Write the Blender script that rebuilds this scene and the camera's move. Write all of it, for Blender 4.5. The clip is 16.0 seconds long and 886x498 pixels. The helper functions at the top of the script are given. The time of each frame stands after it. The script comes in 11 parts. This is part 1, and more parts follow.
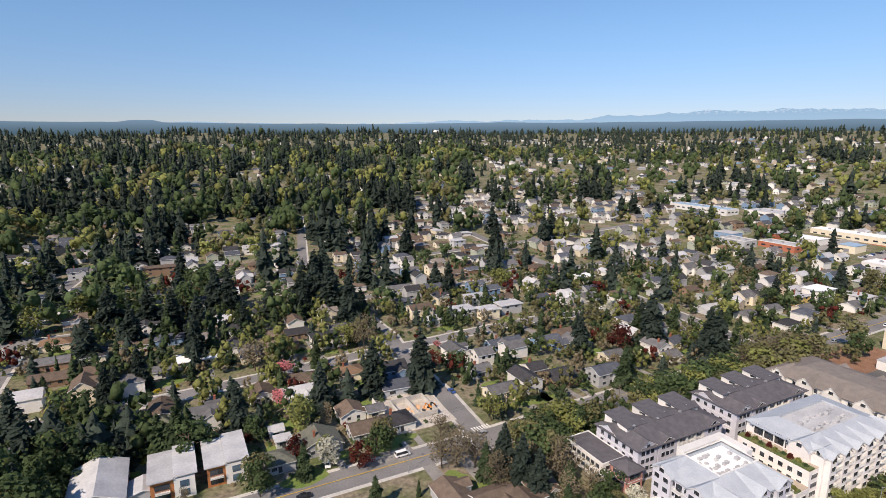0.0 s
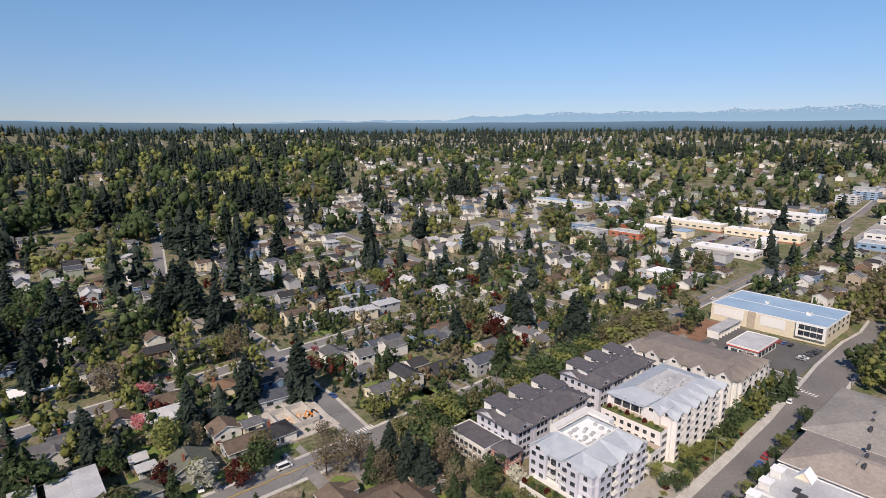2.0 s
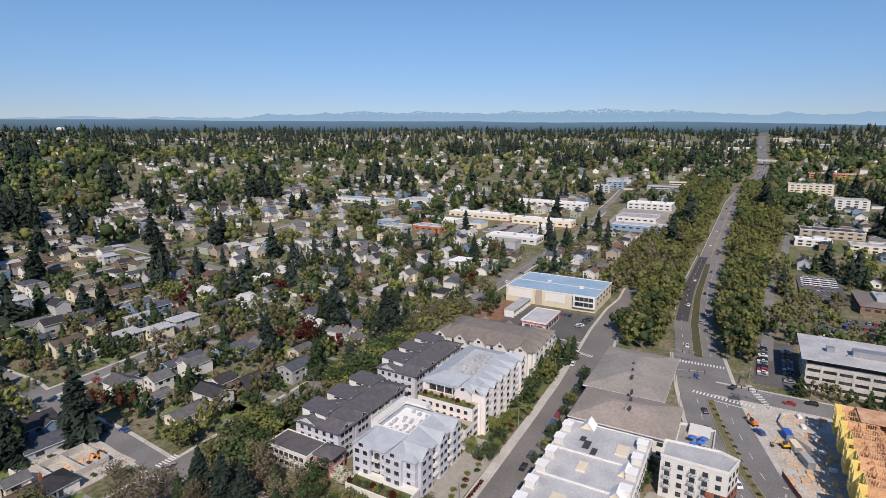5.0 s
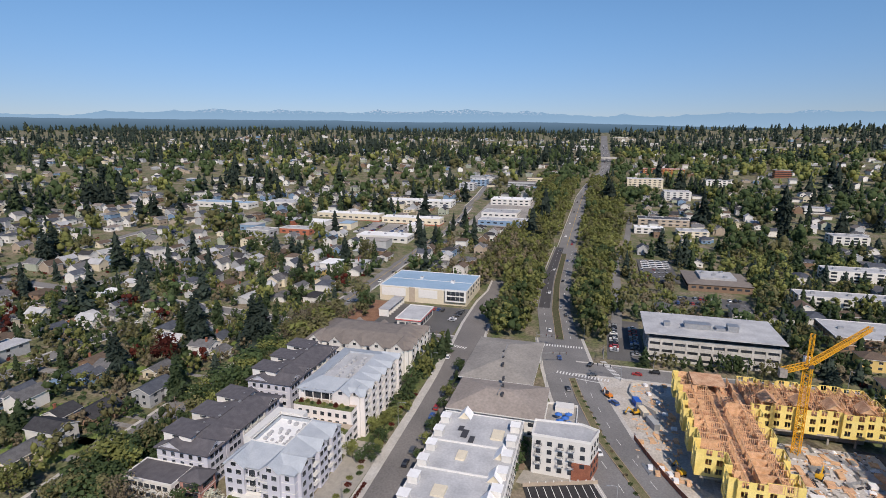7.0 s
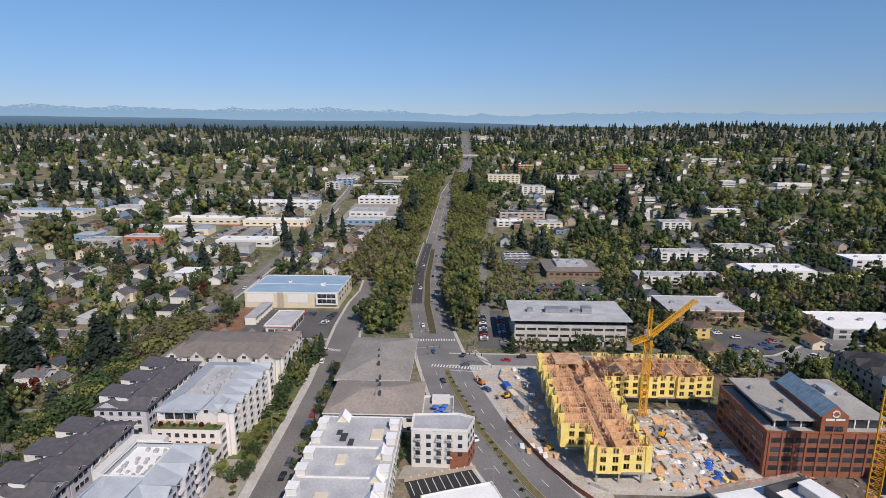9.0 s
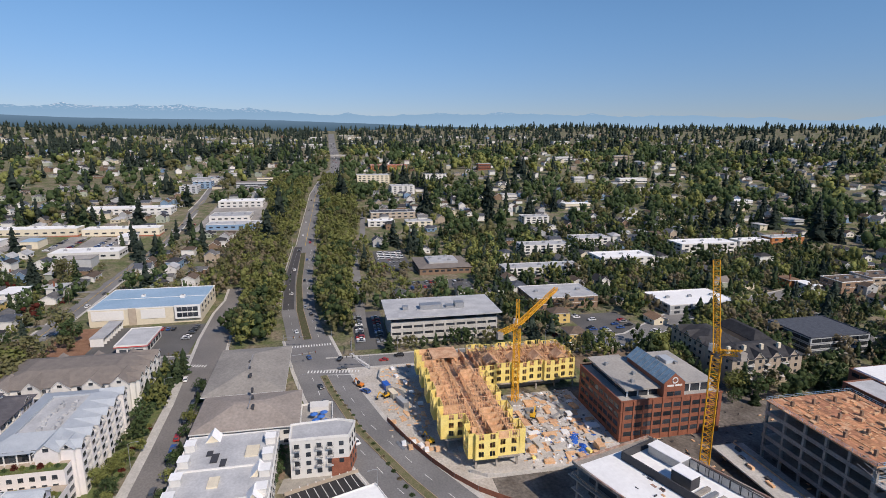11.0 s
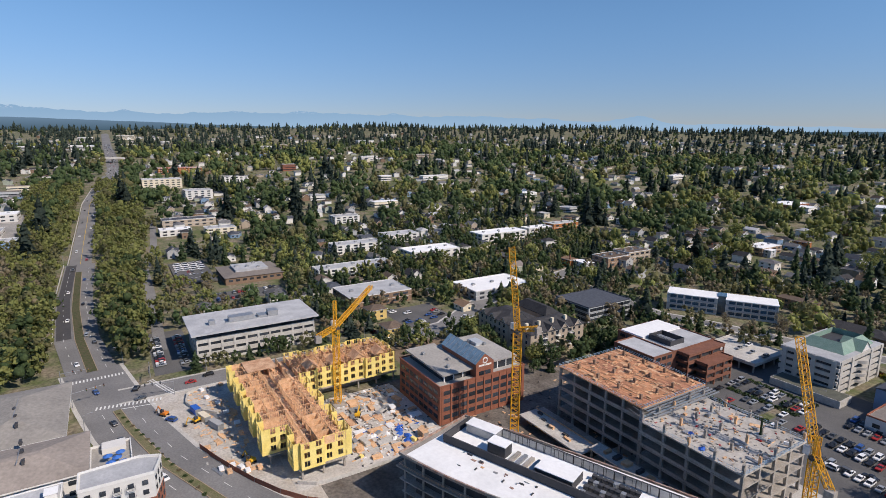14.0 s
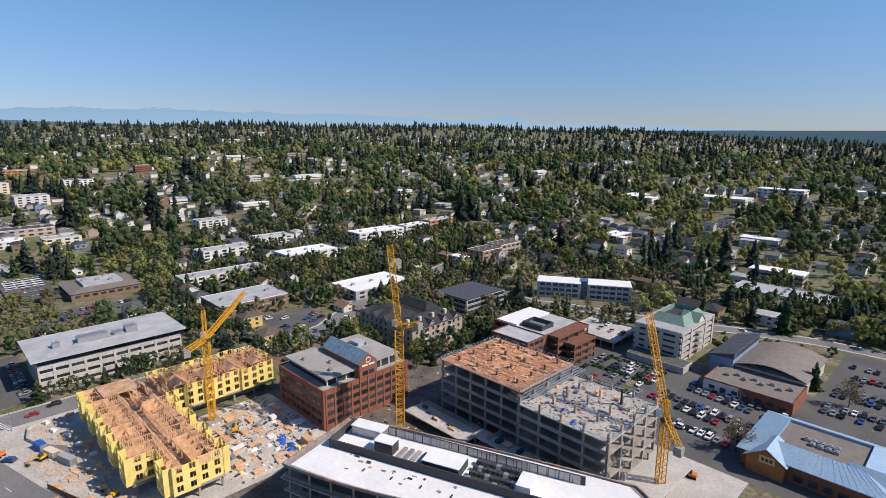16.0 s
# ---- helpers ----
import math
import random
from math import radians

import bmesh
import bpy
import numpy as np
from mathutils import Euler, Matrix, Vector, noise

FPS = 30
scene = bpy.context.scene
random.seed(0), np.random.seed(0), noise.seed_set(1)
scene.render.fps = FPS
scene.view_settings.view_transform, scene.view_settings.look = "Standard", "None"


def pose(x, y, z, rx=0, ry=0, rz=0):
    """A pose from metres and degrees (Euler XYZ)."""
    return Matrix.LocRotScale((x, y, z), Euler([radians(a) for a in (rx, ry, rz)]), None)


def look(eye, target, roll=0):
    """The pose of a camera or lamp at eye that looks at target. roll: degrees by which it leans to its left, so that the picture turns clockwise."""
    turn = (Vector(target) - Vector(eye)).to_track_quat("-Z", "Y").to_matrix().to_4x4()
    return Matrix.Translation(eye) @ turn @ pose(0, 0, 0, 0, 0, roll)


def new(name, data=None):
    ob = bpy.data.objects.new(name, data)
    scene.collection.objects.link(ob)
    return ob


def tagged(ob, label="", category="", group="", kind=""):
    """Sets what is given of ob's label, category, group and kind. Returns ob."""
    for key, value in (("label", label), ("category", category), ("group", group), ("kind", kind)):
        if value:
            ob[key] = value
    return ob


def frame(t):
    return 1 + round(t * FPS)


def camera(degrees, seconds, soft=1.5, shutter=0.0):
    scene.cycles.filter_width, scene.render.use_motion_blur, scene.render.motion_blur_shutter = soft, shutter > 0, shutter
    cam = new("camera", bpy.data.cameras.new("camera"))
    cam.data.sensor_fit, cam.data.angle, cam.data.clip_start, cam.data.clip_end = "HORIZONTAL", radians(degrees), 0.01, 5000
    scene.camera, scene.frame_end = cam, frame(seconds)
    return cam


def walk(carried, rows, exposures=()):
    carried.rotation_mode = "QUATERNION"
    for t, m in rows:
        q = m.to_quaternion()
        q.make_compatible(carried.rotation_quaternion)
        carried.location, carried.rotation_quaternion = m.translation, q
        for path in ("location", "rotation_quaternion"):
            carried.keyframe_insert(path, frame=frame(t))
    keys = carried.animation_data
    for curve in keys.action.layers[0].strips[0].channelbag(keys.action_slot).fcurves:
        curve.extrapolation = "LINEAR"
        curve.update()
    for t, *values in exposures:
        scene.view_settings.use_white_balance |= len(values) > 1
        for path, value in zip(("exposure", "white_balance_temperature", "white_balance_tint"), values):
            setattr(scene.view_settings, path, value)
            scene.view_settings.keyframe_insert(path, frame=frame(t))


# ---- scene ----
# ---------- camera: a drone that hovers and pans; x is east, y is north ----------
cam = camera(77.94, 16.0, 0.75)
ROWS = [
    (0.0, 0.00, 0.00, 110.00, -27.00, -11.73, 0.05),
    (0.5, -0.06, 0.08, 109.84, -30.26, -11.72, 0.09),
    (1.0, -0.10, 0.16, 109.69, -33.57, -11.70, 0.08),
    (1.5, -0.14, 0.24, 109.56, -36.93, -11.68, 0.03),
    (2.0, -0.17, 0.31, 109.45, -40.32, -11.71, -0.00),
    (2.5, -0.19, 0.38, 109.35, -43.65, -11.74, 0.05),
    (3.0, -0.21, 0.45, 109.26, -47.04, -11.75, 0.07),
    (3.5, -0.22, 0.51, 109.18, -50.45, -11.74, 0.09),
    (4.0, -0.22, 0.57, 109.11, -53.81, -11.74, 0.11),
    (6.5, -0.19, 0.83, 108.93, -70.92, -11.80, 0.22),
    (7.0, -0.18, 0.87, 108.91, -74.32, -11.78, 0.23),
    (7.5, -0.16, 0.91, 108.91, -77.83, -11.81, 0.21),
    (8.0, -0.15, 0.95, 108.90, -81.29, -11.84, 0.20),
    (8.5, -0.14, 0.98, 108.91, -84.71, -11.89, 0.19),
    (9.0, -0.13, 1.01, 108.92, -88.17, -11.88, 0.19),
    (9.5, -0.12, 1.03, 108.93, -91.61, -11.88, 0.21),
    (12.0, -0.12, 1.11, 109.02, -108.44, -11.81, 0.31),
    (12.5, -0.14, 1.11, 109.04, -111.78, -11.80, 0.31),
    (13.0, -0.16, 1.11, 109.06, -115.02, -11.79, 0.30),
    (13.5, -0.19, 1.11, 109.07, -118.31, -11.78, 0.27),
    (14.0, -0.22, 1.10, 109.09, -121.56, -11.82, 0.21),
    (14.5, -0.27, 1.09, 109.10, -124.86, -11.84, 0.21),
    (15.0, -0.32, 1.08, 109.10, -128.07, -11.90, 0.23),
    (15.5, -0.39, 1.06, 109.11, -131.28, -11.92, 0.23),
    (16.0, -0.46, 1.04, 109.10, -134.50, -11.95, 0.23),
]
walk(cam, [(t, pose(x, y, z, 90 + pitch, 0, yaw) @ pose(0, 0, 0, 0, 0, roll)) for t, x, y, z, yaw, pitch, roll in ROWS], [(0.0, 0.34, 6950, 17), (1.5, 0.21, 6900, 17), (3.5, 0.1, 6750, 16), (7.0, -0.04, 6500, 15), (9.5, -0.05, 6500, 15), (12.0, -0.03, 6500, 15), (14.0, 0.04, 6500, 15), (16.0, 0.12, 6500, 15)])

# ---------- world, sun, exposure ----------
SUN_AZ, SUN_EL = 240.0, 43.0
world = bpy.data.worlds.new("world")
scene.world = world
world.use_nodes = True
wn = world.node_tree
sky = wn.nodes.new("ShaderNodeTexSky")
sky.sky_type, sky.sun_disc = "NISHITA", False
sky.sun_elevation, sky.sun_rotation = radians(SUN_EL), radians(SUN_AZ)
sky.air_density, sky.dust_density, sky.ozone_density = 1.0, 0.0, 2.2
blue = wn.nodes.new("ShaderNodeMix")
blue.data_type, blue.blend_type = "RGBA", "MULTIPLY"
blue.inputs["Factor"].default_value, blue.inputs["B"].default_value = 1.0, (0.82, 0.99, 1.21, 1)
wn.links.new(sky.outputs[0], blue.inputs["A"])
# Thin spring haze low over the horizon, all the way round.
way, split, low_sky, haze = wn.nodes.new("ShaderNodeTexCoord"), wn.nodes.new("ShaderNodeSeparateXYZ"), wn.nodes.new("ShaderNodeMapRange"), wn.nodes.new("ShaderNodeMix")
wn.links.new(way.outputs["Generated"], split.inputs[0])
wn.links.new(split.outputs["Z"], low_sky.inputs["Value"])
low_sky.interpolation_type = "SMOOTHSTEP"
low_sky.inputs["From Min"].default_value, low_sky.inputs["From Max"].default_value = -0.02, 0.24
haze.data_type, haze.blend_type = "RGBA", "MULTIPLY"
haze.inputs["Factor"].default_value = 1.0
tone = wn.nodes.new("ShaderNodeMix")
tone.data_type = "RGBA"
tone.inputs["A"].default_value, tone.inputs["B"].default_value = (0.665, 0.655, 0.81, 1), (0.87, 0.99, 0.985, 1)
wn.links.new(low_sky.outputs[0], tone.inputs["Factor"])
wn.links.new(blue.outputs["Result"], haze.inputs["A"])
wn.links.new(tone.outputs["Result"], haze.inputs["B"])
wn.links.new(haze.outputs["Result"], wn.nodes["Background"].inputs[0])
wn.nodes["Background"].inputs[1].default_value = 0.088
sun = new("sun", bpy.data.lights.new("sun", "SUN"))
sun.data.energy, sun.data.angle, sun.data.color = 4.5, radians(0.53), (1.0, 0.905, 0.775)
sun.matrix_world = look((-0.866 * 90, -0.5 * 90, 90 * math.tan(radians(SUN_EL))), (0, 0, 0))

rng = np.random.default_rng(7)


# ---------- materials ----------
def mat(name, col, rough=0.85, metal=0.0, scale=0.5, var=0.18, rnd=0.0, bump=0.0, second=None, island=0.0, spec=0.3, fine=9.0):
    """A surface with a broad and a fine variation; second: the other colour of the broad patches."""
    m = bpy.data.materials.new(name)
    m.use_nodes = True
    t = m.node_tree
    n, link = t.nodes, t.links.new
    b = n["Principled BSDF"]
    b.inputs["Roughness"].default_value = rough
    b.inputs["Metallic"].default_value = metal
    b.inputs["Specular IOR Level"].default_value = spec
    co = n.new("ShaderNodeTexCoord")
    big, small = n.new("ShaderNodeTexNoise"), n.new("ShaderNodeTexNoise")
    big.inputs["Scale"].default_value, small.inputs["Scale"].default_value = scale, scale * fine
    big.inputs["Detail"].default_value, small.inputs["Detail"].default_value = 4, 3
    link(co.outputs["Object"], big.inputs["Vector"])
    link(co.outputs["Object"], small.inputs["Vector"])
    ramp = n.new("ShaderNodeMapRange")
    ramp.inputs["From Min"].default_value, ramp.inputs["From Max"].default_value = 0.36, 0.64
    link(big.outputs["Fac"], ramp.inputs["Value"])
    mix = n.new("ShaderNodeMix")
    mix.data_type = "RGBA"
    other = second or [c * (1 - var) for c in col]
    mix.inputs["A"].default_value, mix.inputs["B"].default_value = (*col, 1), (*other, 1)
    link(ramp.outputs[0], mix.inputs["Factor"])
    hsv = n.new("ShaderNodeHueSaturation")
    link(mix.outputs["Result"], hsv.inputs["Color"])
    val = n.new("ShaderNodeMapRange")
    val.inputs["From Min"].default_value, val.inputs["From Max"].default_value = 0.3, 0.7
    val.inputs["To Min"].default_value, val.inputs["To Max"].default_value = 1 - var, 1 + var
    link(small.outputs["Fac"], val.inputs["Value"])
    last = val.outputs[0]
    for source, amount in (("object", rnd), ("island", island)):
        if amount:
            node = n.new("ShaderNodeObjectInfo" if source == "object" else "ShaderNodeNewGeometry")
            r = n.new("ShaderNodeMapRange")
            r.inputs["To Min"].default_value, r.inputs["To Max"].default_value = 1 - amount, 1 + amount
            link(node.outputs["Random" if source == "object" else "Random Per Island"], r.inputs["Value"])
            mul = n.new("ShaderNodeMath")
            mul.operation = "MULTIPLY"
            link(last, mul.inputs[0])
            link(r.outputs[0], mul.inputs[1])
            last = mul.outputs[0]
    link(last, hsv.inputs["Value"])
    link(hsv.outputs["Color"], b.inputs["Base Color"])
    if bump:
        bp = n.new("ShaderNodeBump")
        bp.inputs["Strength"].default_value, bp.inputs["Distance"].default_value = bump, 0.05
        link(small.outputs["Fac"], bp.inputs["Height"])
        link(bp.outputs[0], b.inputs["Normal"])
    return m


def leafy(name, col, second, rnd=0.22, island=0.13):
    """Foliage: light also shines through the leaves."""
    m = mat(name, col, 0.8, 0, 0.22, 0.26, rnd, 0.45, second, island, spec=0.12, fine=5.0)
    for node in m.node_tree.nodes:
        if node.type == "BUMP":
            node.inputs["Distance"].default_value = 0.5
    n, link = m.node_tree.nodes, m.node_tree.links.new
    b, out = n["Principled BSDF"], n["Material Output"]
    through_leaf, both = n.new("ShaderNodeBsdfTranslucent"), n.new("ShaderNodeMixShader")
    link(b.inputs["Base Color"].links[0].from_socket, through_leaf.inputs["Color"])
    both.inputs[0].default_value = 0.42
    link(b.outputs[0], both.inputs[1])
    link(through_leaf.outputs[0], both.inputs[2])
    link(both.outputs[0], out.inputs["Surface"])
    return m


ASPHALT = mat("asphalt", (0.095, 0.094, 0.094), 0.9, 0, 0.06, 0.16, 0, 0.2, (0.13, 0.127, 0.123), fine=30)
STREET = mat("dark_street_asphalt", (0.16, 0.151, 0.144), 0.9, 0, 0.05, 0.16, 0, 0.2, (0.2, 0.188, 0.178), fine=30)
ROAD = mat("road_surface", (0.165, 0.162, 0.16), 0.9, 0, 0.05, 0.14, 0, 0.2, (0.215, 0.21, 0.205), fine=30)
YARDS = mat("worn_yard_asphalt", (0.25, 0.24, 0.225), 0.9, 0, 0.06, 0.2, 0, 0.2, (0.34, 0.32, 0.295), fine=14)
CONCRETE = mat("concrete", (0.52, 0.50, 0.465), 0.9, 0, 0.15, 0.14, 0, 0.2, (0.43, 0.41, 0.375))
RAWCONC = mat("raw_concrete", (0.36, 0.33, 0.295), 0.9, 0, 0.2, 0.18, 0.1, 0.2, (0.27, 0.245, 0.215))
DUSTSLAB = mat("dusty_slab", (0.56, 0.53, 0.49), 0.9, 0, 0.15, 0.16, 0, 0.2, (0.44, 0.41, 0.37))
DIRT = mat("dirt", (0.42, 0.375, 0.32), 0.95, 0, 0.12, 0.2, 0, 0.3, (0.50, 0.465, 0.42))
# Soil kept very dark: the shade of a deep pit is in its colour.
SHADESOIL = mat("shade_dark_soil", (0.10, 0.085, 0.072), 0.95, 0, 0.1, 0.3, 0, 0.3, (0.19, 0.17, 0.148))
GRASS = mat("grass", (0.085, 0.135, 0.03), 0.95, 0, 0.12, 0.3, 0, 0.3, (0.15, 0.17, 0.055))
VERGE = mat("planted_verge", (0.088, 0.125, 0.04), 0.95, 0, 0.5, 0.35, 0, 0.3, (0.15, 0.155, 0.065))
PAVERS = mat("concrete_pavers", (0.36, 0.335, 0.29), 0.9, 0, 0.5, 0.12, 0, 0.2, (0.30, 0.28, 0.245))
DRYGRASS = mat("dry_median_grass", (0.17, 0.15, 0.085), 0.95, 0, 0.4, 0.3, 0, 0.3, (0.12, 0.125, 0.055))
DARKSOIL = mat("planting_soil", (0.06, 0.075, 0.03), 0.95, 0, 0.6, 0.3, 0, 0.3, (0.10, 0.085, 0.05))
BARK = mat("bark", (0.10, 0.075, 0.055), 0.95, 0, 2, 0.3)
PAINT_W = mat("road_paint", (0.72, 0.72, 0.70), 0.8, 0, 1.5, 0.12)
PAINT_Y = mat("yellow_paint", (0.62, 0.42, 0.06), 0.8, 0, 1.5, 0.12)
GLASS = mat("window_glass", (0.048, 0.056, 0.068), 0.12, 0, 0.4, 0.3, 0.5, spec=0.6)
BLUEGLASS = mat("blue_glass", (0.10, 0.17, 0.24), 0.12, 0, 0.4, 0.3, 0.3, spec=0.7)
RIDGEGLASS = mat("pale_blue_glazing", (0.20, 0.31, 0.40), 0.2, 0, 0.4, 0.25, 0.2, spec=0.6)
TRIM = mat("white_trim", (0.72, 0.71, 0.68), 0.6, 0, 1, 0.06)
DARKTRIM = mat("dark_trim", (0.06, 0.06, 0.065), 0.6, 0, 1, 0.15)
METAL = mat("grey_metal", (0.42, 0.43, 0.44), 0.45, 0.6, 1, 0.12)
STEEL = mat("galvanised_steel", (0.38, 0.39, 0.40), 0.5, 0.5, 1, 0.15)
WOODPOLE = mat("weathered_pole", (0.20, 0.155, 0.115), 0.9, 0, 2, 0.25)
CRANE = mat("crane_yellow", (0.72, 0.36, 0.02), 0.55, 0, 1, 0.12)
YELLOWB = mat("yellow_sheathing", (0.84, 0.69, 0.25), 0.75, 0, 0.25, 0.08, 0.05, 0, (0.78, 0.61, 0.18))
LUMBER = mat("new_lumber", (0.70, 0.46, 0.28), 0.85, 0, 0.8, 0.18, 0.12, 0, (0.58, 0.34, 0.18))
PLYDECK = mat("plywood_deck", (0.62, 0.40, 0.25), 0.85, 0, 0.35, 0.2, 0, 0, (0.46, 0.25, 0.14))
ROSE = mat("rose_cladding", (0.47, 0.25, 0.215), 0.8, 0, 0.4, 0.1, 0, 0.2, (0.40, 0.20, 0.17))
BROWNBRICK = mat("brown_brick", (0.22, 0.098, 0.064), 0.85, 0, 0.4, 0.14, 0, 0.2, (0.18, 0.08, 0.052))
BRICK = mat("red_brick", (0.29, 0.112, 0.068), 0.85, 0, 0.4, 0.14, 0, 0.2, (0.235, 0.09, 0.055))
TAR = mat("flat_roof_grey", (0.38, 0.36, 0.33), 0.9, 0, 0.12, 0.12, 0.1, 0.1, (0.31, 0.295, 0.275))
WHITEROOF = mat("white_membrane", (0.84, 0.84, 0.83), 0.7, 0, 0.1, 0.05, 0.04, 0, (0.77, 0.77, 0.76))
CONDOROOF = mat("grey_lilac_shingles", (0.088, 0.084, 0.093), 0.85, 0, 0.5, 0.16, 0, 0.25, (0.116, 0.11, 0.12), fine=12)
BLUEROOF = mat("blue_grey_roof", (0.42, 0.455, 0.49), 0.6, 0.0, 0.3, 0.08, 0, 0, (0.365, 0.40, 0.44))
BLUEMETAL = mat("blue_metal_roof", (0.27, 0.42, 0.58), 0.5, 0.1, 0.2, 0.12, 0, 0, (0.33, 0.45, 0.56))
COOLROOF = mat("pale_blue_roof", (0.31, 0.43, 0.55), 0.6, 0.0, 0.08, 0.07, 0, 0, (0.26, 0.38, 0.50))
ROOFS = {
    "grey": mat("grey_shingles", (0.140, 0.140, 0.144), 0.9, 0, 0.5, 0.18, 0.2, 0.3, (0.101, 0.101, 0.105), spec=0.12),
    "dark": mat("dark_shingles", (0.058, 0.058, 0.062), 0.9, 0, 0.5, 0.2, 0.15, 0.3, (0.043, 0.043, 0.047), spec=0.12),
    "brown": mat("brown_shingles", (0.148, 0.113, 0.087), 0.9, 0, 0.5, 0.2, 0.2, 0.3, (0.113, 0.086, 0.069), spec=0.12),
    "tan": mat("tan_shingles", (0.226, 0.148, 0.098), 0.9, 0, 0.5, 0.15, 0.15, 0.3, (0.179, 0.121, 0.078), spec=0.12),
    "moss": mat("mossy_shingles", (0.140, 0.144, 0.117), 0.9, 0, 0.5, 0.18, 0.15, 0.3, (0.109, 0.113, 0.094), spec=0.12),
    "white": WHITEROOF,
    "red": mat("red_tiles", (0.36, 0.085, 0.05), 0.85, 0, 0.4, 0.15, 0.1, 0.2, (0.30, 0.07, 0.045)),
    "pale": mat("pale_grey_roof", (0.47, 0.475, 0.48), 0.7, 0, 0.15, 0.1, 0.1, 0, (0.37, 0.375, 0.385)),
    "taupe": mat("taupe_shingles", (0.226, 0.199, 0.176), 0.9, 0, 0.4, 0.12, 0.1, 0.3, (0.187, 0.164, 0.148)),
    "slate": mat("slate_blue_shingles", (0.094, 0.105, 0.125), 0.9, 0, 0.5, 0.18, 0.15, 0.3, (0.070, 0.078, 0.098), spec=0.12),
}
WALLS = {
    "white": mat("white_siding", (0.68, 0.665, 0.63), 0.75, 0, 0.6, 0.06, 0.08),
    "cream": mat("cream_siding", (0.68, 0.61, 0.47), 0.8, 0, 0.6, 0.08, 0.12),
    "grey": mat("grey_siding", (0.43, 0.44, 0.45), 0.8, 0, 0.6, 0.1, 0.15),
    "lilac": mat("grey_lilac_siding", (0.55, 0.55, 0.61), 0.8, 0, 0.6, 0.07, 0.05),
    "blue": mat("blue_siding", (0.19, 0.29, 0.42), 0.8, 0, 0.6, 0.1, 0.2),
    "brown": mat("brown_siding", (0.26, 0.175, 0.12), 0.85, 0, 0.6, 0.15, 0.2),
    "orange": mat("cedar_siding", (0.40, 0.16, 0.06), 0.8, 0, 0.8, 0.15, 0.1),
    "green": mat("sage_siding", (0.33, 0.36, 0.29), 0.8, 0, 0.6, 0.1, 0.15),
    "peach": mat("peach_stucco", (0.68, 0.60, 0.53), 0.8, 0, 0.4, 0.06, 0),
    "yellow": mat("yellow_siding", (0.66, 0.48, 0.18), 0.8, 0, 0.6, 0.08, 0.05),
    "brick": BRICK,
    "tan": mat("tan_stucco", (0.42, 0.35, 0.275), 0.8, 0, 0.5, 0.1, 0.1),
}
LEAF = {
    # Naturally bluish needles, tinted bluer to stand in for haze on far woods.
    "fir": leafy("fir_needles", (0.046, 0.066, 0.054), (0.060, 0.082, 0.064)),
    "cedar": leafy("cedar_needles", (0.060, 0.092, 0.046), (0.082, 0.112, 0.054)),
    "green": leafy("green_leaves", (0.076, 0.116, 0.050), (0.106, 0.144, 0.060)),
    "spring": leafy("spring_leaves", (0.215, 0.236, 0.078), (0.262, 0.270, 0.094)),
    "olive": leafy("olive_catkins", (0.178, 0.176, 0.084), (0.215, 0.204, 0.096)),
    "bare": leafy("budding_twigs", (0.215, 0.178, 0.118), (0.25, 0.212, 0.132)),
    "red": leafy("red_leaves", (0.095, 0.026, 0.020), (0.130, 0.035, 0.025)),
    "pink": leafy("pink_blossom", (0.62, 0.22, 0.24), (0.70, 0.33, 0.33)),
    "white": leafy("white_blossom", (0.60, 0.58, 0.50), (0.45, 0.46, 0.34)),
    "yellow": leafy("yellow_shrub", (0.40, 0.33, 0.03), (0.30, 0.28, 0.04)),
}


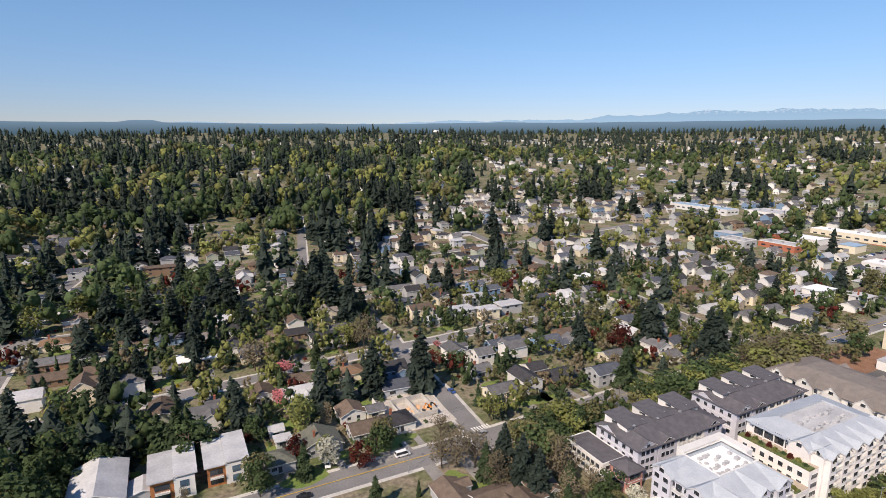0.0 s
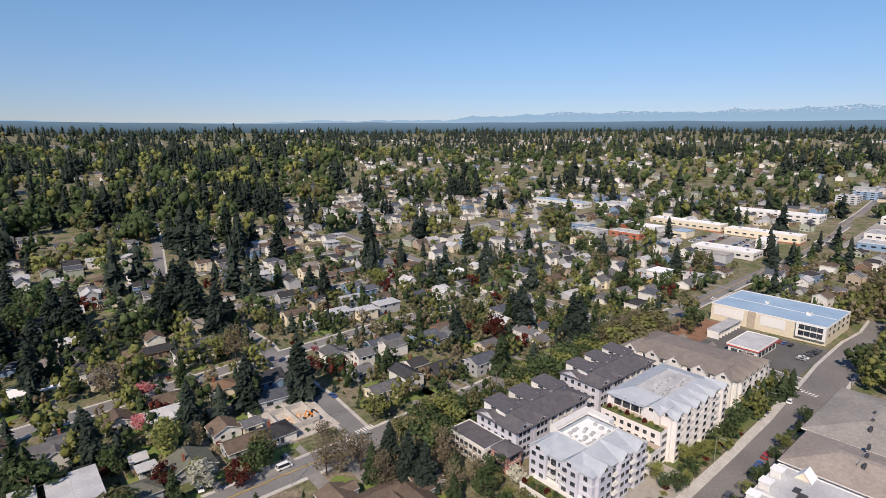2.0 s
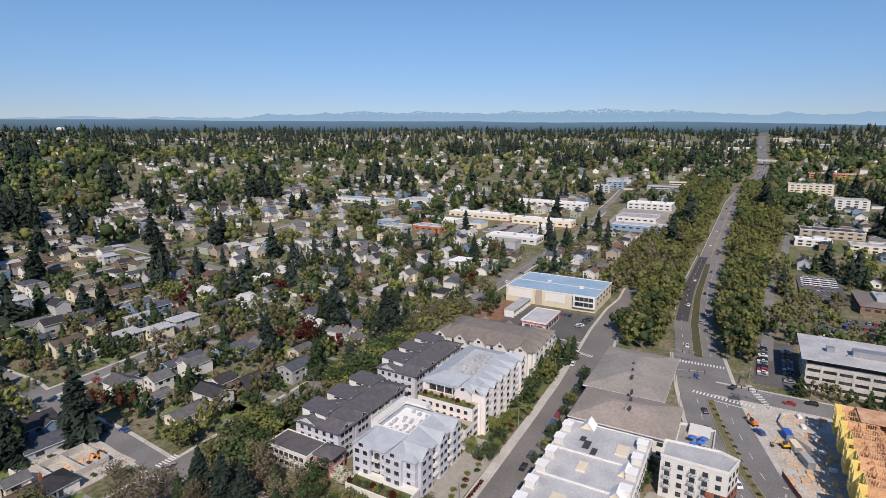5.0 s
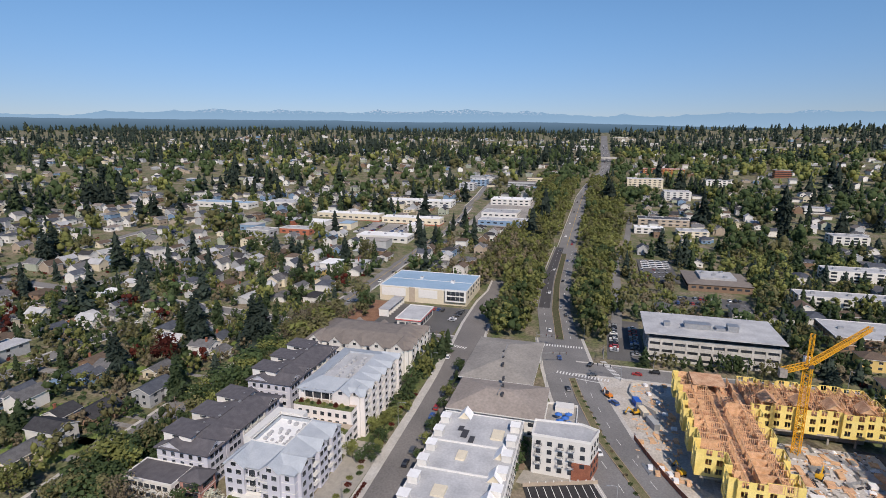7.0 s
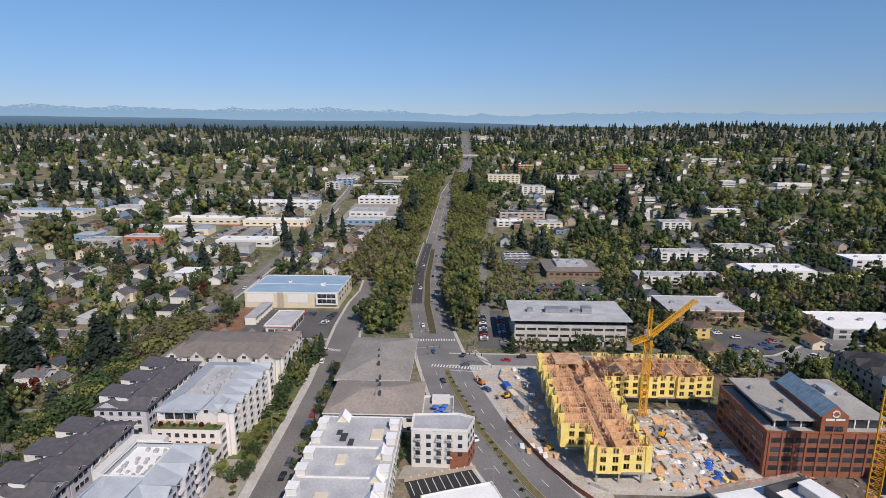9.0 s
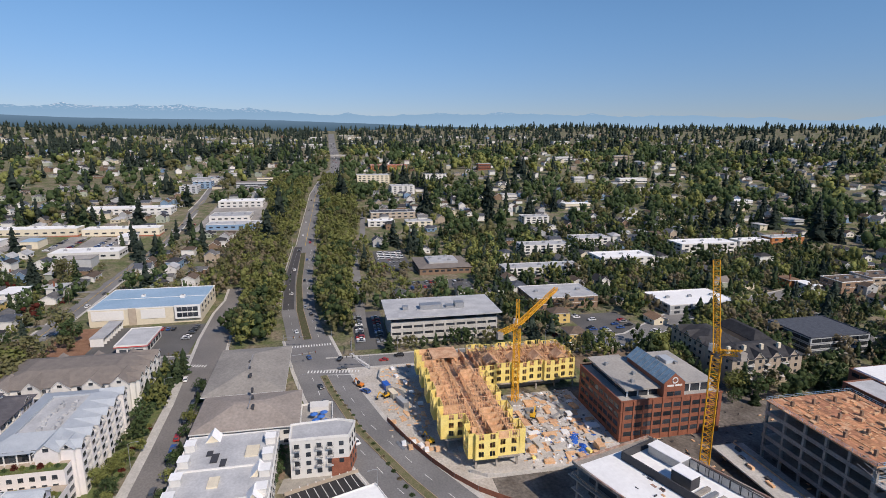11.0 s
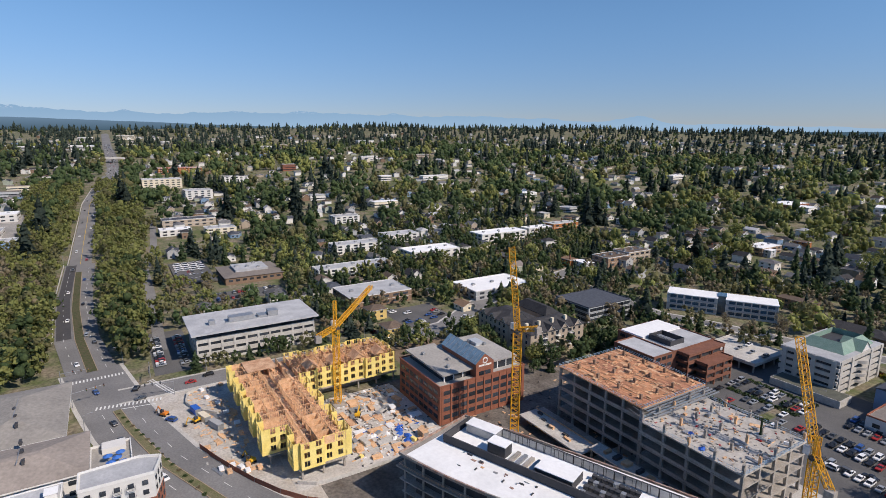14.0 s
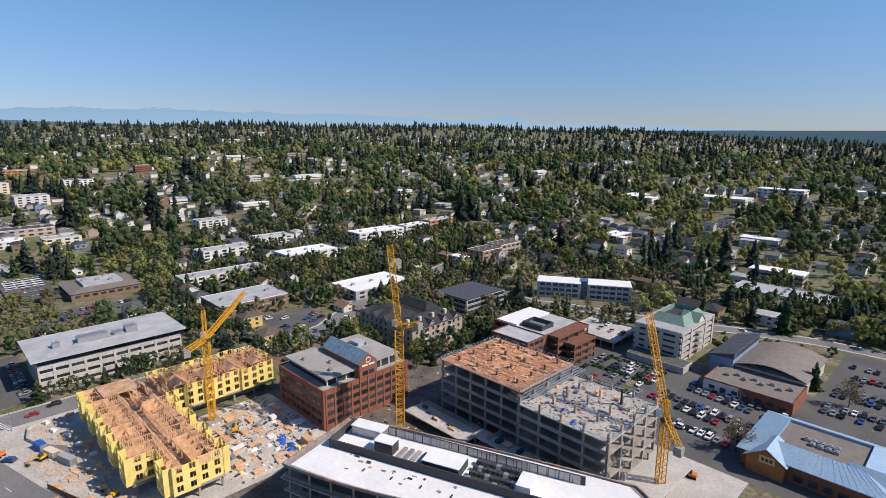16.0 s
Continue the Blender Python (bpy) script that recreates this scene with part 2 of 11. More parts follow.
# ---------- mesh building ----------
class Shape:
    """Collects faces, then becomes one mesh."""

    def __init__(self):
        self.v, self.f = [], []

    def add(self, verts, faces):
        k = len(self.v)
        self.v += [tuple(p) for p in verts]
        self.f += [tuple(k + i for i in f) for f in faces]
        return self

    def box(self, x0, x1, y0, y1, z0, z1):
        return self.add([(x0, y0, z0), (x1, y0, z0), (x1, y1, z0), (x0, y1, z0), (x0, y0, z1), (x1, y0, z1), (x1, y1, z1), (x0, y1, z1)],
                        [(3, 2, 1, 0), (4, 5, 6, 7), (0, 1, 5, 4), (1, 2, 6, 5), (2, 3, 7, 6), (3, 0, 4, 7)])

    def prism(self, pts, z0, z1):
        """An upright prism over a counter-clockwise outline."""
        n = len(pts)
        return self.add([(x, y, z0) for x, y in pts] + [(x, y, z1) for x, y in pts],
                        [tuple(range(n - 1, -1, -1)), tuple(range(n, 2 * n))] + [(i, (i + 1) % n, n + (i + 1) % n, n + i) for i in range(n)])

    def bar(self, a, b, w, h=None):
        """A square bar from a to b."""
        a, b = Vector(a), Vector(b)
        d = (b - a).normalized()
        s = d.cross(Vector((0, 0, 1)) if abs(d.z) < 0.95 else Vector((1, 0, 0))).normalized() * (w / 2)
        u = s.cross(d).normalized() * ((h or w) / 2)
        p = [q + i * s + j * u for q in (a, b) for i, j in ((-1, -1), (1, -1), (1, 1), (-1, 1))]
        return self.add(p, [(0, 1, 2, 3), (7, 6, 5, 4), (0, 4, 5, 1), (1, 5, 6, 2), (2, 6, 7, 3), (3, 7, 4, 0)])

    def tube(self, a, b, r0, r1, n=8):
        a, b = Vector(a), Vector(b)
        d = (b - a).normalized()
        s = d.cross(Vector((0, 0, 1)) if abs(d.z) < 0.95 else Vector((1, 0, 0))).normalized()
        u = s.cross(d).normalized()
        ring = [(math.cos(2 * math.pi * i / n), math.sin(2 * math.pi * i / n)) for i in range(n)]
        p = [a + (s * c + u * e) * r0 for c, e in ring] + [b + (s * c + u * e) * r1 for c, e in ring]
        return self.add(p, [tuple(range(n)), tuple(range(2 * n - 1, n - 1, -1))] + [(i, n + i, n + (i + 1) % n, (i + 1) % n) for i in range(n)])

    def gable(self, x0, x1, y0, y1, z, rise, over=0.5, thick=0.3):
        """A pitched roof slab, ridge along x."""
        ym, dz = (y0 + y1) / 2, rise / ((y1 - y0) / 2) * over
        prof = [(y0 - over, z - dz), (ym, z + rise), (y1 + over, z - dz), (y1 + over, z - dz + thick), (ym, z + rise + thick), (y0 - over, z - dz + thick)]
        a, b = x0 - over, x1 + over
        return self.add([(a, y, q) for y, q in prof] + [(b, y, q) for y, q in prof],
                        [(0, 1, 4, 5), (1, 2, 3, 4), (6, 11, 10, 7), (7, 10, 9, 8), (0, 6, 7, 1), (1, 7, 8, 2), (2, 8, 9, 3), (3, 9, 10, 4), (4, 10, 11, 5), (5, 11, 6, 0)])

    def hip(self, x0, x1, y0, y1, z, rise, over=0.5, thick=0.22, top=0.0):
        """A hipped roof; top: the half width of a flat top."""
        x0, x1, y0, y1 = x0 - over, x1 + over, y0 - over, y1 + over
        w, d = x1 - x0, y1 - y0
        k = min(w, d) / 2 - top
        a, b, c, e = x0 + k, x1 - k, y0 + k, y1 - k
        if e - c < 0.05:
            c = e = (y0 + y1) / 2
        if b - a < 0.05:
            a = b = (x0 + x1) / 2
        zt = z + thick
        low = [(x0, y0, z), (x1, y0, z), (x1, y1, z), (x0, y1, z)]
        mid = [(p, q, zt) for p, q, _ in low]
        up = [(a, c, zt + rise), (b, c, zt + rise), (b, e, zt + rise), (a, e, zt + rise)]
        return self.add(low + mid + up, [(3, 2, 1, 0), (0, 1, 5, 4), (1, 2, 6, 5), (2, 3, 7, 6), (3, 0, 4, 7), (4, 5, 9, 8), (5, 6, 10, 9), (6, 7, 11, 10), (7, 4, 8, 11), (8, 9, 10, 11)])

    def mesh(self, name, *mats):
        """One mesh; a second material goes on the upright faces, as on the eaves and gable boards of a roof."""
        me = bpy.data.meshes.new(name)
        me.from_pydata(self.v, [], self.f)
        for m in mats:
            me.materials.append(m)
        if len(mats) > 1:
            me.update()
            for p in me.polygons:
                p.material_index = int(abs(p.normal.z) < 0.35)
        return me


def part(name, shape, material, parent, label="", m=None):
    """Links a Shape (or a mesh that others share) as one mesh object under a thing or a part."""
    me = shape if isinstance(shape, bpy.types.Mesh) else shape.mesh(name, material)
    ob = new(name, me)
    ob.parent = parent
    if m is not None:
        ob.matrix_basis = m
    if label:
        ob["label"] = label
    return ob


def thing(name, x, y, z, turn, label, category, group=""):
    ob = new(name)
    ob.matrix_basis = pose(x, y, z, 0, 0, turn)
    ob.empty_display_size = 0.5
    return tagged(ob, label, category, group)


def structure(name, shape, material, label):
    return tagged(new(name, shape.mesh(name, material)), label, name.split("_")[0], kind="structure")


# ---------- ground ----------
def rise_at(az):
    """How high the hills stand, by compass direction."""
    return 1.0 - 0.45 * np.clip((az - 118.0) / 60.0, 0, 1) - 0.12 * np.clip((30.0 - az) / 25.0, 0, 1) + 0.05 * np.sin(np.radians(az * 7)) + 0.04 * np.sin(np.radians(az * 13 + 40)) + 0.02 * np.sin(np.radians(az * 41))


def crest_at(az):
    """How high the wooded skyline stands."""
    return np.interp(az, [-20, 18, 30, 45, 82, 96, 108, 138, 152, 172], [0.87, 0.88, 0.93, 0.98, 0.95, 1.02, 1.07, 1.08, 0.94, 0.47]) + 0.03 * np.sin(np.radians(az * 7)) + 0.02 * np.sin(np.radians(az * 19 + 40)) + 0.012 * np.sin(np.radians(az * 41))


def ground_z(x, y):
    x, y = np.asarray(x, float), np.asarray(y, float)
    r = np.hypot(x, y)
    az = np.degrees(np.arctan2(x, y))
    climb = np.where(r < 2700, 0.058 * np.clip(r - 340, 0, None) - 9 * (1 - np.exp(-np.clip(r - 340, 0, None) / 120)), 0)
    crest = 0.058 * 2360 - 9
    z = np.where(r < 2700, climb, crest - 0.09 * (r - 2700)) * (rise_at(az) + (crest_at(az) - rise_at(az)) * np.clip((r - 1300) / 1200, 0, 1))
    return np.where(r < 340, 0.0, np.maximum(z, -60)) + np.where(r > 420, 2.5 * np.sin(x / 110) * np.cos(y / 140) * np.clip((r - 420) / 300, 0, 1), 0)


def zat(x, y):
    return float(ground_z(x, y))


gs = Shape()
radii = [0, 40, 80, 120, 160, 200, 240, 280, 310, 340] + list(np.arange(360, 1000, 25)) + list(np.arange(1000, 2700, 60)) + [2700, 2760, 2900, 3200, 3600, 4200, 4900]
SPOKES = 240
for r in radii[1:]:
    for k in range(SPOKES):
        a = 2 * math.pi * k / SPOKES
        x, y = r * math.sin(a), r * math.cos(a)
        gs.v.append((x, y, zat(x, y)))
gs.v.append((0, 0, 0))
gs.f += [(len(gs.v) - 1, (k + 1) % SPOKES, k) for k in range(SPOKES)]
for j in range(len(radii) - 2):
    for k in range(SPOKES):
        a, b = j * SPOKES + k, j * SPOKES + (k + 1) % SPOKES
        gs.f.append((a, b, b + SPOKES, a + SPOKES))
GROUND = mat("yards_and_verges", (0.098, 0.118, 0.046), 0.95, 0, 0.085, 0.42, 0, 0.3, (0.215, 0.178, 0.128), fine=7)
structure("ground", gs, GROUND, "gently rising ground with lawns, bare soil and verges")

# Where nothing may be planted: two-metre cells.
HALF, CELL = 900, 2.0
taken = np.zeros((int(2 * HALF / CELL),) * 2, bool)


def claim(x0, x1, y0, y1, grow=1.0):
    i0, i1 = int((x0 - grow + HALF) / CELL), int((x1 + grow + HALF) / CELL) + 1
    j0, j1 = int((y0 - grow + HALF) / CELL), int((y1 + grow + HALF) / CELL) + 1
    taken[max(i0, 0):max(i1, 0), max(j0, 0):max(j1, 0)] = True


def is_free(x, y):
    i, j = int((x + HALF) / CELL), int((y + HALF) / CELL)
    return not (0 <= i < taken.shape[0] and 0 <= j < taken.shape[1] and taken[i, j])


def lane_line(pts, step=8.0):
    """Points along a smooth line through the corners."""
    out = []
    for (x0, y0), (x1, y1) in zip(pts[:-1], pts[1:]):
        n = max(1, int(math.hypot(x1 - x0, y1 - y0) / step))
        out += [(x0 + (x1 - x0) * k / n, y0 + (y1 - y0) * k / n) for k in range(n)]
    return out + [pts[-1]]


def strip(s, pts, left, right, up, keep=True):
    """A ribbon along pts, from left to right of it (metres), lying up above the ground, with a skirt."""
    line = lane_line(pts)
    row = []
    for k, (x, y) in enumerate(line):
        x0, y0 = line[max(k - 1, 0)]
        x1, y1 = line[min(k + 1, len(line) - 1)]
        d = math.hypot(x1 - x0, y1 - y0)
        nx, ny = -(y1 - y0) / d, (x1 - x0) / d
        z = zat(x, y)
        for o in (left, right):
            px, py = x + nx * o, y + ny * o
            row.append((px, py, z + up))
            row.append((px, py, z + up - 0.5))
        if keep and abs(x) < HALF and abs(y) < HALF:
            for o in np.arange(min(left, right), max(left, right) + 1, 2.0):
                claim(x + nx * o - 2, x + nx * o + 2, y + ny * o - 2, y + ny * o + 2, 0.5)
    faces = []
    for k in range(len(line) - 1):
        a, b = 4 * k, 4 * k + 4
        faces += [(a, a + 2, b + 2, b), (a + 1, a, b, b + 1), (a + 2, a + 3, b + 3, b + 2)]
    s.add(row, [f[::-1] for f in faces])


def road(name, pts, width, label, walks=True, material=ROAD):
    road.count += 1
    up = 0.05 + 0.012 * road.count
    s = Shape()
    strip(s, pts, width / 2, -width / 2, up)
    structure(name, s, material, label)
    if walks:
        w = Shape()
        for o in (width / 2 + 1.6, -width / 2):
            strip(w, pts, o, o - 1.6, up - 0.03, False)
        structure("pavement_" + name.split("_", 1)[1], w, CONCRETE, "pale concrete pavement along the street")


road.count = 0
road("road_seventh", [(-330, 157), (-60, 157), (20, 157), (95, 157), (170, 160), (288, 158), (450, 160), (560, 160), (800, 170), (1050, 190)], 11, "grey asphalt residential street with a yellow centre line")
road("road_fifth", [(97, 162), (100, 195), (100, 236), (105, 272), (103, 350), (102, 470), (126, 580), (146, 680)], 8, "worn asphalt side street")
road("road_ninth", [(-80, 243), (0, 246), (42, 250), (84, 254), (122, 255), (160, 258), (203, 259), (245, 252), (280, 246)], 8, "asphalt residential street with parked cars")
road("road_west", [(-77, 150), (-77, 315), (-77, 433), (-66, 484), (-60, 520), (-20, 560)], 9, "asphalt residential street in tree shade")
road("road_sixth", [(272, 70), (274, 175), (281, 224), (287, 284), (288, 350), (292, 470), (300, 640)], 9, "asphalt street up the hillside")
road("road_eleventh", [(-330, 352), (-77, 352), (103, 350), (288, 350), (420, 352)], 8, "asphalt residential street")
road("road_thirteenth", [(-200, 450), (102, 450), (292, 450), (470, 452)], 8, "asphalt residential street")
road("road_plaza", [(60, 56.4), (140, 57.3), (190, 58.4), (225, 59.6), (260, 62), (300, 65), (345, 66), (372, 64), (400, 66)], 14.4, "asphalt side street with parked cars", True, STREET)
CENTRAL = [(40, -62), (100, -46), (130, -34), (155, -21), (190, -6), (222, 3), (250, 9), (290, 16), (340, 23), (426, 27), (530, 26), (620, 25), (715, 23), (818, 21), (970, 10), (1165, -10), (1400, -16), (1680, -12), (2400, -14)]
road("road_central", CENTRAL[:8], 23, "wide divided asphalt avenue entering the junction")
road("road_hill", CENTRAL[7:11], 20.5, "divided asphalt avenue climbing between belts of trees", False)
road("road_hill_middle", CENTRAL[10:14], 15.5, "asphalt avenue curving uphill between trees", False)
road("road_hill_top", CENTRAL[13:15] + [(1040, 4)], 19, "asphalt avenue widening towards the overpass", False)
road("road_summit", [(1040, 4)] + CENTRAL[15:], 22, "broad asphalt avenue under the overpass and over the crest", False)
road("road_kirkland", [(253, 6), (253, -40), (252, -60), (253, -125), (257, -160), (285, -205), (299, -246), (310, -300), (330, -380)], 13, "asphalt street with crosswalks and parked cars")
road("road_south", [(285, -292), (205, -284), (186, -293), (120, -311), (94, -324), (56, -337), (0, -342), (-80, -345)], 9, "asphalt street with a crosswalk")
road("road_service", [(300, -14), (390, -17), (487, -18), (560, -30), (700, -40)], 6, "narrow service lane between trees", False)

for k, yy in enumerate((200, 221, 242, 284)):
    road(f"road_yard_{k + 1}", [(526, yy), (550, yy), (584, yy + 1)], 20.6, "pale asphalt yards between the halls", False, YARDS)
for k, yy in enumerate((92, 113, 134)):
    road(f"road_depot_{k + 1}", [(606, yy), (690, yy), (770, yy)], 20.6, "pale asphalt yards between the halls", False, YARDS)
# Paved lots and verges.
def slab(name, x0, x1, y0, y1, material, label, up=0.04, block=True):
    s = Shape()
    z = max(zat(x0, y0), zat(x1, y1), zat(x0, y1), zat(x1, y0))
    s.box(x0, x1, y0, y1, z - 1.0, z + up)
    structure(name, s, material, label)
    if block:
        claim(x0, x1, y0, y1, 0)


slab("ground_condominium_verge", 166, 254, 70.6, 79, VERGE, "green planted verge before the condominiums", 0.06, False)
slab("pavement_forecourt", 128, 165.5, 68.4, 79.5, PAVERS, "pale paved forecourt of the condominiums", 0.07, False)
slab("pavement_market_lot", 20, 100, -262, -178, ASPHALT, "asphalt car park full of parked cars")
slab("pavement_gym_lot", -30, 42, -330, -262.5, ASPHALT, "asphalt car park beside the gym")
slab("pavement_gym_lot_north", -30, 19.5, -262, -236, ASPHALT, "asphalt car park beside the market hall")
slab("pavement_green_lot", 104, 165, -272, -196, ASPHALT, "asphalt car park with planted islands")
slab("pavement_office_lot", 268, 330, -27, -9, ASPHALT, "asphalt car park beside the office")
slab("pavement_school_lot", 426, 500, -63, -36, ASPHALT, "asphalt car park with white vans")
slab("pavement_school_front", 374, 396, -100, -52, ASPHALT, "asphalt car park before the low brown building")
slab("pavement_fuel_lot", 264, 326, 74, 124, ASPHALT, "asphalt forecourt with parked cars")
slab("ground_mulch", 258, 328, 124.2, 147, mat("red_brown_mulch", (0.20, 0.105, 0.065), 0.95, 0, 0.3, 0.25, 0, 0.3, (0.26, 0.15, 0.095)), "red-brown mulched bed beside the fuel station", 0.05, False)
slab("pavement_villa_lot", 265, 300, -172, -138, ASPHALT, "asphalt car park between the yellow houses")
MULCH = mat("bark_mulch", (0.16, 0.115, 0.08), 0.95, 0, 0.3, 0.25, 0, 0.3, (0.22, 0.165, 0.115))
slab("ground_bank", 214, 244.5, -160, -112, MULCH, "brown mulched bank beside the street", 0.05, False)
site_ground = Shape().prism([(112, -62), (128, -50), (150, -36), (178, -21), (215, -7), (246, -2), (246, -62)], -1, 0.045)
structure("ground_site", site_ground, DIRT, "pale construction ground with wheel tracks")
claim(150, 246, -62, -30, 0)
claim(196, 246, -30, -10, 0)
# Flat slabs; the depth of trench and pit is painted as dark soil.
slab("ground_trench", 112, 151.5, -97.9, -47, SHADESOIL, "soil coloured dark for shade in the trench beside the new office", 0.06)
slab("ground_courtyard", 152, 206, -98, -40, DUSTSLAB, "concrete construction deck strewn with material", 0.09)
slab("ground_pit", 60, 208, -182, -92, SHADESOIL, "soil of the construction ground, coloured dark for the pit's shade", 0.02)
slab("ground_lower", 42, 118, -178, -118, CONCRETE, "pale concrete apron", 0.06)


# ---------- building pieces ----------
def window_mesh(w, h, frame_mat=TRIM, glass=GLASS, bars=1, key={}):
    """A window that faces -y: frame, glass and mullions."""
    k = (w, h, frame_mat.name, glass.name, bars)
    if k not in key:
        t, m, deep = (0.2, 0.15, 0.05) if frame_mat is TRIM else (0.09, 0.08, 0.05)
        xs = [-w / 2, -w / 2 + t]
        for i in range(bars):
            c = -w / 2 + w * (i + 1) / (bars + 1)
            xs += [c - m / 2, c + m / 2]
        xs += [w / 2 - t, w / 2]
        zs = [-h / 2, -h / 2 + t, h / 2 - t, h / 2]
        s = Shape()
        s.v = [(x, -0.1, z) for z in zs for x in xs]
        n, panes = len(xs), []
        for r in range(3):
            for c in range(n - 1):
                q = [r * n + c, r * n + c + 1, (r + 1) * n + c + 1, (r + 1) * n + c]
                if r == 1 and c % 2 == 1:
                    b = len(s.v)
                    s.v += [(s.v[i][0], -0.1 + deep, s.v[i][2]) for i in q]
                    s.f += [(q[i], q[(i + 1) % 4], b + (i + 1) % 4, b + i) for i in range(4)]
                    panes.append(len(s.f))
                    s.f.append((b, b + 1, b + 2, b + 3))
                else:
                    s.f.append(tuple(q))
        b = len(s.v)
        corner = [0, n - 1, 4 * n - 1, 3 * n]
        s.v += [(s.v[i][0], 0.02, s.v[i][2]) for i in corner]
        s.f += [(corner[(i + 1) % 4], corner[i], b + i, b + (i + 1) % 4) for i in range(4)]
        me = s.mesh("window", frame_mat, glass)
        for i in panes:
            me.polygons[i].material_index = 1
        key[k] = me
    return key[k]


SIDES = {"S": (0, 0), "E": (90, 1), "N": (180, 2), "W": (270, 3)}


def row_of(parent, side, x0, x1, y0, y1, z, count, w, h, margin=1.2, name="window", frame_mat=TRIM, glass=GLASS, bars=1, skip=()):
    """A row of windows on one side of a block."""
    me = window_mesh(w, h, frame_mat, glass, bars)
    turn = SIDES[side][0]
    for i in range(count):
        if i in skip:
            continue
        f = (i + 0.5) / count
        if side in "SN":
            x, y = x0 + margin + (x1 - x0 - 2 * margin) * f, (y0 if side == "S" else y1)
        else:
            x, y = (x1 if side == "E" else x0), y0 + margin + (y1 - y0 - 2 * margin) * f
        part(name, me, None, parent, m=pose(x, y, z, 0, 0, turn))


def balcony(parent, side, x, y, z, w, deep=1.5, rail=TRIM, floor=TRIM):
    """A balcony with a floor slab and a barred railing."""
    key = ("balcony", w, deep, rail.name, floor.name)
    cache = balcony.cache
    if key not in cache:
        s = Shape().box(-w / 2, w / 2, -deep, 0, -0.15, 0)
        r = Shape()
        for z1 in (0.1, 1.0):
            r.box(-w / 2, w / 2, -deep, -deep + 0.06, z1, z1 + 0.07)
            r.box(-w / 2, -w / 2 + 0.06, -deep, 0, z1, z1 + 0.07).box(w / 2 - 0.06, w / 2, -deep, 0, z1, z1 + 0.07)
        n = max(4, int(w / 0.25))
        for i in range(n + 1):
            xx = -w / 2 + 0.03 + (w - 0.06) * i / n
            r.box(xx - 0.02, xx + 0.02, -deep + 0.01, -deep + 0.05, 0.1, 1.0)
        cache[key] = (s.mesh("balcony", floor), r.mesh("railing", rail))
    slab_me, rail_me = cache[key]
    ob = part("balcony", slab_me, None, parent, m=pose(x, y, z, 0, 0, SIDES[side][0]))
    part("railing", rail_me, None, ob)
    return ob


balcony.cache = {}


def box_on(parent, name, x0, x1, y0, y1, z0, z1, material, label=""):
    return part(name, Shape().box(x0, x1, y0, y1, z0, z1), material, parent, label)


def rim(parent, x0, x1, y0, y1, z, high=0.6, wide=0.3, material=TRIM, name="parapet"):
    s = Shape()
    s.box(x0, x1, y0, y0 + wide, z, z + high).box(x0, x1, y1 - wide, y1, z, z + high)
    s.box(x0, x0 + wide, y0 + wide, y1 - wide, z, z + high).box(x1 - wide, x1, y0 + wide, y1 - wide, z, z + high)
    return part(name, s, material, parent)


def roof_unit(x, y, z, w, d, h, material=METAL, turn=0):
    """A rooftop ventilation unit with a fan cap."""
    if w < 1.8:
        s = Shape().box(-w / 2, w / 2, -d / 2, d / 2, 0, h).tube((0, 0, h), (0, 0, h + 0.25), min(w, d) * 0.3, min(w, d) * 0.28, 10)
        ob = new("rooftop_unit", s.mesh("rooftop_unit", material))
        ob.matrix_basis = pose(x, y, z, 0, 0, turn)
        return tagged(ob, "small metal ventilation box on a roof", "ventilation unit", "rooftop units")
    ob = thing("rooftop_unit", x, y, z, turn, "grey metal ventilation unit on a flat roof", "ventilation unit", "rooftop units")
    part("casing", Shape().box(-w / 2, w / 2, -d / 2, d / 2, 0, h), material, ob)
    part("fan_cap", Shape().tube((0, 0, h), (0, 0, h + 0.25), min(w, d) * 0.3, min(w, d) * 0.28, 10), STEEL, ob)
    return ob


# ---------- houses ----------
DRIVES = []


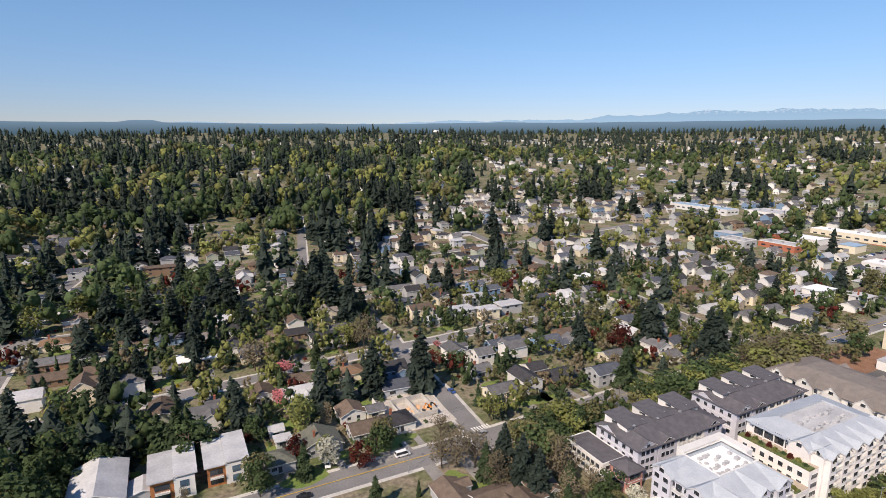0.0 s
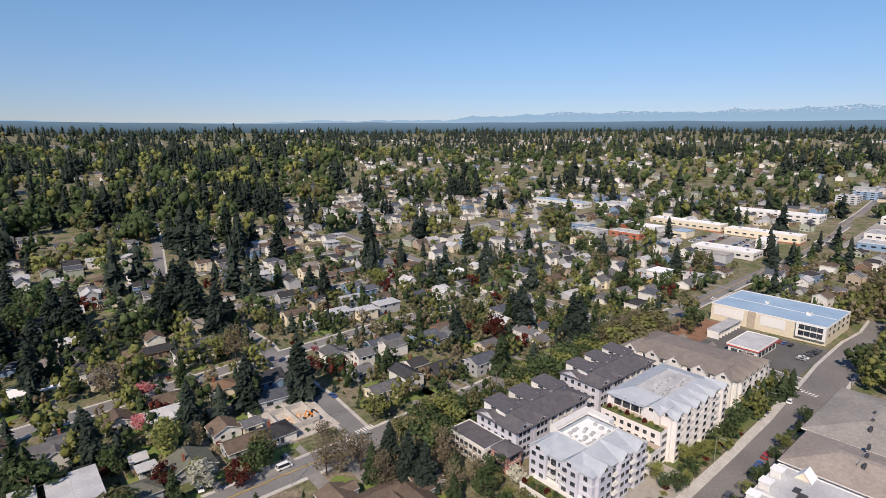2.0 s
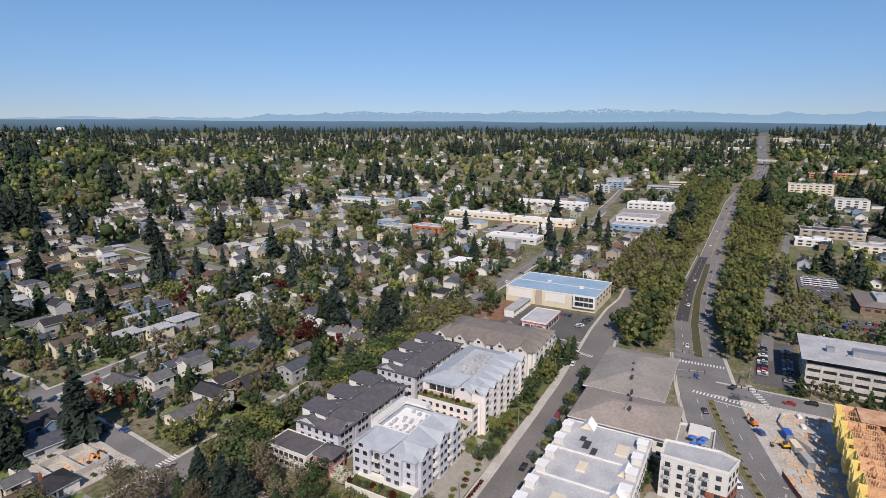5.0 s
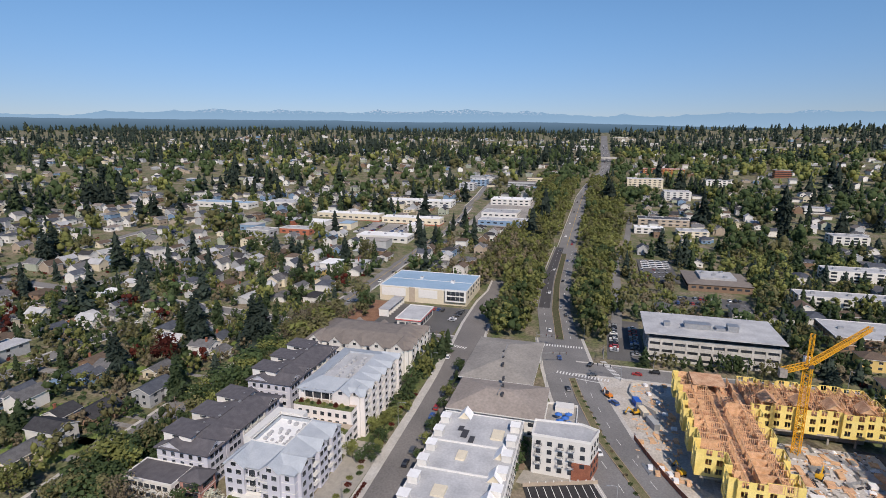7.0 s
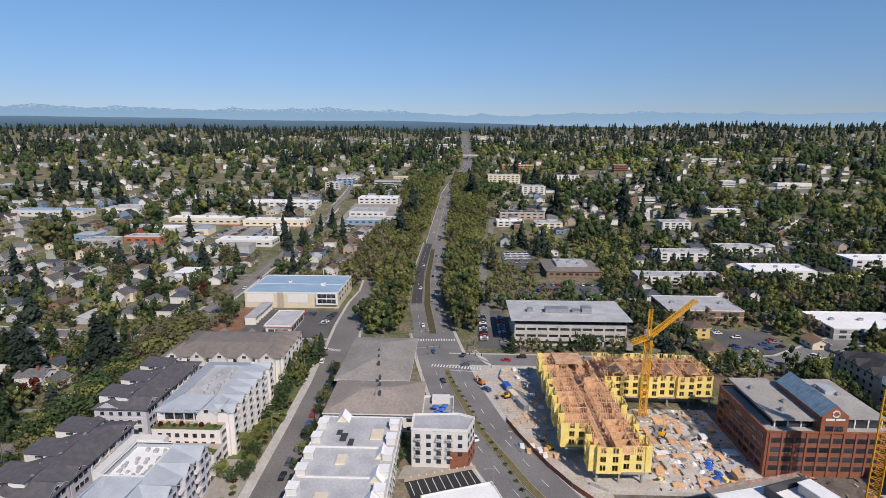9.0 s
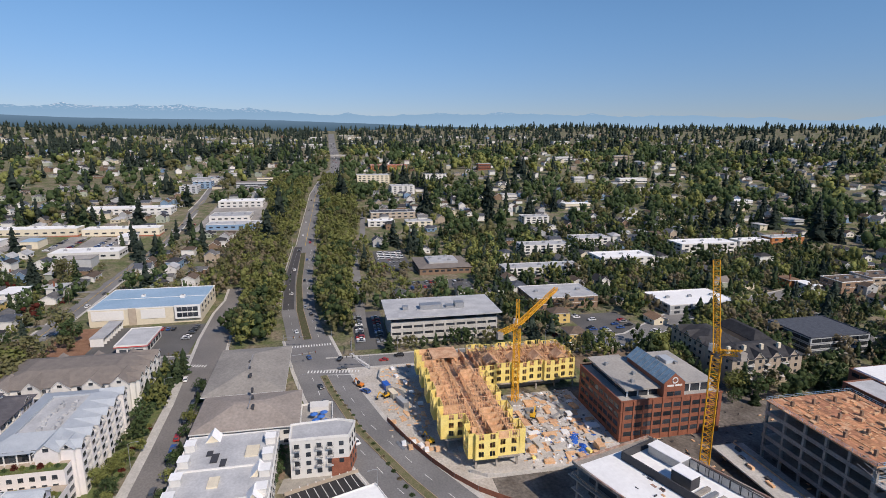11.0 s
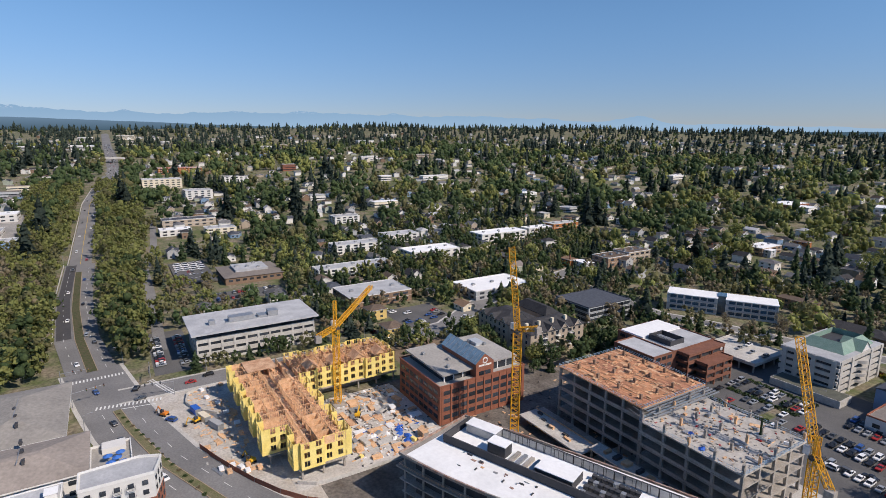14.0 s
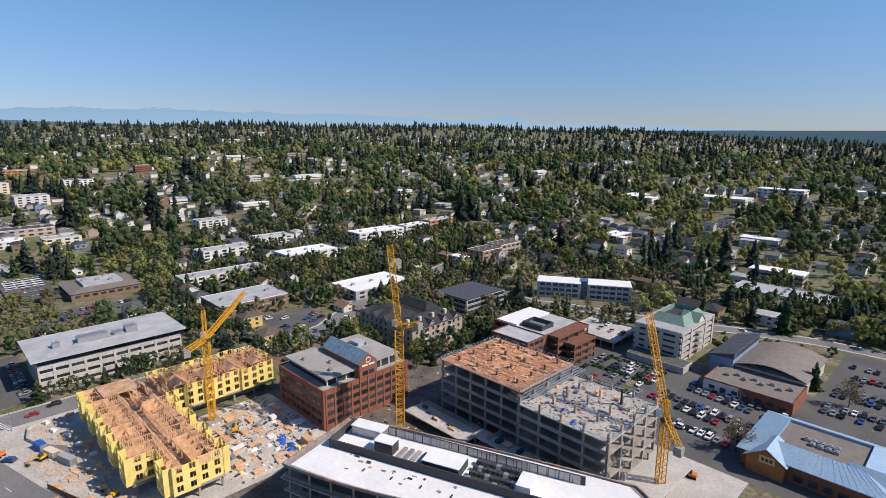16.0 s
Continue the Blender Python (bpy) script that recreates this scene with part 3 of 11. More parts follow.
def house(x, y, w, d, turn=0, storeys=1, roof="gable", rc="grey", wc="white", pitch=0.45, wing=False, chimney=False):
    """A family house, w along its ridge and d across; its front faces its own south."""
    z = zat(x, y)
    h = 0.5 + 2.75 * storeys
    kind = {"gable": "gabled", "hip": "hipped", "flat": "flat"}[roof]
    ob = thing("house", x, y, z, turn, f"{'two-storey' if storeys > 1 else 'single-storey'} {wc} house with {rc} {kind} roof in a garden", "house", "houses")
    x0, x1, y0, y1 = -w / 2, w / 2, -d / 2, d / 2
    rise = pitch * d / 2
    walls = Shape().box(x0, x1, y0, y1, -1.5, h)
    rf = Shape()
    if roof == "gable":
        for xe in (x0, x1 - 0.2):
            walls.add([(xe, y0, h), (xe + 0.2, y0, h), (xe + 0.2, y1, h), (xe, y1, h), (xe, 0, h + rise), (xe + 0.2, 0, h + rise)],
                      [(0, 1, 5, 4), (1, 2, 5), (2, 3, 4, 5), (3, 0, 4)])
        rf.gable(x0, x1, y0, y1, h, rise)
    elif roof == "hip":
        rf.hip(x0, x1, y0, y1, h, rise)
    else:
        rf.box(x0 - 0.7, x1 + 0.7, y0 - 0.7, y1 + 0.7, h, h + 0.35)
    if wing:
        a, b = w * 0.05, w * 0.42
        walls.box(a, b, y0 - 2.6, y0, -1.5, h)
        walls.add([(a, y0 - 2.6, h), (b, y0 - 2.6, h), ((a + b) / 2, y0 - 2.6, h + 0.5 * (b - a) / 2 * 1.0), (a, y0 - 2.4, h), (b, y0 - 2.4, h), ((a + b) / 2, y0 - 2.4, h + 0.25 * (b - a))],
                  [(0, 1, 2), (5, 4, 3), (0, 2, 5, 3), (1, 4, 5, 2)])
        g2 = Shape().gable(-2.6 + 0, d / 2, -(b - a) / 2, (b - a) / 2, h, 0.25 * (b - a), 0.35)
        rf.add([((a + b) / 2 - q, y0 + p, r) for p, q, r in g2.v], g2.f)
    part("wall", walls, WALLS[wc], ob)
    part("roof", rf.mesh("roof", ROOFS[rc], WALLS["brown"] if wc == "brown" else TRIM), None, ob)
    fm = DARKTRIM if wc in ("white", "cream") and (int(abs(x)) % 3 == 0) else TRIM
    for st in range(storeys):
        zc = 0.5 + 2.75 * st + 1.5
        n = max(2, int(w / (4.5 if math.hypot(x, y) < 300 else 8.0)))
        row_of(ob, "S" if y > 0 else "N", x0, x1, y0, y1, zc, n, 1.7, 1.3, frame_mat=fm, skip=(n // 2,) if st == 0 and y > 0 else ())
        row_of(ob, "W", x0, x1, y0, y1, zc, 1 if math.hypot(x, y) > 300 else 2, 1.3, 1.25, frame_mat=fm)
    door = Shape().box(-0.5, 0.5, -0.06, 0.02, 0, 2.05).box(-0.62, -0.5, -0.09, 0.02, 0, 2.15).box(0.5, 0.62, -0.09, 0.02, 0, 2.15).box(-0.62, 0.62, -0.09, 0.02, 2.05, 2.17)
    if math.hypot(x, y) < 330:
        part("door", door, WALLS["brown"] if int(abs(y)) % 2 else DARKTRIM, ob, m=pose(x0 + w * 0.5, y0, 0.4))
    if chimney:
        part("chimney", Shape().box(-0.45, 0.45, -0.35, 0.35, 0, rise + 1.6).box(-0.55, 0.55, -0.45, 0.45, rise + 1.6, rise + 1.75), BRICK, ob, m=pose(x0 + w * 0.3, d * 0.12, h))
    DRIVES.append((x + (w * 0.3 if abs(turn) < 45 else d * 0.3), y, z))
    q = abs(math.sin(radians(turn))) > 0.5
    claim(x - (d if q else w) / 2, x + (d if q else w) / 2, y - (w if q else d) / 2, y + (w if q else d) / 2, 1.5)
    return ob


# ---------- larger buildings ----------
def block(name, label, x0, x1, y0, y1, floors, fh, wall, roof=TAR, sides="SW", wide=3.2, win=(1.6, 1.5), base=0.6, top="flat", parapet=0.7, frame_mat=TRIM, z=None, glass=GLASS, bars=1, ribbon=False, category="building", roofrise=2.5, trim=TRIM):
    """A storeyed building: walls, floor bands, windows and a roof."""
    cx, cy = (x0 + x1) / 2, (y0 + y1) / 2
    zg = min(zat(x0, y0), zat(x1, y1), zat(x0, y1), zat(x1, y0)) if z is None else z
    ob = thing(name, cx, cy, zg, 0, label, category)
    a, b, c, d = x0 - cx, x1 - cx, y0 - cy, y1 - cy
    h = base + floors * fh
    box_on(ob, "wall", a, b, c, d, -3, h, wall)
    for k in range(floors):
        zc = base + k * fh + fh * 0.52
        for sd in sides:
            length = (b - a) if sd in "SN" else (d - c)
            if ribbon:
                n = max(1, round(length / 6.0))
                row_of(ob, sd, a, b, c, d, zc, n, round((length - 1.6) / n - 0.25, 2), win[1], 0.8, frame_mat=frame_mat, glass=glass, bars=2)
            else:
                row_of(ob, sd, a, b, c, d, zc, max(1, round(length / wide)), win[0], win[1], frame_mat=frame_mat, glass=glass, bars=bars)
        if k:
            s = Shape()
            zb = base + k * fh
            s.box(a - 0.06, b + 0.06, c - 0.06, d + 0.06, zb - 0.09, zb + 0.09)
            part("floor_band", s, trim, ob)
    if top == "flat":
        box_on(ob, "roof", a + 0.3, b - 0.3, c + 0.3, d - 0.3, h - 0.2, h + 0.1, roof)
        rim(ob, a - 0.05, b + 0.05, c - 0.05, d + 0.05, h - 0.1, parapet, 0.35, trim)
    elif top == "slab":
        box_on(ob, "roof", a - 1.2, b + 1.2, c - 1.2, d + 1.2, h, h + 0.6, roof)
    elif top == "hip":
        part("roof", Shape().hip(a, b, c, d, h, roofrise, 0.7), roof, ob)
    elif top == "gable":
        part("roof", Shape().gable(a, b, c, d, h, roofrise, 0.5), roof, ob)
    claim(x0, x1, y0, y1, 2)
    return ob


# ---------- condominiums by the plaza ----------
def gable_end(parent, side, x, y, z, w, rise, deep, roofmat, wallmat, name="gable", over=0.35):
    """A small cross gable: wall triangle and its own pitched roof, facing one side."""
    s = Shape().add([(-w / 2, 0, 0), (w / 2, 0, 0), (0, 0, rise), (-w / 2, deep, 0), (w / 2, deep, 0), (0, deep, rise)], [(0, 1, 2), (5, 4, 3), (0, 2, 5, 3), (1, 4, 5, 2), (0, 3, 4, 1)])
    ob = part(name, s, wallmat, parent, m=pose(x, y, z, 0, 0, SIDES[side][0]))
    g = Shape().gable(0, deep, -w / 2, w / 2, 0.02, rise, over, 0.18)
    r = Shape().add([(-q, p, c) for p, q, c in g.v], g.f)
    part("gable_roof", r.mesh("gable_roof", roofmat, TRIM if roofmat is not PLYDECK else LUMBER), None, ob)
    return ob


def gable_bay(parent, side, x, y, h, w, rise, deep, roofmat, wallmat, proud=1.1, levels=0):
    """A projecting bay that ends in a gable with an attic window."""
    turn = SIDES[side][0]
    part("bay", Shape().box(-w / 2, w / 2, -proud, 0.1, -1, h), wallmat, parent, m=pose(x, y, 0, 0, 0, turn))
    dx, dy = {"S": (0, -1), "W": (-1, 0), "E": (1, 0), "N": (0, 1)}[side]
    gable_end(parent, side, x + dx * (proud + 0.02), y + dy * (proud + 0.02), h, w, rise, deep + proud, roofmat, wallmat, over=0.45)
    part("attic_window", window_mesh(round(w * 0.24, 1), 1.2), None, parent, m=pose(x + dx * (proud + 0.03), y + dy * (proud + 0.03), h + 0.75, 0, 0, turn))
    for k in range(levels):
        for q in ((0,) if w < 4.8 else (-0.24 * w, 0.24 * w)):
            part("window", window_mesh(1.6, 1.5), None, parent, m=pose(x + dx * proud + abs(dy) * q, y + dy * proud + abs(dx) * q, 1.8 + (h - 0.3) / levels * k, 0, 0, turn))


def ring_roof(outer, inner, z, rise, drop, over=0.6):
    """A sloping roof band round a sunken flat roof."""
    x0, x1, y0, y1 = outer
    a, b, c, d = inner
    o = [(x0 - over, y0 - over), (x1 + over, y0 - over), (x1 + over, y1 + over), (x0 - over, y1 + over)]
    i = [(a, c), (b, c), (b, d), (a, d)]
    v = [(*p, z - 0.25) for p in o] + [(*p, z) for p in o] + [(*p, z + rise) for p in i] + [(*p, z + rise - drop) for p in i]
    f = []
    for k in range(4):
        n = (k + 1) % 4
        f += [(k, n, 4 + n, 4 + k), (4 + k, 4 + n, 8 + n, 8 + k), (8 + k, 8 + n, 12 + n, 12 + k)]
    return Shape().add(v, f + [(3, 2, 1, 0)])


def stacked_balconies(ob, side, spots, levels, w, rail=TRIM, deep=1.5):
    for x, y in spots:
        for z in levels:
            balcony(ob, side, x, y, z, w, deep, rail, rail)
            part("balcony_door", window_mesh(w * 0.7, 2.1, TRIM, GLASS, 2), None, ob, m=pose(x, y, z + 1.1, 0, 0, SIDES[side][0]))


def dark_condo(x0, x1, y0, y1, h):
    cx, cy = (x0 + x1) / 2, (y0 + y1) / 2
    ob = thing("condominium", cx, cy, 0, 0, "four-storey grey-lilac condominium with dark shingled roof and white trim", "apartment building")
    a, b, c, d = x0 - cx, x1 - cx, y0 - cy, y1 - cy
    box_on(ob, "wall", a, b, c + 1.4, d, -1, h, WALLS["lilac"])
    part("roof", Shape().hip(a, b, c, d, h, 2.6, 0.7, 0.3, 1.5), CONDOROOF, ob)
    for xx in (a, a + 9.2, b - 9.4):
        box_on(ob, "bay", xx, xx + 8.6, c + 0.1, c + 1.4, -1, h - 0.02, WALLS["lilac"])
    for gx, gw in ((a + 4.3, 8.6), (a + 13.5, 5.6), (b - 5.2, 6.4)):
        gable_end(ob, "S", gx, c + 0.05, h, gw, 0.3 * gw, 6.5, CONDOROOF, WALLS["lilac"])
        part("attic_window", window_mesh(1.3, 1.2), None, ob, m=pose(gx, c + 0.03, h + 0.9))
    gable_end(ob, "W", a - 0.05, d - 5.2, h, 9.0, 2.4, 7, CONDOROOF, WALLS["lilac"])
    gable_end(ob, "E", b + 0.05, d - 6.2, h, 8.0, 2.2, 7, CONDOROOF, WALLS["lilac"])
    for xx in (a + 7.5, a + 20.5, a + 33.5):
        v = [(-4.2, -1.2, 1.4), (4.2, -1.2, 1.4), (4.2, 9.2, -0.2), (-4.2, 9.2, -0.2), (-4.2, -1.2, 2.9), (4.2, -1.2, 2.9), (4.2, 9.2, 3.7), (-4.2, 9.2, 3.7)]
        dm = part("dormer", Shape().add(v, [(0, 1, 5, 4), (1, 2, 6, 5), (2, 3, 7, 6), (3, 0, 4, 7), (3, 2, 1, 0), (4, 5, 6, 7)]), WALLS["white"], ob, "white side walls under a dark shed roof", m=pose(xx, d - 9.3, h))
        r = [(x * 1.09, y + (0.5 if y > 0 else -0.5), z + q) for q in (0.02, 0.3) for x, y, z in v[4:]]
        part("dormer_roof", Shape().add(r, [(3, 2, 1, 0), (4, 5, 6, 7), (0, 1, 5, 4), (1, 2, 6, 5), (2, 3, 7, 6), (3, 0, 4, 7)]), CONDOROOF, dm)
        part("dormer_window", window_mesh(2.4, 0.8), None, dm, m=pose(-4.2, 4.5, 2.6, 0, 0, 270))
    for k in range(4):
        zc = 1.7 + k * (h - 0.3) / 4
        row_of(ob, "W", a, b, c, d, zc, 5, 1.3, 1.5)
        row_of(ob, "S", a, a + 8.6, c + 0.1, d, zc, 3, 1.4, 1.5)
        row_of(ob, "S", a + 9.2, a + 17.8, c + 0.1, d, zc, 3, 1.4, 1.5)
        row_of(ob, "S", b - 9.4, b - 0.8, c + 0.1, d, zc, 3, 1.4, 1.5)
        zb = 0.3 + k * (h - 0.3) / 4
        for xx in (a + 20.4, a + 24.6, a + 28.6):
            if xx < b - 11 and k:
                balcony(ob, "S", xx, c + 1.4, zb, 3.4, 1.6)
                part("balcony_door", window_mesh(2.4, 2.1, TRIM, GLASS, 2), None, ob, m=pose(xx, c + 1.4, zb + 1.1))
    for xx in (a + 18.4, a + 22.5, a + 26.6, a + 30.6):
        box_on(ob, "pillar", xx - 0.3, xx + 0.3, c - 0.1, c + 0.5, -1, h, TRIM)
    for k in (1, 2, 3):
        z = 0.2 + k * (h - 0.3) / 4
        box_on(ob, "floor_band", a - 0.07, b + 0.07, c + 1.33, d + 0.07, z, z + 0.16, TRIM)
    claim(x0, x1, y0, y1, 2)
    for k in range(6):
        roof_unit(cx - 14 + 5.5 * k, cy - 1 + (k % 2) * 2, h + 2.6, 0.9, 0.9, 0.7, STEEL)
    return ob


dark_condo(127, 168, 112, 131, 11.4)
dark_condo(175, 216, 112, 131, 12.6)
annex = block("apartment_annex", "white two-storey annex with dark flat roof and cornice", 117, 127, 117, 135, 2, 3.1, WALLS["white"], CONDOROOF, wide=2.6, parapet=0.5)
bay = block("bay_annex", "rose-red clad bay house with white trim and dark hipped roof", 120.2, 126.8, 109.5, 116.8, 2, 3.1, ROSE, CONDOROOF, wide=2.4, top="hip", roofrise=2.0)


def blue_condo():
    x0, x1, y0, y1, h = 124, 153, 80, 103, 13
    cx, cy = (x0 + x1) / 2, (y0 + y1) / 2
    ob = thing("condominium", cx, cy, 0, 0, "four-storey pale lilac condominium with blue-grey roof round a white flat roof", "apartment building")
    a, b, c, d = x0 - cx, x1 - cx, y0 - cy, y1 - cy
    box_on(ob, "wall", a, b, c, d, -1, h, WALLS["lilac"])
    inner = (a + 9.5, b - 3.0, c + 8.5, d - 2.8)
    part("roof", ring_roof((a, b, c, d), inner, h, 2.3, 1.5), BLUEROOF, ob)
    box_on(ob, "flat_roof", inner[0] + 0.02, inner[1] - 0.02, inner[2] + 0.02, inner[3] - 0.02, h, h + 0.8, WHITEROOF)
    rim(ob, inner[0] - 0.3, inner[1] + 0.3, inner[2] - 0.3, inner[3] + 0.3, h + 2.0, 0.5, 0.3)
    box_on(ob, "roof_wall", inner[0], b + 0.3, d - 2.4, d + 0.3, h - 0.3, h + 3.1, WALLS["white"])
    box_on(ob, "roof_wall", b - 2.6, b + 0.3, c + 12, d - 2.45, h - 0.3, h + 3.1, WALLS["white"])
    for yy, w in ((c + 7.5, 6.4), (d - 3.6, 6.6)):
        gable_bay(ob, "W", a, yy, h, w, 2.4, 8, BLUEROOF, WALLS["lilac"], 1.1, 4)
    for xx, w in ((a + 5.2, 6.8), (a + 15.6, 5.2), (b - 4.4, 6.2)):
        gable_bay(ob, "S", xx, c, h, w, 2.3, 7.5, BLUEROOF, WALLS["lilac"], 1.1, 4)
    # Podium with a roof garden and a pergola on the west.
    box_on(ob, "podium", a - 8.5, a - 0.02, c - 1.5, d - 3, -1, 4.2, WALLS["white"], "white podium with a planted roof")
    rim(ob, a - 8.6, a - 0.03, c - 1.6, d - 2.9, 4.2, 0.7, 0.3, WALLS["white"])
    box_on(ob, "planting_bed", a - 8.2, a - 6.0, c - 1.2, d - 3.3, 4.25, 4.7, DARKSOIL)
    box_on(ob, "roof_lawn", a - 5.98, a - 3.2, c - 1.2, d - 3.3, 4.25, 4.5, VERGE, "clipped lawn on the podium roof")
    row_of(ob, "W", a - 8.5, a, c - 1.5, d - 3, 2.2, 6, 1.5, 1.5)
    for q in range(7):
        box_on(ob, "pergola_beam", a - 12.4 + q * 0.62, a - 12.25 + q * 0.62, d - 9, d - 4.5, 3.0, 3.2, TRIM)
    for q, w in ((-12.3, d - 8.8), (-12.3, d - 4.8), (-8.8, d - 8.8), (-8.8, d - 4.8)):
        box_on(ob, "pergola_post", a + q, a + q + 0.2, w, w + 0.2, -1, 2.98, TRIM)
    for k in range(4):
        zc = 1.8 + 3.15 * k
        row_of(ob, "W", a, b, c, d, zc, 9, 1.3, 1.6, skip=(1, 2, 3, 7, 8))
        row_of(ob, "S", a, b, c, d, zc, 10, 1.3, 1.6, skip=(0, 1, 2, 4, 5, 7, 8, 9))
    stacked_balconies(ob, "S", [(a + 10.8, c), (b - 8.6, c), (b - 1.8, c)], (3.4, 6.5, 9.7), 3.0)
    stacked_balconies(ob, "W", [(a, c + 9.6), (a, d - 9.0)], (3.4, 6.5, 9.7), 2.8)
    for k in (1, 2, 3):
        z = 0.25 + k * 3.15
        box_on(ob, "floor_band", a - 0.07, b + 0.07, c - 0.07, d + 0.07, z - 0.09, z + 0.09, TRIM)
    claim(x0 - 9, x1, y0 - 2, y1, 2)
    for k in range(26):
        xx, yy = cx + inner[0] + 1.2 + (k % 7) * 2.2, cy + inner[2] + 1.2 + (k // 7) * 2.9
        if rng.uniform() < 0.8:
            roof_unit(xx + rng.uniform(-0.5, 0.5), yy + rng.uniform(-0.5, 0.5), h + 0.8, rng.uniform(0.8, 1.6), rng.uniform(0.7, 1.3), rng.uniform(0.5, 1.0), ROOFS["pale"])
    return ob


blue_condo()


def terraced_condo():
    x0, x1, y0, y1, h = 168, 208, 79, 104, 16.4
    cx, cy = (x0 + x1) / 2, (y0 + y1) / 2
    ob = thing("condominium", cx, cy, 0, 0, "six-storey pale pink condominium with blue-grey roof and planted terraces", "apartment building")
    a, b, c, d = x0 - cx, x1 - cx, y0 - cy, y1 - cy
    pinkwhite = mat("pink_white_stucco", (0.74, 0.70, 0.675), 0.8, 0, 0.4, 0.06, 0.04)
    box_on(ob, "wall", a, b, c, d, -1, h, pinkwhite)
    inner = (a + 8, b - 7, c + 7.5, d - 5.5)
    part("roof", ring_roof((a, b, c, d), inner, h, 2.0, 0.7), BLUEROOF, ob)
    box_on(ob, "flat_roof", inner[0] + 0.02, inner[1] - 0.02, inner[2] + 0.02, inner[3] - 0.02, h, h + 1.3, ROOFS["pale"])
    gable_bay(ob, "W", a, c + 7.0, h, 6.4, 2.4, 8, BLUEROOF, pinkwhite, 1.6)
    gable_bay(ob, "W", a, c + 1.9, h, 3.6, 1.5, 6, BLUEROOF, pinkwhite, 0.6)
    for yy in (c + 13.2, c + 16.6, c + 20):
        part("loggia_window", window_mesh(1.8, 2.0, bars=2), None, ob, m=pose(a - 0.12, yy, 14.4, 0, 0, 270))
    # No real recess: a flat dark sheet gives the loggia its shade.
    box_on(ob, "loggia", a - 0.1, a - 0.02, c + 11.5, d - 2.5, 13.2, 15.8, DARKTRIM, "dark panel painted as the loggia's shade behind white posts")
    for q in range(4):
        box_on(ob, "loggia_post", a - 0.9, a - 0.6, c + 11.6 + q * 3.4, c + 11.9 + q * 3.4, 12.7, h, TRIM)
    box_on(ob, "loggia_roof", a - 1.4, a + 0.5, c + 11.2, d - 2.0, h - 0.05, h + 0.2, BLUEROOF)
    for xx in (a + 1.9, a + 8.9, a + 15.3, a + 21.7, a + 28.1, b - 2.6):
        gable_bay(ob, "S", xx, c, h, 3.3, 1.5, 6, BLUEROOF, pinkwhite, 1.5)
    # Terraces that step down to the west.
    box_on(ob, "terrace_upper", a - 5.5, a, c + 1, d - 1, -1, 12.6, pinkwhite, "pale stucco terrace storey")
    box_on(ob, "terrace_lower", a - 12, a - 5.5, c + 0.5, d - 6, -1, 7.6, pinkwhite, "pale stucco terrace storey")
    for q, (xa, ya, yb, z) in enumerate(((a - 5.5, c + 1, d - 1, 12.6), (a - 12, c + 0.5, d - 6, 7.6))):
        box_on(ob, "planter", xa + 0.05, xa + 2.5, ya + 0.1, yb - 0.1, z, z + 0.6, VERGE, "planted terrace edge")
        box_on(ob, "terrace_floor", xa + 2.55, a - (0.05 if q == 0 else 5.55), ya + 0.1, yb - 0.1, z, z + 0.12, WALLS["tan"])
    for k in range(6):
        zc = 1.6 + 2.8 * k
        for xx in (a + 1.9, a + 8.9, a + 15.3, a + 21.7, a + 28.1, b - 2.6):
            part("window", window_mesh(1.8, 1.5), None, ob, m=pose(xx, c - 1.5, zc))
        if k >= 5:
            row_of(ob, "W", a, b, c, d, zc + 0.2, 6, 2.0, 1.8)
    for k in range(4):
        row_of(ob, "W", a - 5.5, a, c + 1, d - 1, 1.8 + 2.9 * k, 7, 1.4, 1.5)
        row_of(ob, "S", a - 5.5, a, c + 1, d - 1, 1.8 + 2.9 * k, 2, 1.4, 1.5)
    for k in range(2):
        row_of(ob, "W", a - 12, a, c + 0.5, d - 6, 1.9 + 3.2 * k, 6, 1.6, 1.5)
        row_of(ob, "S", a - 12, a - 5.5, c + 0.5, d, 1.9 + 3.2 * k, 2, 1.5, 1.5)
    stacked_balconies(ob, "S", [(a + 5.4, c), (a + 12.1, c), (a + 18.5, c), (a + 24.9, c), (a + 32.6, c)], [0.3 + 2.8 * k for k in range(1, 6)], 3.0)
    for k in range(1, 6):
        z = 0.2 + 2.8 * k
        box_on(ob, "floor_band", a - 0.07, b + 0.07, c - 0.07, d + 0.07, z - 0.09, z + 0.09, TRIM)
    claim(x0 - 12, x1, y0, y1, 2)
    for k in range(14):
        roof_unit(cx + inner[0] + 2 + (k % 7) * 3.1, cy + inner[2] + 2 + (k // 7) * 5 + rng.uniform(-1, 1), h + 1.3, rng.uniform(0.8, 2.0), rng.uniform(0.8, 1.6), rng.uniform(0.5, 1.0), ROOFS["pale"])


terraced_condo()


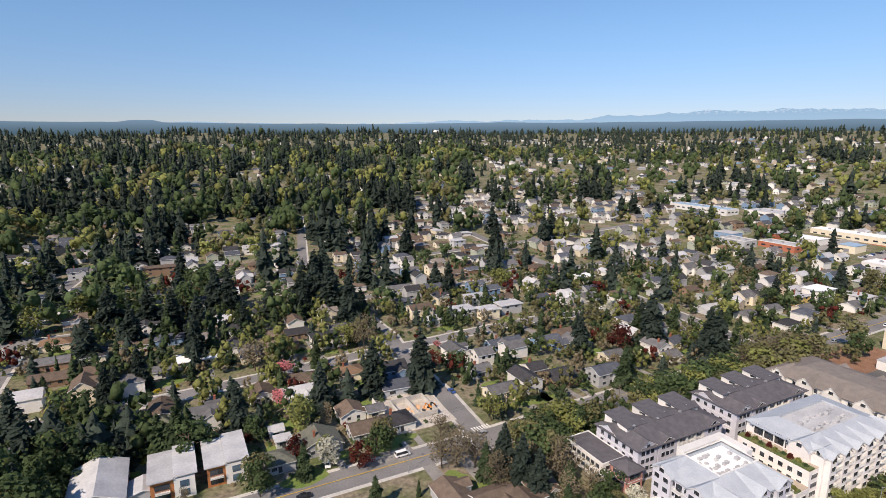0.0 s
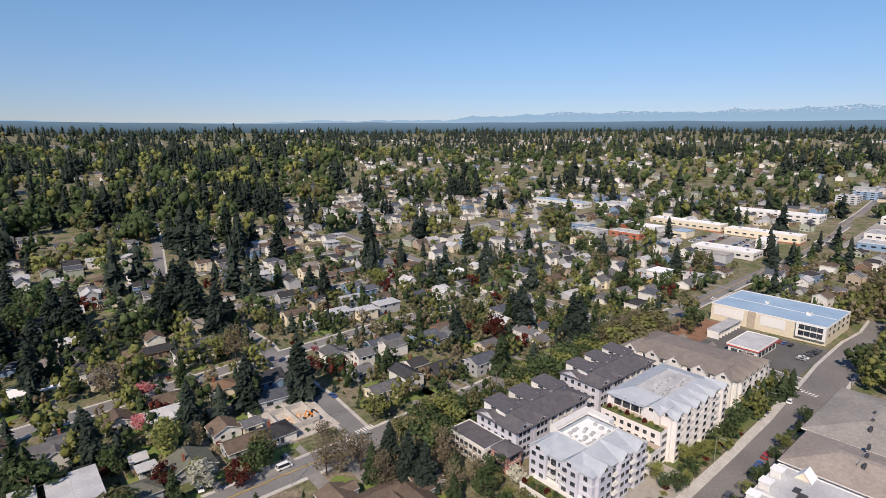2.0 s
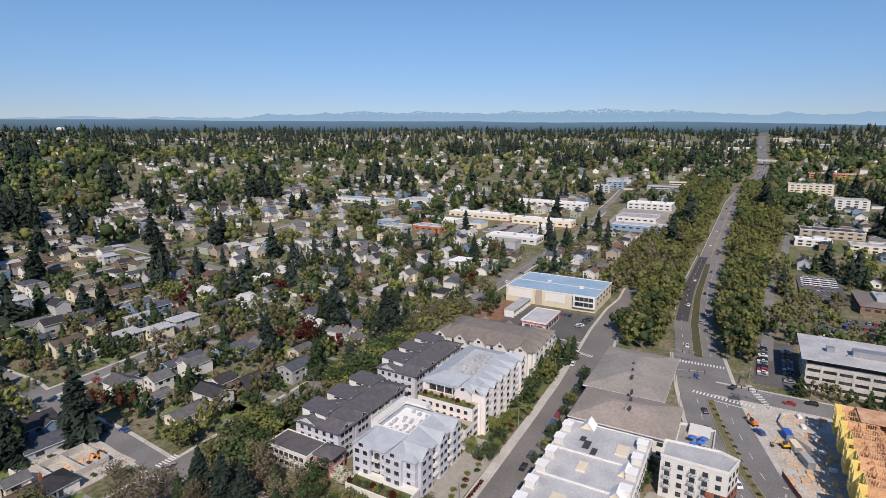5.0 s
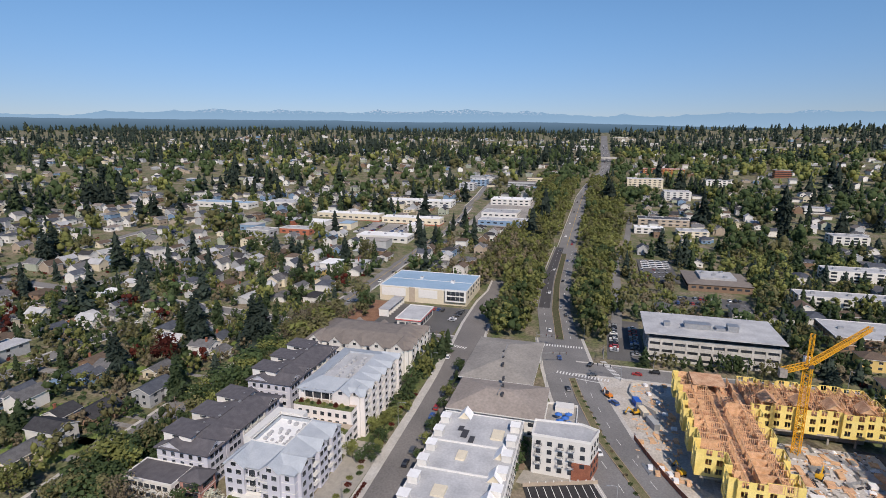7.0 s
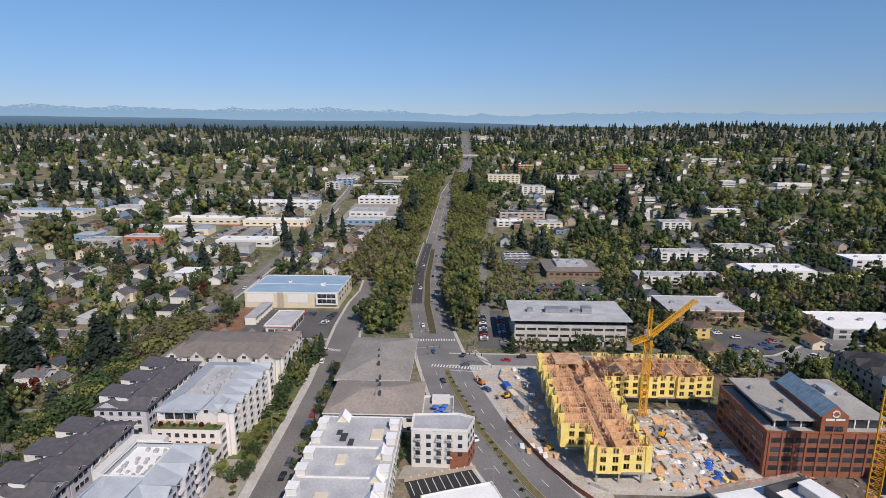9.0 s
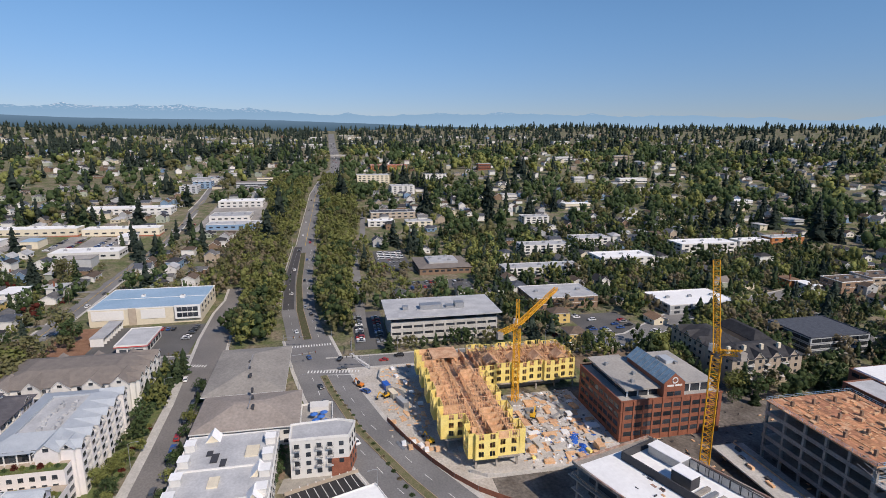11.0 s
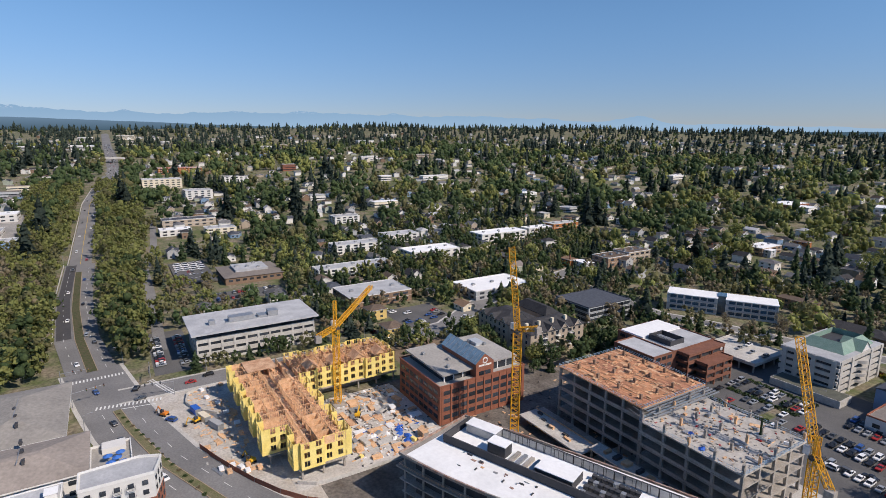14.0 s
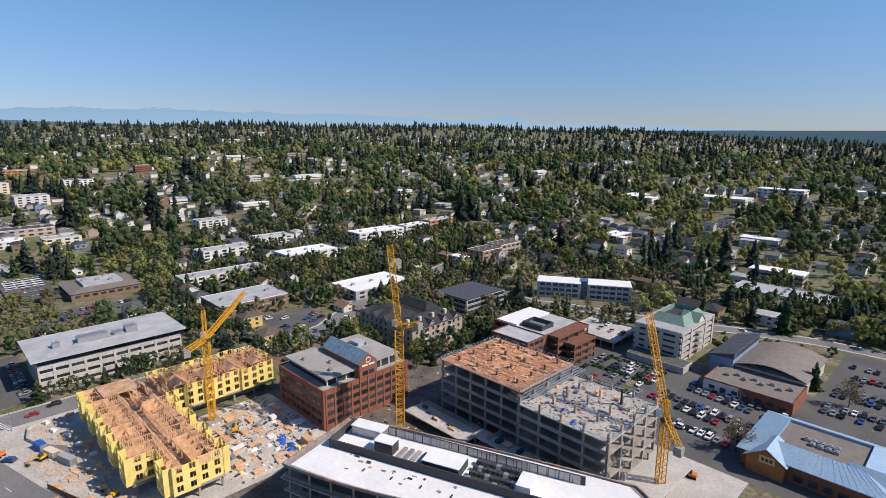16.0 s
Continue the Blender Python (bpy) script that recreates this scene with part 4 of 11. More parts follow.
def taupe_condo():
    x0, x1, y0, y1, h = 223, 254, 80, 132, 12.2
    cx, cy = (x0 + x1) / 2, (y0 + y1) / 2
    ob = thing("condominium", cx, cy, 0, 0, "white condominium under a broad taupe shingled roof with many small gables", "apartment building")
    a, b, c, d = x0 - cx, x1 - cx, y0 - cy, y1 - cy
    box_on(ob, "wall", a, b, c, d, -1, h, WALLS["white"])
    part("roof", Shape().hip(a, b, c, d, h, 3.2, 0.7, 0.3, 6.0), ROOFS["taupe"], ob)
    for yy in (c + 5, c + 15, c + 26, c + 36, d - 5):
        gable_bay(ob, "W", a, yy, h, 6.6, 2.9, 9, ROOFS["taupe"], WALLS["white"], 1.4, 2)
    for xx in (a + 4, a + 10, a + 16, a + 22, a + 28):
        gable_bay(ob, "S", xx, c, h, 4.4, 2.1, 8, ROOFS["taupe"], WALLS["white"], 1.3, 4)
    for yy in (c + 10, c + 24, c + 38):
        gable_end(ob, "E", b + 0.3, yy, h, 5, 2.0, 7, ROOFS["taupe"], WALLS["white"])
    for k in range(4):
        row_of(ob, "S", a, b, c, d, 1.9 + 2.95 * k, 9, 1.4, 1.6)
        if k > 2:
            row_of(ob, "W", a, b, c, d, 1.9 + 2.95 * k, 12, 1.4, 1.6)
    stacked_balconies(ob, "S", [(a + 7, c), (a + 13, c), (a + 19, c), (a + 25, c)], (3.3, 6.3, 9.2), 2.8)
    claim(x0, x1, y0, y1, 2)


taupe_condo()


# ---------- plaza blocks ----------
def low_roof_block(x0, x1, y0, y1, h, label, roof):
    cx, cy = (x0 + x1) / 2, (y0 + y1) / 2
    ob = thing("commercial_building", cx, cy, 0, 0, label, "commercial building")
    a, b, c, d = x0 - cx, x1 - cx, y0 - cy, y1 - cy
    box_on(ob, "wall", a + 1, b - 1, c + 1, d - 1, -1, h, WALLS["white"])
    part("roof", Shape().hip(a, b, c, d, h, 3.4, 0.4, 0.5, 1.0).mesh("roof", roof, TRIM), None, ob)
    for k in range(2):
        row_of(ob, "W", a + 1, b - 1, c + 1, d - 1, 1.6 + 3.4 * k, 8, 2.2, 1.5, frame_mat=DARKTRIM)
        row_of(ob, "S", a + 1, b - 1, c + 1, d - 1, 1.6 + 3.4 * k, 8, 2.2, 1.5, frame_mat=DARKTRIM)
    s = Shape()
    for i in range(3):
        s.box(a + 9 + 7 * i, a + 11 + 7 * i, -2 + i, -1.2 + i, h + 2.9, h + 4.3)
    part("roof_duct", s, DARKTRIM, ob)
    part("seam", Shape().box(a + (d - c) / 2, b - (d - c) / 2, -0.12, 0.12, h + 3.84, h + 3.98), STEEL, ob)
    claim(x0, x1, y0, y1, 2)
    return ob


low_roof_block(212, 260, 22, 53, 7.5, "low white commercial building with broad grey membrane roof", mat("weathered_roof", (0.30, 0.28, 0.252), 0.9, 0, 0.1, 0.14, 0, 0.1, (0.245, 0.23, 0.21)))
low_roof_block(184, 211, 15, 51, 7.5, "low white commercial building with pinkish grey roof", mat("pinkish_roof", (0.32, 0.278, 0.245), 0.9, 0, 0.1, 0.14, 0, 0.1, (0.265, 0.232, 0.205)))


def dormer_block():
    x0, x1, y0, y1, h = 104, 180, 21, 50, 8.6
    cx, cy = (x0 + x1) / 2, (y0 + y1) / 2
    ob = thing("commercial_building", cx, cy, 0, 0, "white three-storey building with pale flat roof, white dormers and small gables", "commercial building")
    a, b, c, d = x0 - cx, x1 - cx, y0 - cy, y1 - cy
    box_on(ob, "wall", a, b, c, d, -1, h, WALLS["white"])
    box_on(ob, "roof", a + 0.3, b - 0.3, c + 0.3, d - 0.3, h - 0.2, h + 0.12, ROOFS["pale"])
    rim(ob, a - 0.05, b + 0.05, c - 0.05, d + 0.05, h - 0.1, 0.5, 0.35)
    for k in range(3):
        row_of(ob, "W", a, b, c, d, 1.5 + 2.8 * k, 8, 1.5, 1.4)
        row_of(ob, "S", a, b, c, d, 1.5 + 2.8 * k, 22, 1.5, 1.4)
    for i in range(8):
        for yy in (d - 2.0, c + 2.2):
            xx = a + 6 + i * 9.0
            dm = box_on(ob, "dormer", xx - 1.7, xx + 1.7, yy - 1.5, yy + 1.5, h + 0.1, h + 2.4, WALLS["white"])
            part("dormer_roof", Shape().box(xx - 1.9, xx + 1.9, yy - 1.7, yy + 1.7, h + 2.4, h + 2.55), WHITEROOF, dm)
    for xx, yy in ((b - 4, d - 8), (a + 26, c + 4), (a + 38, c + 4), (a + 50, c + 4)):
        gable_end(ob, "W", xx, yy, h + 0.1, 4.5, 2.6, 4.5, WHITEROOF, WALLS["cream"], "skylight_gable")
    for xx, yy, w, dd in ((b - 14, 4, 5, 2.2), (b - 17, 1, 4, 1.8), (b - 11, 6, 3, 1.8)):
        box_on(ob, "solar_panel", xx - w / 2, xx + w / 2, yy - dd / 2, yy + dd / 2, h + 0.35, h + 0.45, DARKTRIM)
    for xx, yy, w, dd in ((b - 27, 2, 5, 3), (b - 12, -7, 6, 4), (a + 30, 4, 5, 4)):
        box_on(ob, "skylight", xx - w / 2, xx + w / 2, yy - dd / 2, yy + dd / 2, h + 0.1, h + 0.7, WALLS["cream"])
    for xx in (b - 20, b - 36, a + 24):
        box_on(ob, "fire_wall", xx - 0.15, xx + 0.15, c + 1, d - 1, h + 0.1, h + 0.7, TRIM)
    claim(x0, x1, y0, y1, 2)


dormer_block()


def terrace():
    """Low annex with a roof terrace between the plaza block and the corner apartments."""
    ob = thing("terrace_annex", 192, 8, 0, 0, "low white annex with a grey roof terrace and parapet", "annex")
    box_on(ob, "wall", -8, 12, -5, 6.8, -1, 4.6, WALLS["white"])
    box_on(ob, "deck", -7.6, 11.6, -4.6, 6.4, 4.6, 4.75, TAR)
    rim(ob, -8, 12, -5, 6.8, 4.6, 0.9, 0.3)
    box_on(ob, "roof_box", 6, 11, -3.5, 3.5, 4.75, 6.6, WALLS["white"])
    cloth = mat("blue_awning_cloth", (0.05, 0.16, 0.50), 0.7, 0, 1, 0.08)
    for x, y in ((188, 9), (190.4, 7.2), (192.6, 9.8), (187, 5.6), (193.5, 6.2)):
        um = thing("patio_umbrella", x, y, 4.75, 0, "blue patio umbrella on the roof terrace", "umbrella", "patio umbrellas")
        part("pole", Shape().tube((0, 0, 0), (0, 0, 2.3), 0.05, 0.05, 6), STEEL, um)
        part("canopy", Shape().tube((0, 0, 2.0), (0, 0, 2.7), 1.5, 0.06, 8), cloth, um)
    claim(184, 204, 3, 15, 1)


terrace()


def corner_apartments():
    ob = thing("apartment_building", 168, 7, 0, 0, "white five-storey apartment building with a brick corner and small dark balconies", "apartment building")
    pts = [(-5, -9), (3.5, -11.5), (6, -6), (5, 9.5), (-4.5, 9.5)]
    part("wall", Shape().prism(pts, -1, 13.6), WALLS["white"], ob)
    part("roof", Shape().prism([(x * 0.94, y * 0.94) for x, y in pts], 13.6, 13.75), ROOFS["pale"], ob)
    s = Shape()
    n = len(pts)
    for k in range(n):
        (x0, y0), (x1, y1) = pts[k], pts[(k + 1) % n]
        s.bar((x0, y0, 13.9), (x1, y1, 13.9), 0.35, 0.8)
    part("parapet", s, TRIM, ob)
    part("brick_base", Shape().prism([(-5.15, -9.15), (3.55, -11.7), (6.15, -6), (5.9, -3.4), (-5.15, -3.4)], -1, 6.2), BRICK, ob)
    for k in range(4):
        zc = 2.4 + 3.0 * k
        for i, yy in enumerate((-6.6, -3.0, 0.4, 3.8, 7.4)):
            if k == 0 and i == 0:
                continue
            x = -5.0 + (yy + 9) * 0.027
            part("window", window_mesh(1.5, 1.5, DARKTRIM), None, ob, m=pose(x - (0.18 if yy < -3.4 and zc < 6 else 0.02), yy, zc, 0, 0, 270))
            if i in (1, 2, 4) and k:
                balcony(ob, "W", x, yy, zc - 1.1, 2.2, 1.0, DARKTRIM, TRIM)
        for i in range(3):
            f = (i + 0.5) / 3
            part("window", window_mesh(1.3, 1.5, DARKTRIM), None, ob, m=pose(-5 + 8.5 * f, -9 - 2.5 * f - (0.2 if zc < 6 else 0.03), zc, 0, 0, -16.4))
    claim(162, 175, -6, 18, 2)
    lot = thing("parking_bay", 155.9, 16.2, 0, -70.6, "row of black asphalt parking stalls before a tan garden wall", "parking bay")
    box_on(lot, "asphalt", -2, 22, -12, -0.2, -0.5, 0.12, mat("black_asphalt", (0.03, 0.03, 0.032), 0.85, 0, 0.3, 0.15, 0, 0.2, (0.04, 0.04, 0.042)), "fresh black asphalt")
    for k in range(10):
        box_on(lot, "stall_line", -0.6 + 2.5 * k, -0.4 + 2.5 * k, -7.5, -0.6, 0.1, 0.13, PAINT_W)
    box_on(lot, "garden_wall", -2, 22.2, -0.19, 0.2, -0.5, 1.3, WALLS["tan"], "tan wall with small round lamps")
    for k in range(9):
        part("wall_lamp", Shape().tube((0, 0, 1.3), (0, 0, 1.75), 0.2, 0.14, 8), TRIM, lot, m=pose(0.2 + 2.6 * k, 0, 0))
    store = thing("low_building", 155.9, 16.2, 0, -70.6, "low building with a white flat roof and grey stains", "building")
    box_on(store, "wall", 0, 23, -24, -12.3, -1, 3.0, WALLS["white"])
    box_on(store, "roof", 0.3, 22.7, -23.7, -12.6, 3.0, 3.1, WHITEROOF)
    rim(store, 0, 23, -24, -12.3, 2.9, 0.5, 0.3, TRIM)
    structure("pavement_apartment_apron", Shape().prism([(156.4, 16.4), (164, -4.6), (167, -3.5), (164, 19), (157, 20.5)], -0.5, 0.1), PAVERS, "pale concrete apron of the corner apartments")
    structure("ground_apartment_garden", Shape().prism([(164.2, 18.8), (184, 18.8), (184, 22.4), (164.2, 22.4)], -0.5, 0.12), MULCH, "mulched garden strip beside the apartments")
    claim(132, 164, -13, 17, 1)


corner_apartments()


def long_office():
    x0, x1, y0, y1, h = 273, 303, -86, -28, 14.4
    cx, cy = (x0 + x1) / 2, (y0 + y1) / 2
    ob = thing("office_building", cx, cy, 0, 0, "four-storey concrete office with ribbon windows and overhanging pale roof", "office building")
    a, b, c, d = x0 - cx, x1 - cx, y0 - cy, y1 - cy
    box_on(ob, "core", a + 0.5, b - 0.5, c + 0.5, d - 0.5, -1, h, GLASS, "dark glazing behind the concrete bands")
    for k in range(4):
        z = 0.2 + 3.6 * k
        box_on(ob, "spandrel", a, b, c, d, z - 1.2, z + 0.9, CONCRETE)
        for sd in "WN":
            row_of(ob, sd, a + 0.5, b - 0.5, c + 0.5, d - 0.5, z + 1.65, 10 if sd == "W" else 5, 4.0 if sd == "W" else 4.4, 1.5, frame_mat=DARKTRIM, bars=3)
    for i in range(11):
        yy = c + (d - c) * i / 10
        box_on(ob, "pier", a - 0.12, a + 0.6, max(yy - 0.5, c - 0.1), min(yy + 0.5, d + 0.1), -1, h - 3.2, CONCRETE)
    for i in range(6):
        xx = a + (b - a) * i / 5
        box_on(ob, "pier", max(xx - 0.5, a + 0.61), min(xx + 0.5, b + 0.1), d - 0.5, d + 0.12, -1, h - 3.2, CONCRETE)
    box_on(ob, "roof", a - 2.6, b + 1.6, c - 2, d + 2.4, h, h + 0.7, ROOFS["pale"])
    for x, y, w, dd, hh in ((-4, 6, 5, 12, 2.6), (-4, 20, 3, 3, 2.2), (-4, -10, 5, 5, 3.0), (-4, -4.5, 5, 4, 1.4)):
        box_on(ob, "penthouse", x - w / 2, x + w / 2, y - dd / 2, y + dd / 2, h + 0.7, h + 0.7 + hh, METAL)
    box_on(ob, "duct", -6.6, -6.0, -12, 14, h + 0.7, h + 1.3, STEEL)
    claim(x0 - 2, x1 + 2, y0, y1, 2)


long_office()


# ---------- timber building under construction ----------
def stud_wall(parent, x0, y0, x1, y1, z, h=2.7, gap=0.6, name="stud_wall"):
    """An open timber wall: plates and studs."""
    s = Shape()
    n = max(2, int(math.hypot(x1 - x0, y1 - y0) / gap))
    s.bar((x0, y0, z + 0.05), (x1, y1, z + 0.05), 0.14, 0.1)
    s.bar((x0, y0, z + h), (x1, y1, z + h), 0.16, 0.18)
    for i in range(n + 1):
        f = i / n
        x, y = x0 + (x1 - x0) * f, y0 + (y1 - y0) * f
        s.box(x - 0.07, x + 0.07, y - 0.07, y + 0.07, z + 0.05, z + h)
    if rng.uniform() < 0.45:
        xm, ym = x0 + (x1 - x0) * 0.6, y0 + (y1 - y0) * 0.6
        s.bar((x0, y0, z + h / 2 - 0.05), (xm, ym, z + h / 2 - 0.05), 0.06, h - 0.2)
    return part(name, s, LUMBER, parent)


def sheathed(parent, side, x, y, w, z, floors, deep=0.0, skip_top=False):
    """A yellow sheathed bay with framed openings on each floor."""
    h = floors * 3.05
    m = pose(x, y, z, 0, 0, SIDES[side][0])
    s = Shape()
    ww, wh = 1.75, 1.95
    cols = max(1, int(w / 2.7))
    xs = [-w / 2]
    for i in range(cols):
        c = -w / 2 + w * (i + 0.5) / cols
        xs += [c - ww / 2, c + ww / 2]
    xs.append(w / 2)
    for k in range(floors):
        zb = k * 3.05
        s.box(-w / 2, w / 2, -deep, 0.16 - deep, zb, zb + 0.95)
        s.box(-w / 2, w / 2, -deep, 0.16 - deep, zb + 0.95 + wh, zb + 3.05)
        for i in range(0, len(xs), 2):
            s.box(xs[i], xs[i + 1], -deep, 0.16 - deep, zb + 0.95, zb + 0.95 + wh)
    if deep:
        for e in (-w / 2, w / 2 - 0.16):
            s.box(e, e + 0.16, 0.16 - deep, 0.16, 0, h)
    for k in range(floors):
        for i in range(cols):
            c = -w / 2 + w * (i + 0.5) / cols
            s.box(c - 0.05, c + 0.05, 0.02 - deep, 0.12 - deep, k * 3.05 + 0.95, k * 3.05 + 0.95 + wh)
    ob = part("sheathed_bay", s, YELLOWB, parent, m=m)
    return ob


def timber_building():
    ob = thing("timber_building", 190, -60, 0, 0, "unfinished timber building with yellow sheathing and open stud walls", "building site")
    X, Y, zd = -190, 60, 4.2
    wings = ((170.5, 231, -58, -36), (209, 231, -102, -58.05), (157, 170.45, -58, -42.5))
    for (x0, x1, y0, y1) in wings:
        a, b, c, d = x0 + X, x1 + X, y0 + Y, y1 + Y
        box_on(ob, "podium_slab", a - 0.6, b + 0.6, c - 0.6 if c < -10 else c, d + 0.6 if d > 10 else d, zd - 0.5, zd, RAWCONC)
        box_on(ob, "floor_deck", a + 0.2, b - 0.2, c + 0.2, d - 0.2, zd + 6.0, zd + 6.25, PLYDECK)
        box_on(ob, "floor_deck", a + 0.2, b - 0.2, c + 0.2, d - 0.2, zd + 2.95, zd + 3.15, PLYDECK)
        nx, ny = max(2, int((b - a) / 8)), max(2, int((d - c) / 8))
        for i in range(nx + 1):
            for j in range(ny + 1):
                x, y = a + 0.6 + (b - a - 1.2) * i / nx, c + 0.6 + (d - c - 1.2) * j / ny
                box_on(ob, "column", x - 0.3, x + 0.3, y - 0.3, y + 0.3, -1, zd - 0.5, RAWCONC)
        box_on(ob, "core_wall", a + 4, b - 4, c + 5, d - 5, -1, zd - 0.5, RAWCONC)
    # West wing: bays along both long sides and the end.
    n = 11
    for i in range(n):
        x = 157 + X + 74 * (i + 0.5) / n
        if i != 9:
            sheathed(ob, "N", x, (-36 if i > 1 else -42.5) + Y, 74 / n, zd, 3, 2.2 if i % 2 == 0 else 0)
        if i < 7:
            sheathed(ob, "S", x, -58 + Y, 74 / n, zd, 3 if i in (0, 1) else 2 if i % 2 else 3, 2.0 if i % 2 == 0 else 0)
    for i in range(2):
        sheathed(ob, "W", 157 + X, -58 + Y + 15.5 * (i + 0.5) / 2, 15.5 / 2, zd, 3, 1.2 if i else 0)
    sheathed(ob, "W", 170.5 + X, -39.2 + Y, 6.4, zd, 3, 0)
    for i in range(6):
        sheathed(ob, "W", 209 + X, -102 + Y + 44 * (i + 0.5) / 6, 44 / 6, zd, 3, 1.2 if i % 2 else 0)
        sheathed(ob, "E", 231 + X, -102 + Y + 44 * (i + 0.5) / 6, 44 / 6, zd, 3, 1.2 if i % 2 else 0)
    for i in range(3):
        sheathed(ob, "S", 209 + X + 22 * (i + 0.5) / 3, -102 + Y, 22 / 3, zd, 3, 1.2 if i == 1 else 0)
    # Open partitions of the top storey.
    z = zd + 6.25
    for i in range(19):
        x = 157 + X + 74 * i / 18
        stud_wall(ob, x, (-36.2 if x > -19.5 else -42.7) + Y, x, -45 + Y, z)
        if x < 209 + X:
            stud_wall(ob, x, -48.5 + Y, x, -57.8 + Y, z)
    for y in (-45, -48.5, -39.5, -54):
        for i in range(2 if y > -40 else 0, 6):
            stud_wall(ob, 157.3 + X + 12.2 * i, y + Y, 157.3 + X + 12.2 * (i + 0.92), y + Y, z)
    for i in range(12):
        y = -102 + Y + 44 * i / 11
        stud_wall(ob, 209.3 + X, y, 218 + X, y, z)
        stud_wall(ob, 222 + X, y, 230.8 + X, y, z)
    for x in (218, 222, 213.5, 227):
        for i in range(4):
            stud_wall(ob, x + X, -101.7 + Y + 11 * i, x + X, -101.7 + Y + 11 * (i + 0.92), z)
    # First roof trusses on the inner wing.
    for i in range(13):
        y = -99 + Y + 3.3 * i
        s = Shape()
        s.bar((210 + X, y, z + 2.8), (230 + X, y, z + 2.8), 0.1, 0.16)
        s.bar((210 + X, y, z + 2.8), (220 + X, y, z + 5.0), 0.1, 0.16).bar((230 + X, y, z + 2.8), (220 + X, y, z + 5.0), 0.1, 0.16)
        for q in (-5, 0, 5):
            s.bar((220 + X + q, y, z + 2.8), (220 + X + q, y, z + 5.0 - abs(q) * 0.22), 0.09)
        if i % 3 != 1:
            part("roof_truss", s, LUMBER, ob)
    for i in range(4):
        gy = -96 + Y + 10.5 * i
        gable_end(ob, "W", 210.5 + X, gy, z + 2.8, 5.0, 2.0, 6, PLYDECK, LUMBER, "dormer_frame")
    box_on(ob, "sheathed_roof", 219 + X, 231 + X, -52 + Y, -40 + Y, z + 2.9, z + 3.1, PLYDECK)
    claim(120, 250, -104, -28, 0)


timber_building()


# ---------- brick office ----------
def brick_office():
    x0, x1, y0, y1, h = 163, 196, -139, -98, 15.6
    cx, cy = (x0 + x1) / 2, (y0 + y1) / 2
    ob = thing("office_building", cx, cy, 0, 0, "red brick office with dark windows and a blue glass roof ridge", "office building")
    a, b, c, d = x0 - cx, x1 - cx, y0 - cy, y1 - cy
    box_on(ob, "wall", a, b, c, d, -2, h, BRICK)
    for k in range(4):
        z = 3.0 + 3.3 * k
        row_of(ob, "W", a, b, c, d, z, 10, 3.0, 1.7, frame_mat=DARKTRIM, bars=2)
        row_of(ob, "N", a, b, c, d, z, 8, 3.0, 1.7, frame_mat=DARKTRIM, bars=2)
        box_on(ob, "brick_course", a - 0.12, b + 0.12, c - 0.12, d + 0.12, z - 1.32, z - 1.05, BRICK)
    for i in range(11):
        y = c + 1.2 + (d - c - 2.4) * i / 10
        box_on(ob, "brick_pier", a - 0.25, a, y - 0.32, y + 0.32, -2, h, BRICK)
    rim(ob, a - 0.15, b + 0.15, c - 0.15, d + 0.15, h, 0.5, 0.4, BRICK)
    box_on(ob, "terrace", a + 0.4, b - 0.4, c + 0.4, d - 0.4, h, h + 0.1, TAR)
    box_on(ob, "top_storey", a + 3.5, b - 2, c + 3, d - 4, h + 0.1, h + 3.2, GLASS, "dark glazed setback storey")
    for i in range(9):
        y = c + 3 + (d - c - 7) * i / 8
        box_on(ob, "column", a + 3.2, a + 3.6, y - 0.2, y + 0.2, h + 0.1, h + 3.2, TRIM)
    box_on(ob, "roof", a + 1.6, b - 1, 4.2, d - 2.2, h + 3.2, h + 3.9, TAR)
    box_on(ob, "roof", a + 3.0, b - 1, c + 1.8, -4.2, h + 3.2, h + 3.9, TAR)
    # The ridge that crosses the roof, brick front and blue glass top.
    gw, gr = 8.4, 3.6
    s = Shape().box(a - 0.35, b - 8, -gw / 2, gw / 2, h, h + 6.0)
    s.add([(a - 0.35, -gw / 2, h + 6.0), (a - 0.35, gw / 2, h + 6.0), (a - 0.35, 0, h + 6.0 + gr), (a + 0.1, -gw / 2, h + 6.0), (a + 0.1, gw / 2, h + 6.0), (a + 0.1, 0, h + 6.0 + gr)],
          [(0, 2, 1), (3, 4, 5), (0, 3, 5, 2), (1, 2, 5, 4)])
    part("ridge_wall", s, BRICK, ob)
    g = Shape().gable(a + 0.1, b - 8, -gw / 2, gw / 2, h + 6.02, gr, 0.3, 0.2)
    gl = part("glass_ridge", g, RIDGEGLASS, ob, "blue glazed gable roof")
    for i in range(9):
        x = a + 1.2 + (b - 9 - a) * i / 9
        m = Shape().bar((x, -gw / 2 - 0.3, h + 6.06), (x, 0, h + 6.28 + gr), 0.12).bar((x, 0, h + 6.28 + gr), (x, gw / 2 + 0.3, h + 6.06), 0.12)
        part("glazing_bar", m, STEEL, gl)
    row_of(ob, "W", a - 0.35, b, -gw / 2, gw / 2, h + 1.8, 2, 2.6, 1.7, frame_mat=DARKTRIM, bars=2)
    ring = Shape()
    for i in range(20):
        p, q = 2 * math.pi * i / 20, 2 * math.pi * (i + 1) / 20
        ring.bar((a - 0.42, 1.05 * math.cos(p), h + 6.9 + 1.05 * math.sin(p)), (a - 0.42, 1.05 * math.cos(q), h + 6.9 + 1.05 * math.sin(q)), 0.12, 0.45)
    part("sign_ring", ring, TRIM, ob, "white ring emblem")
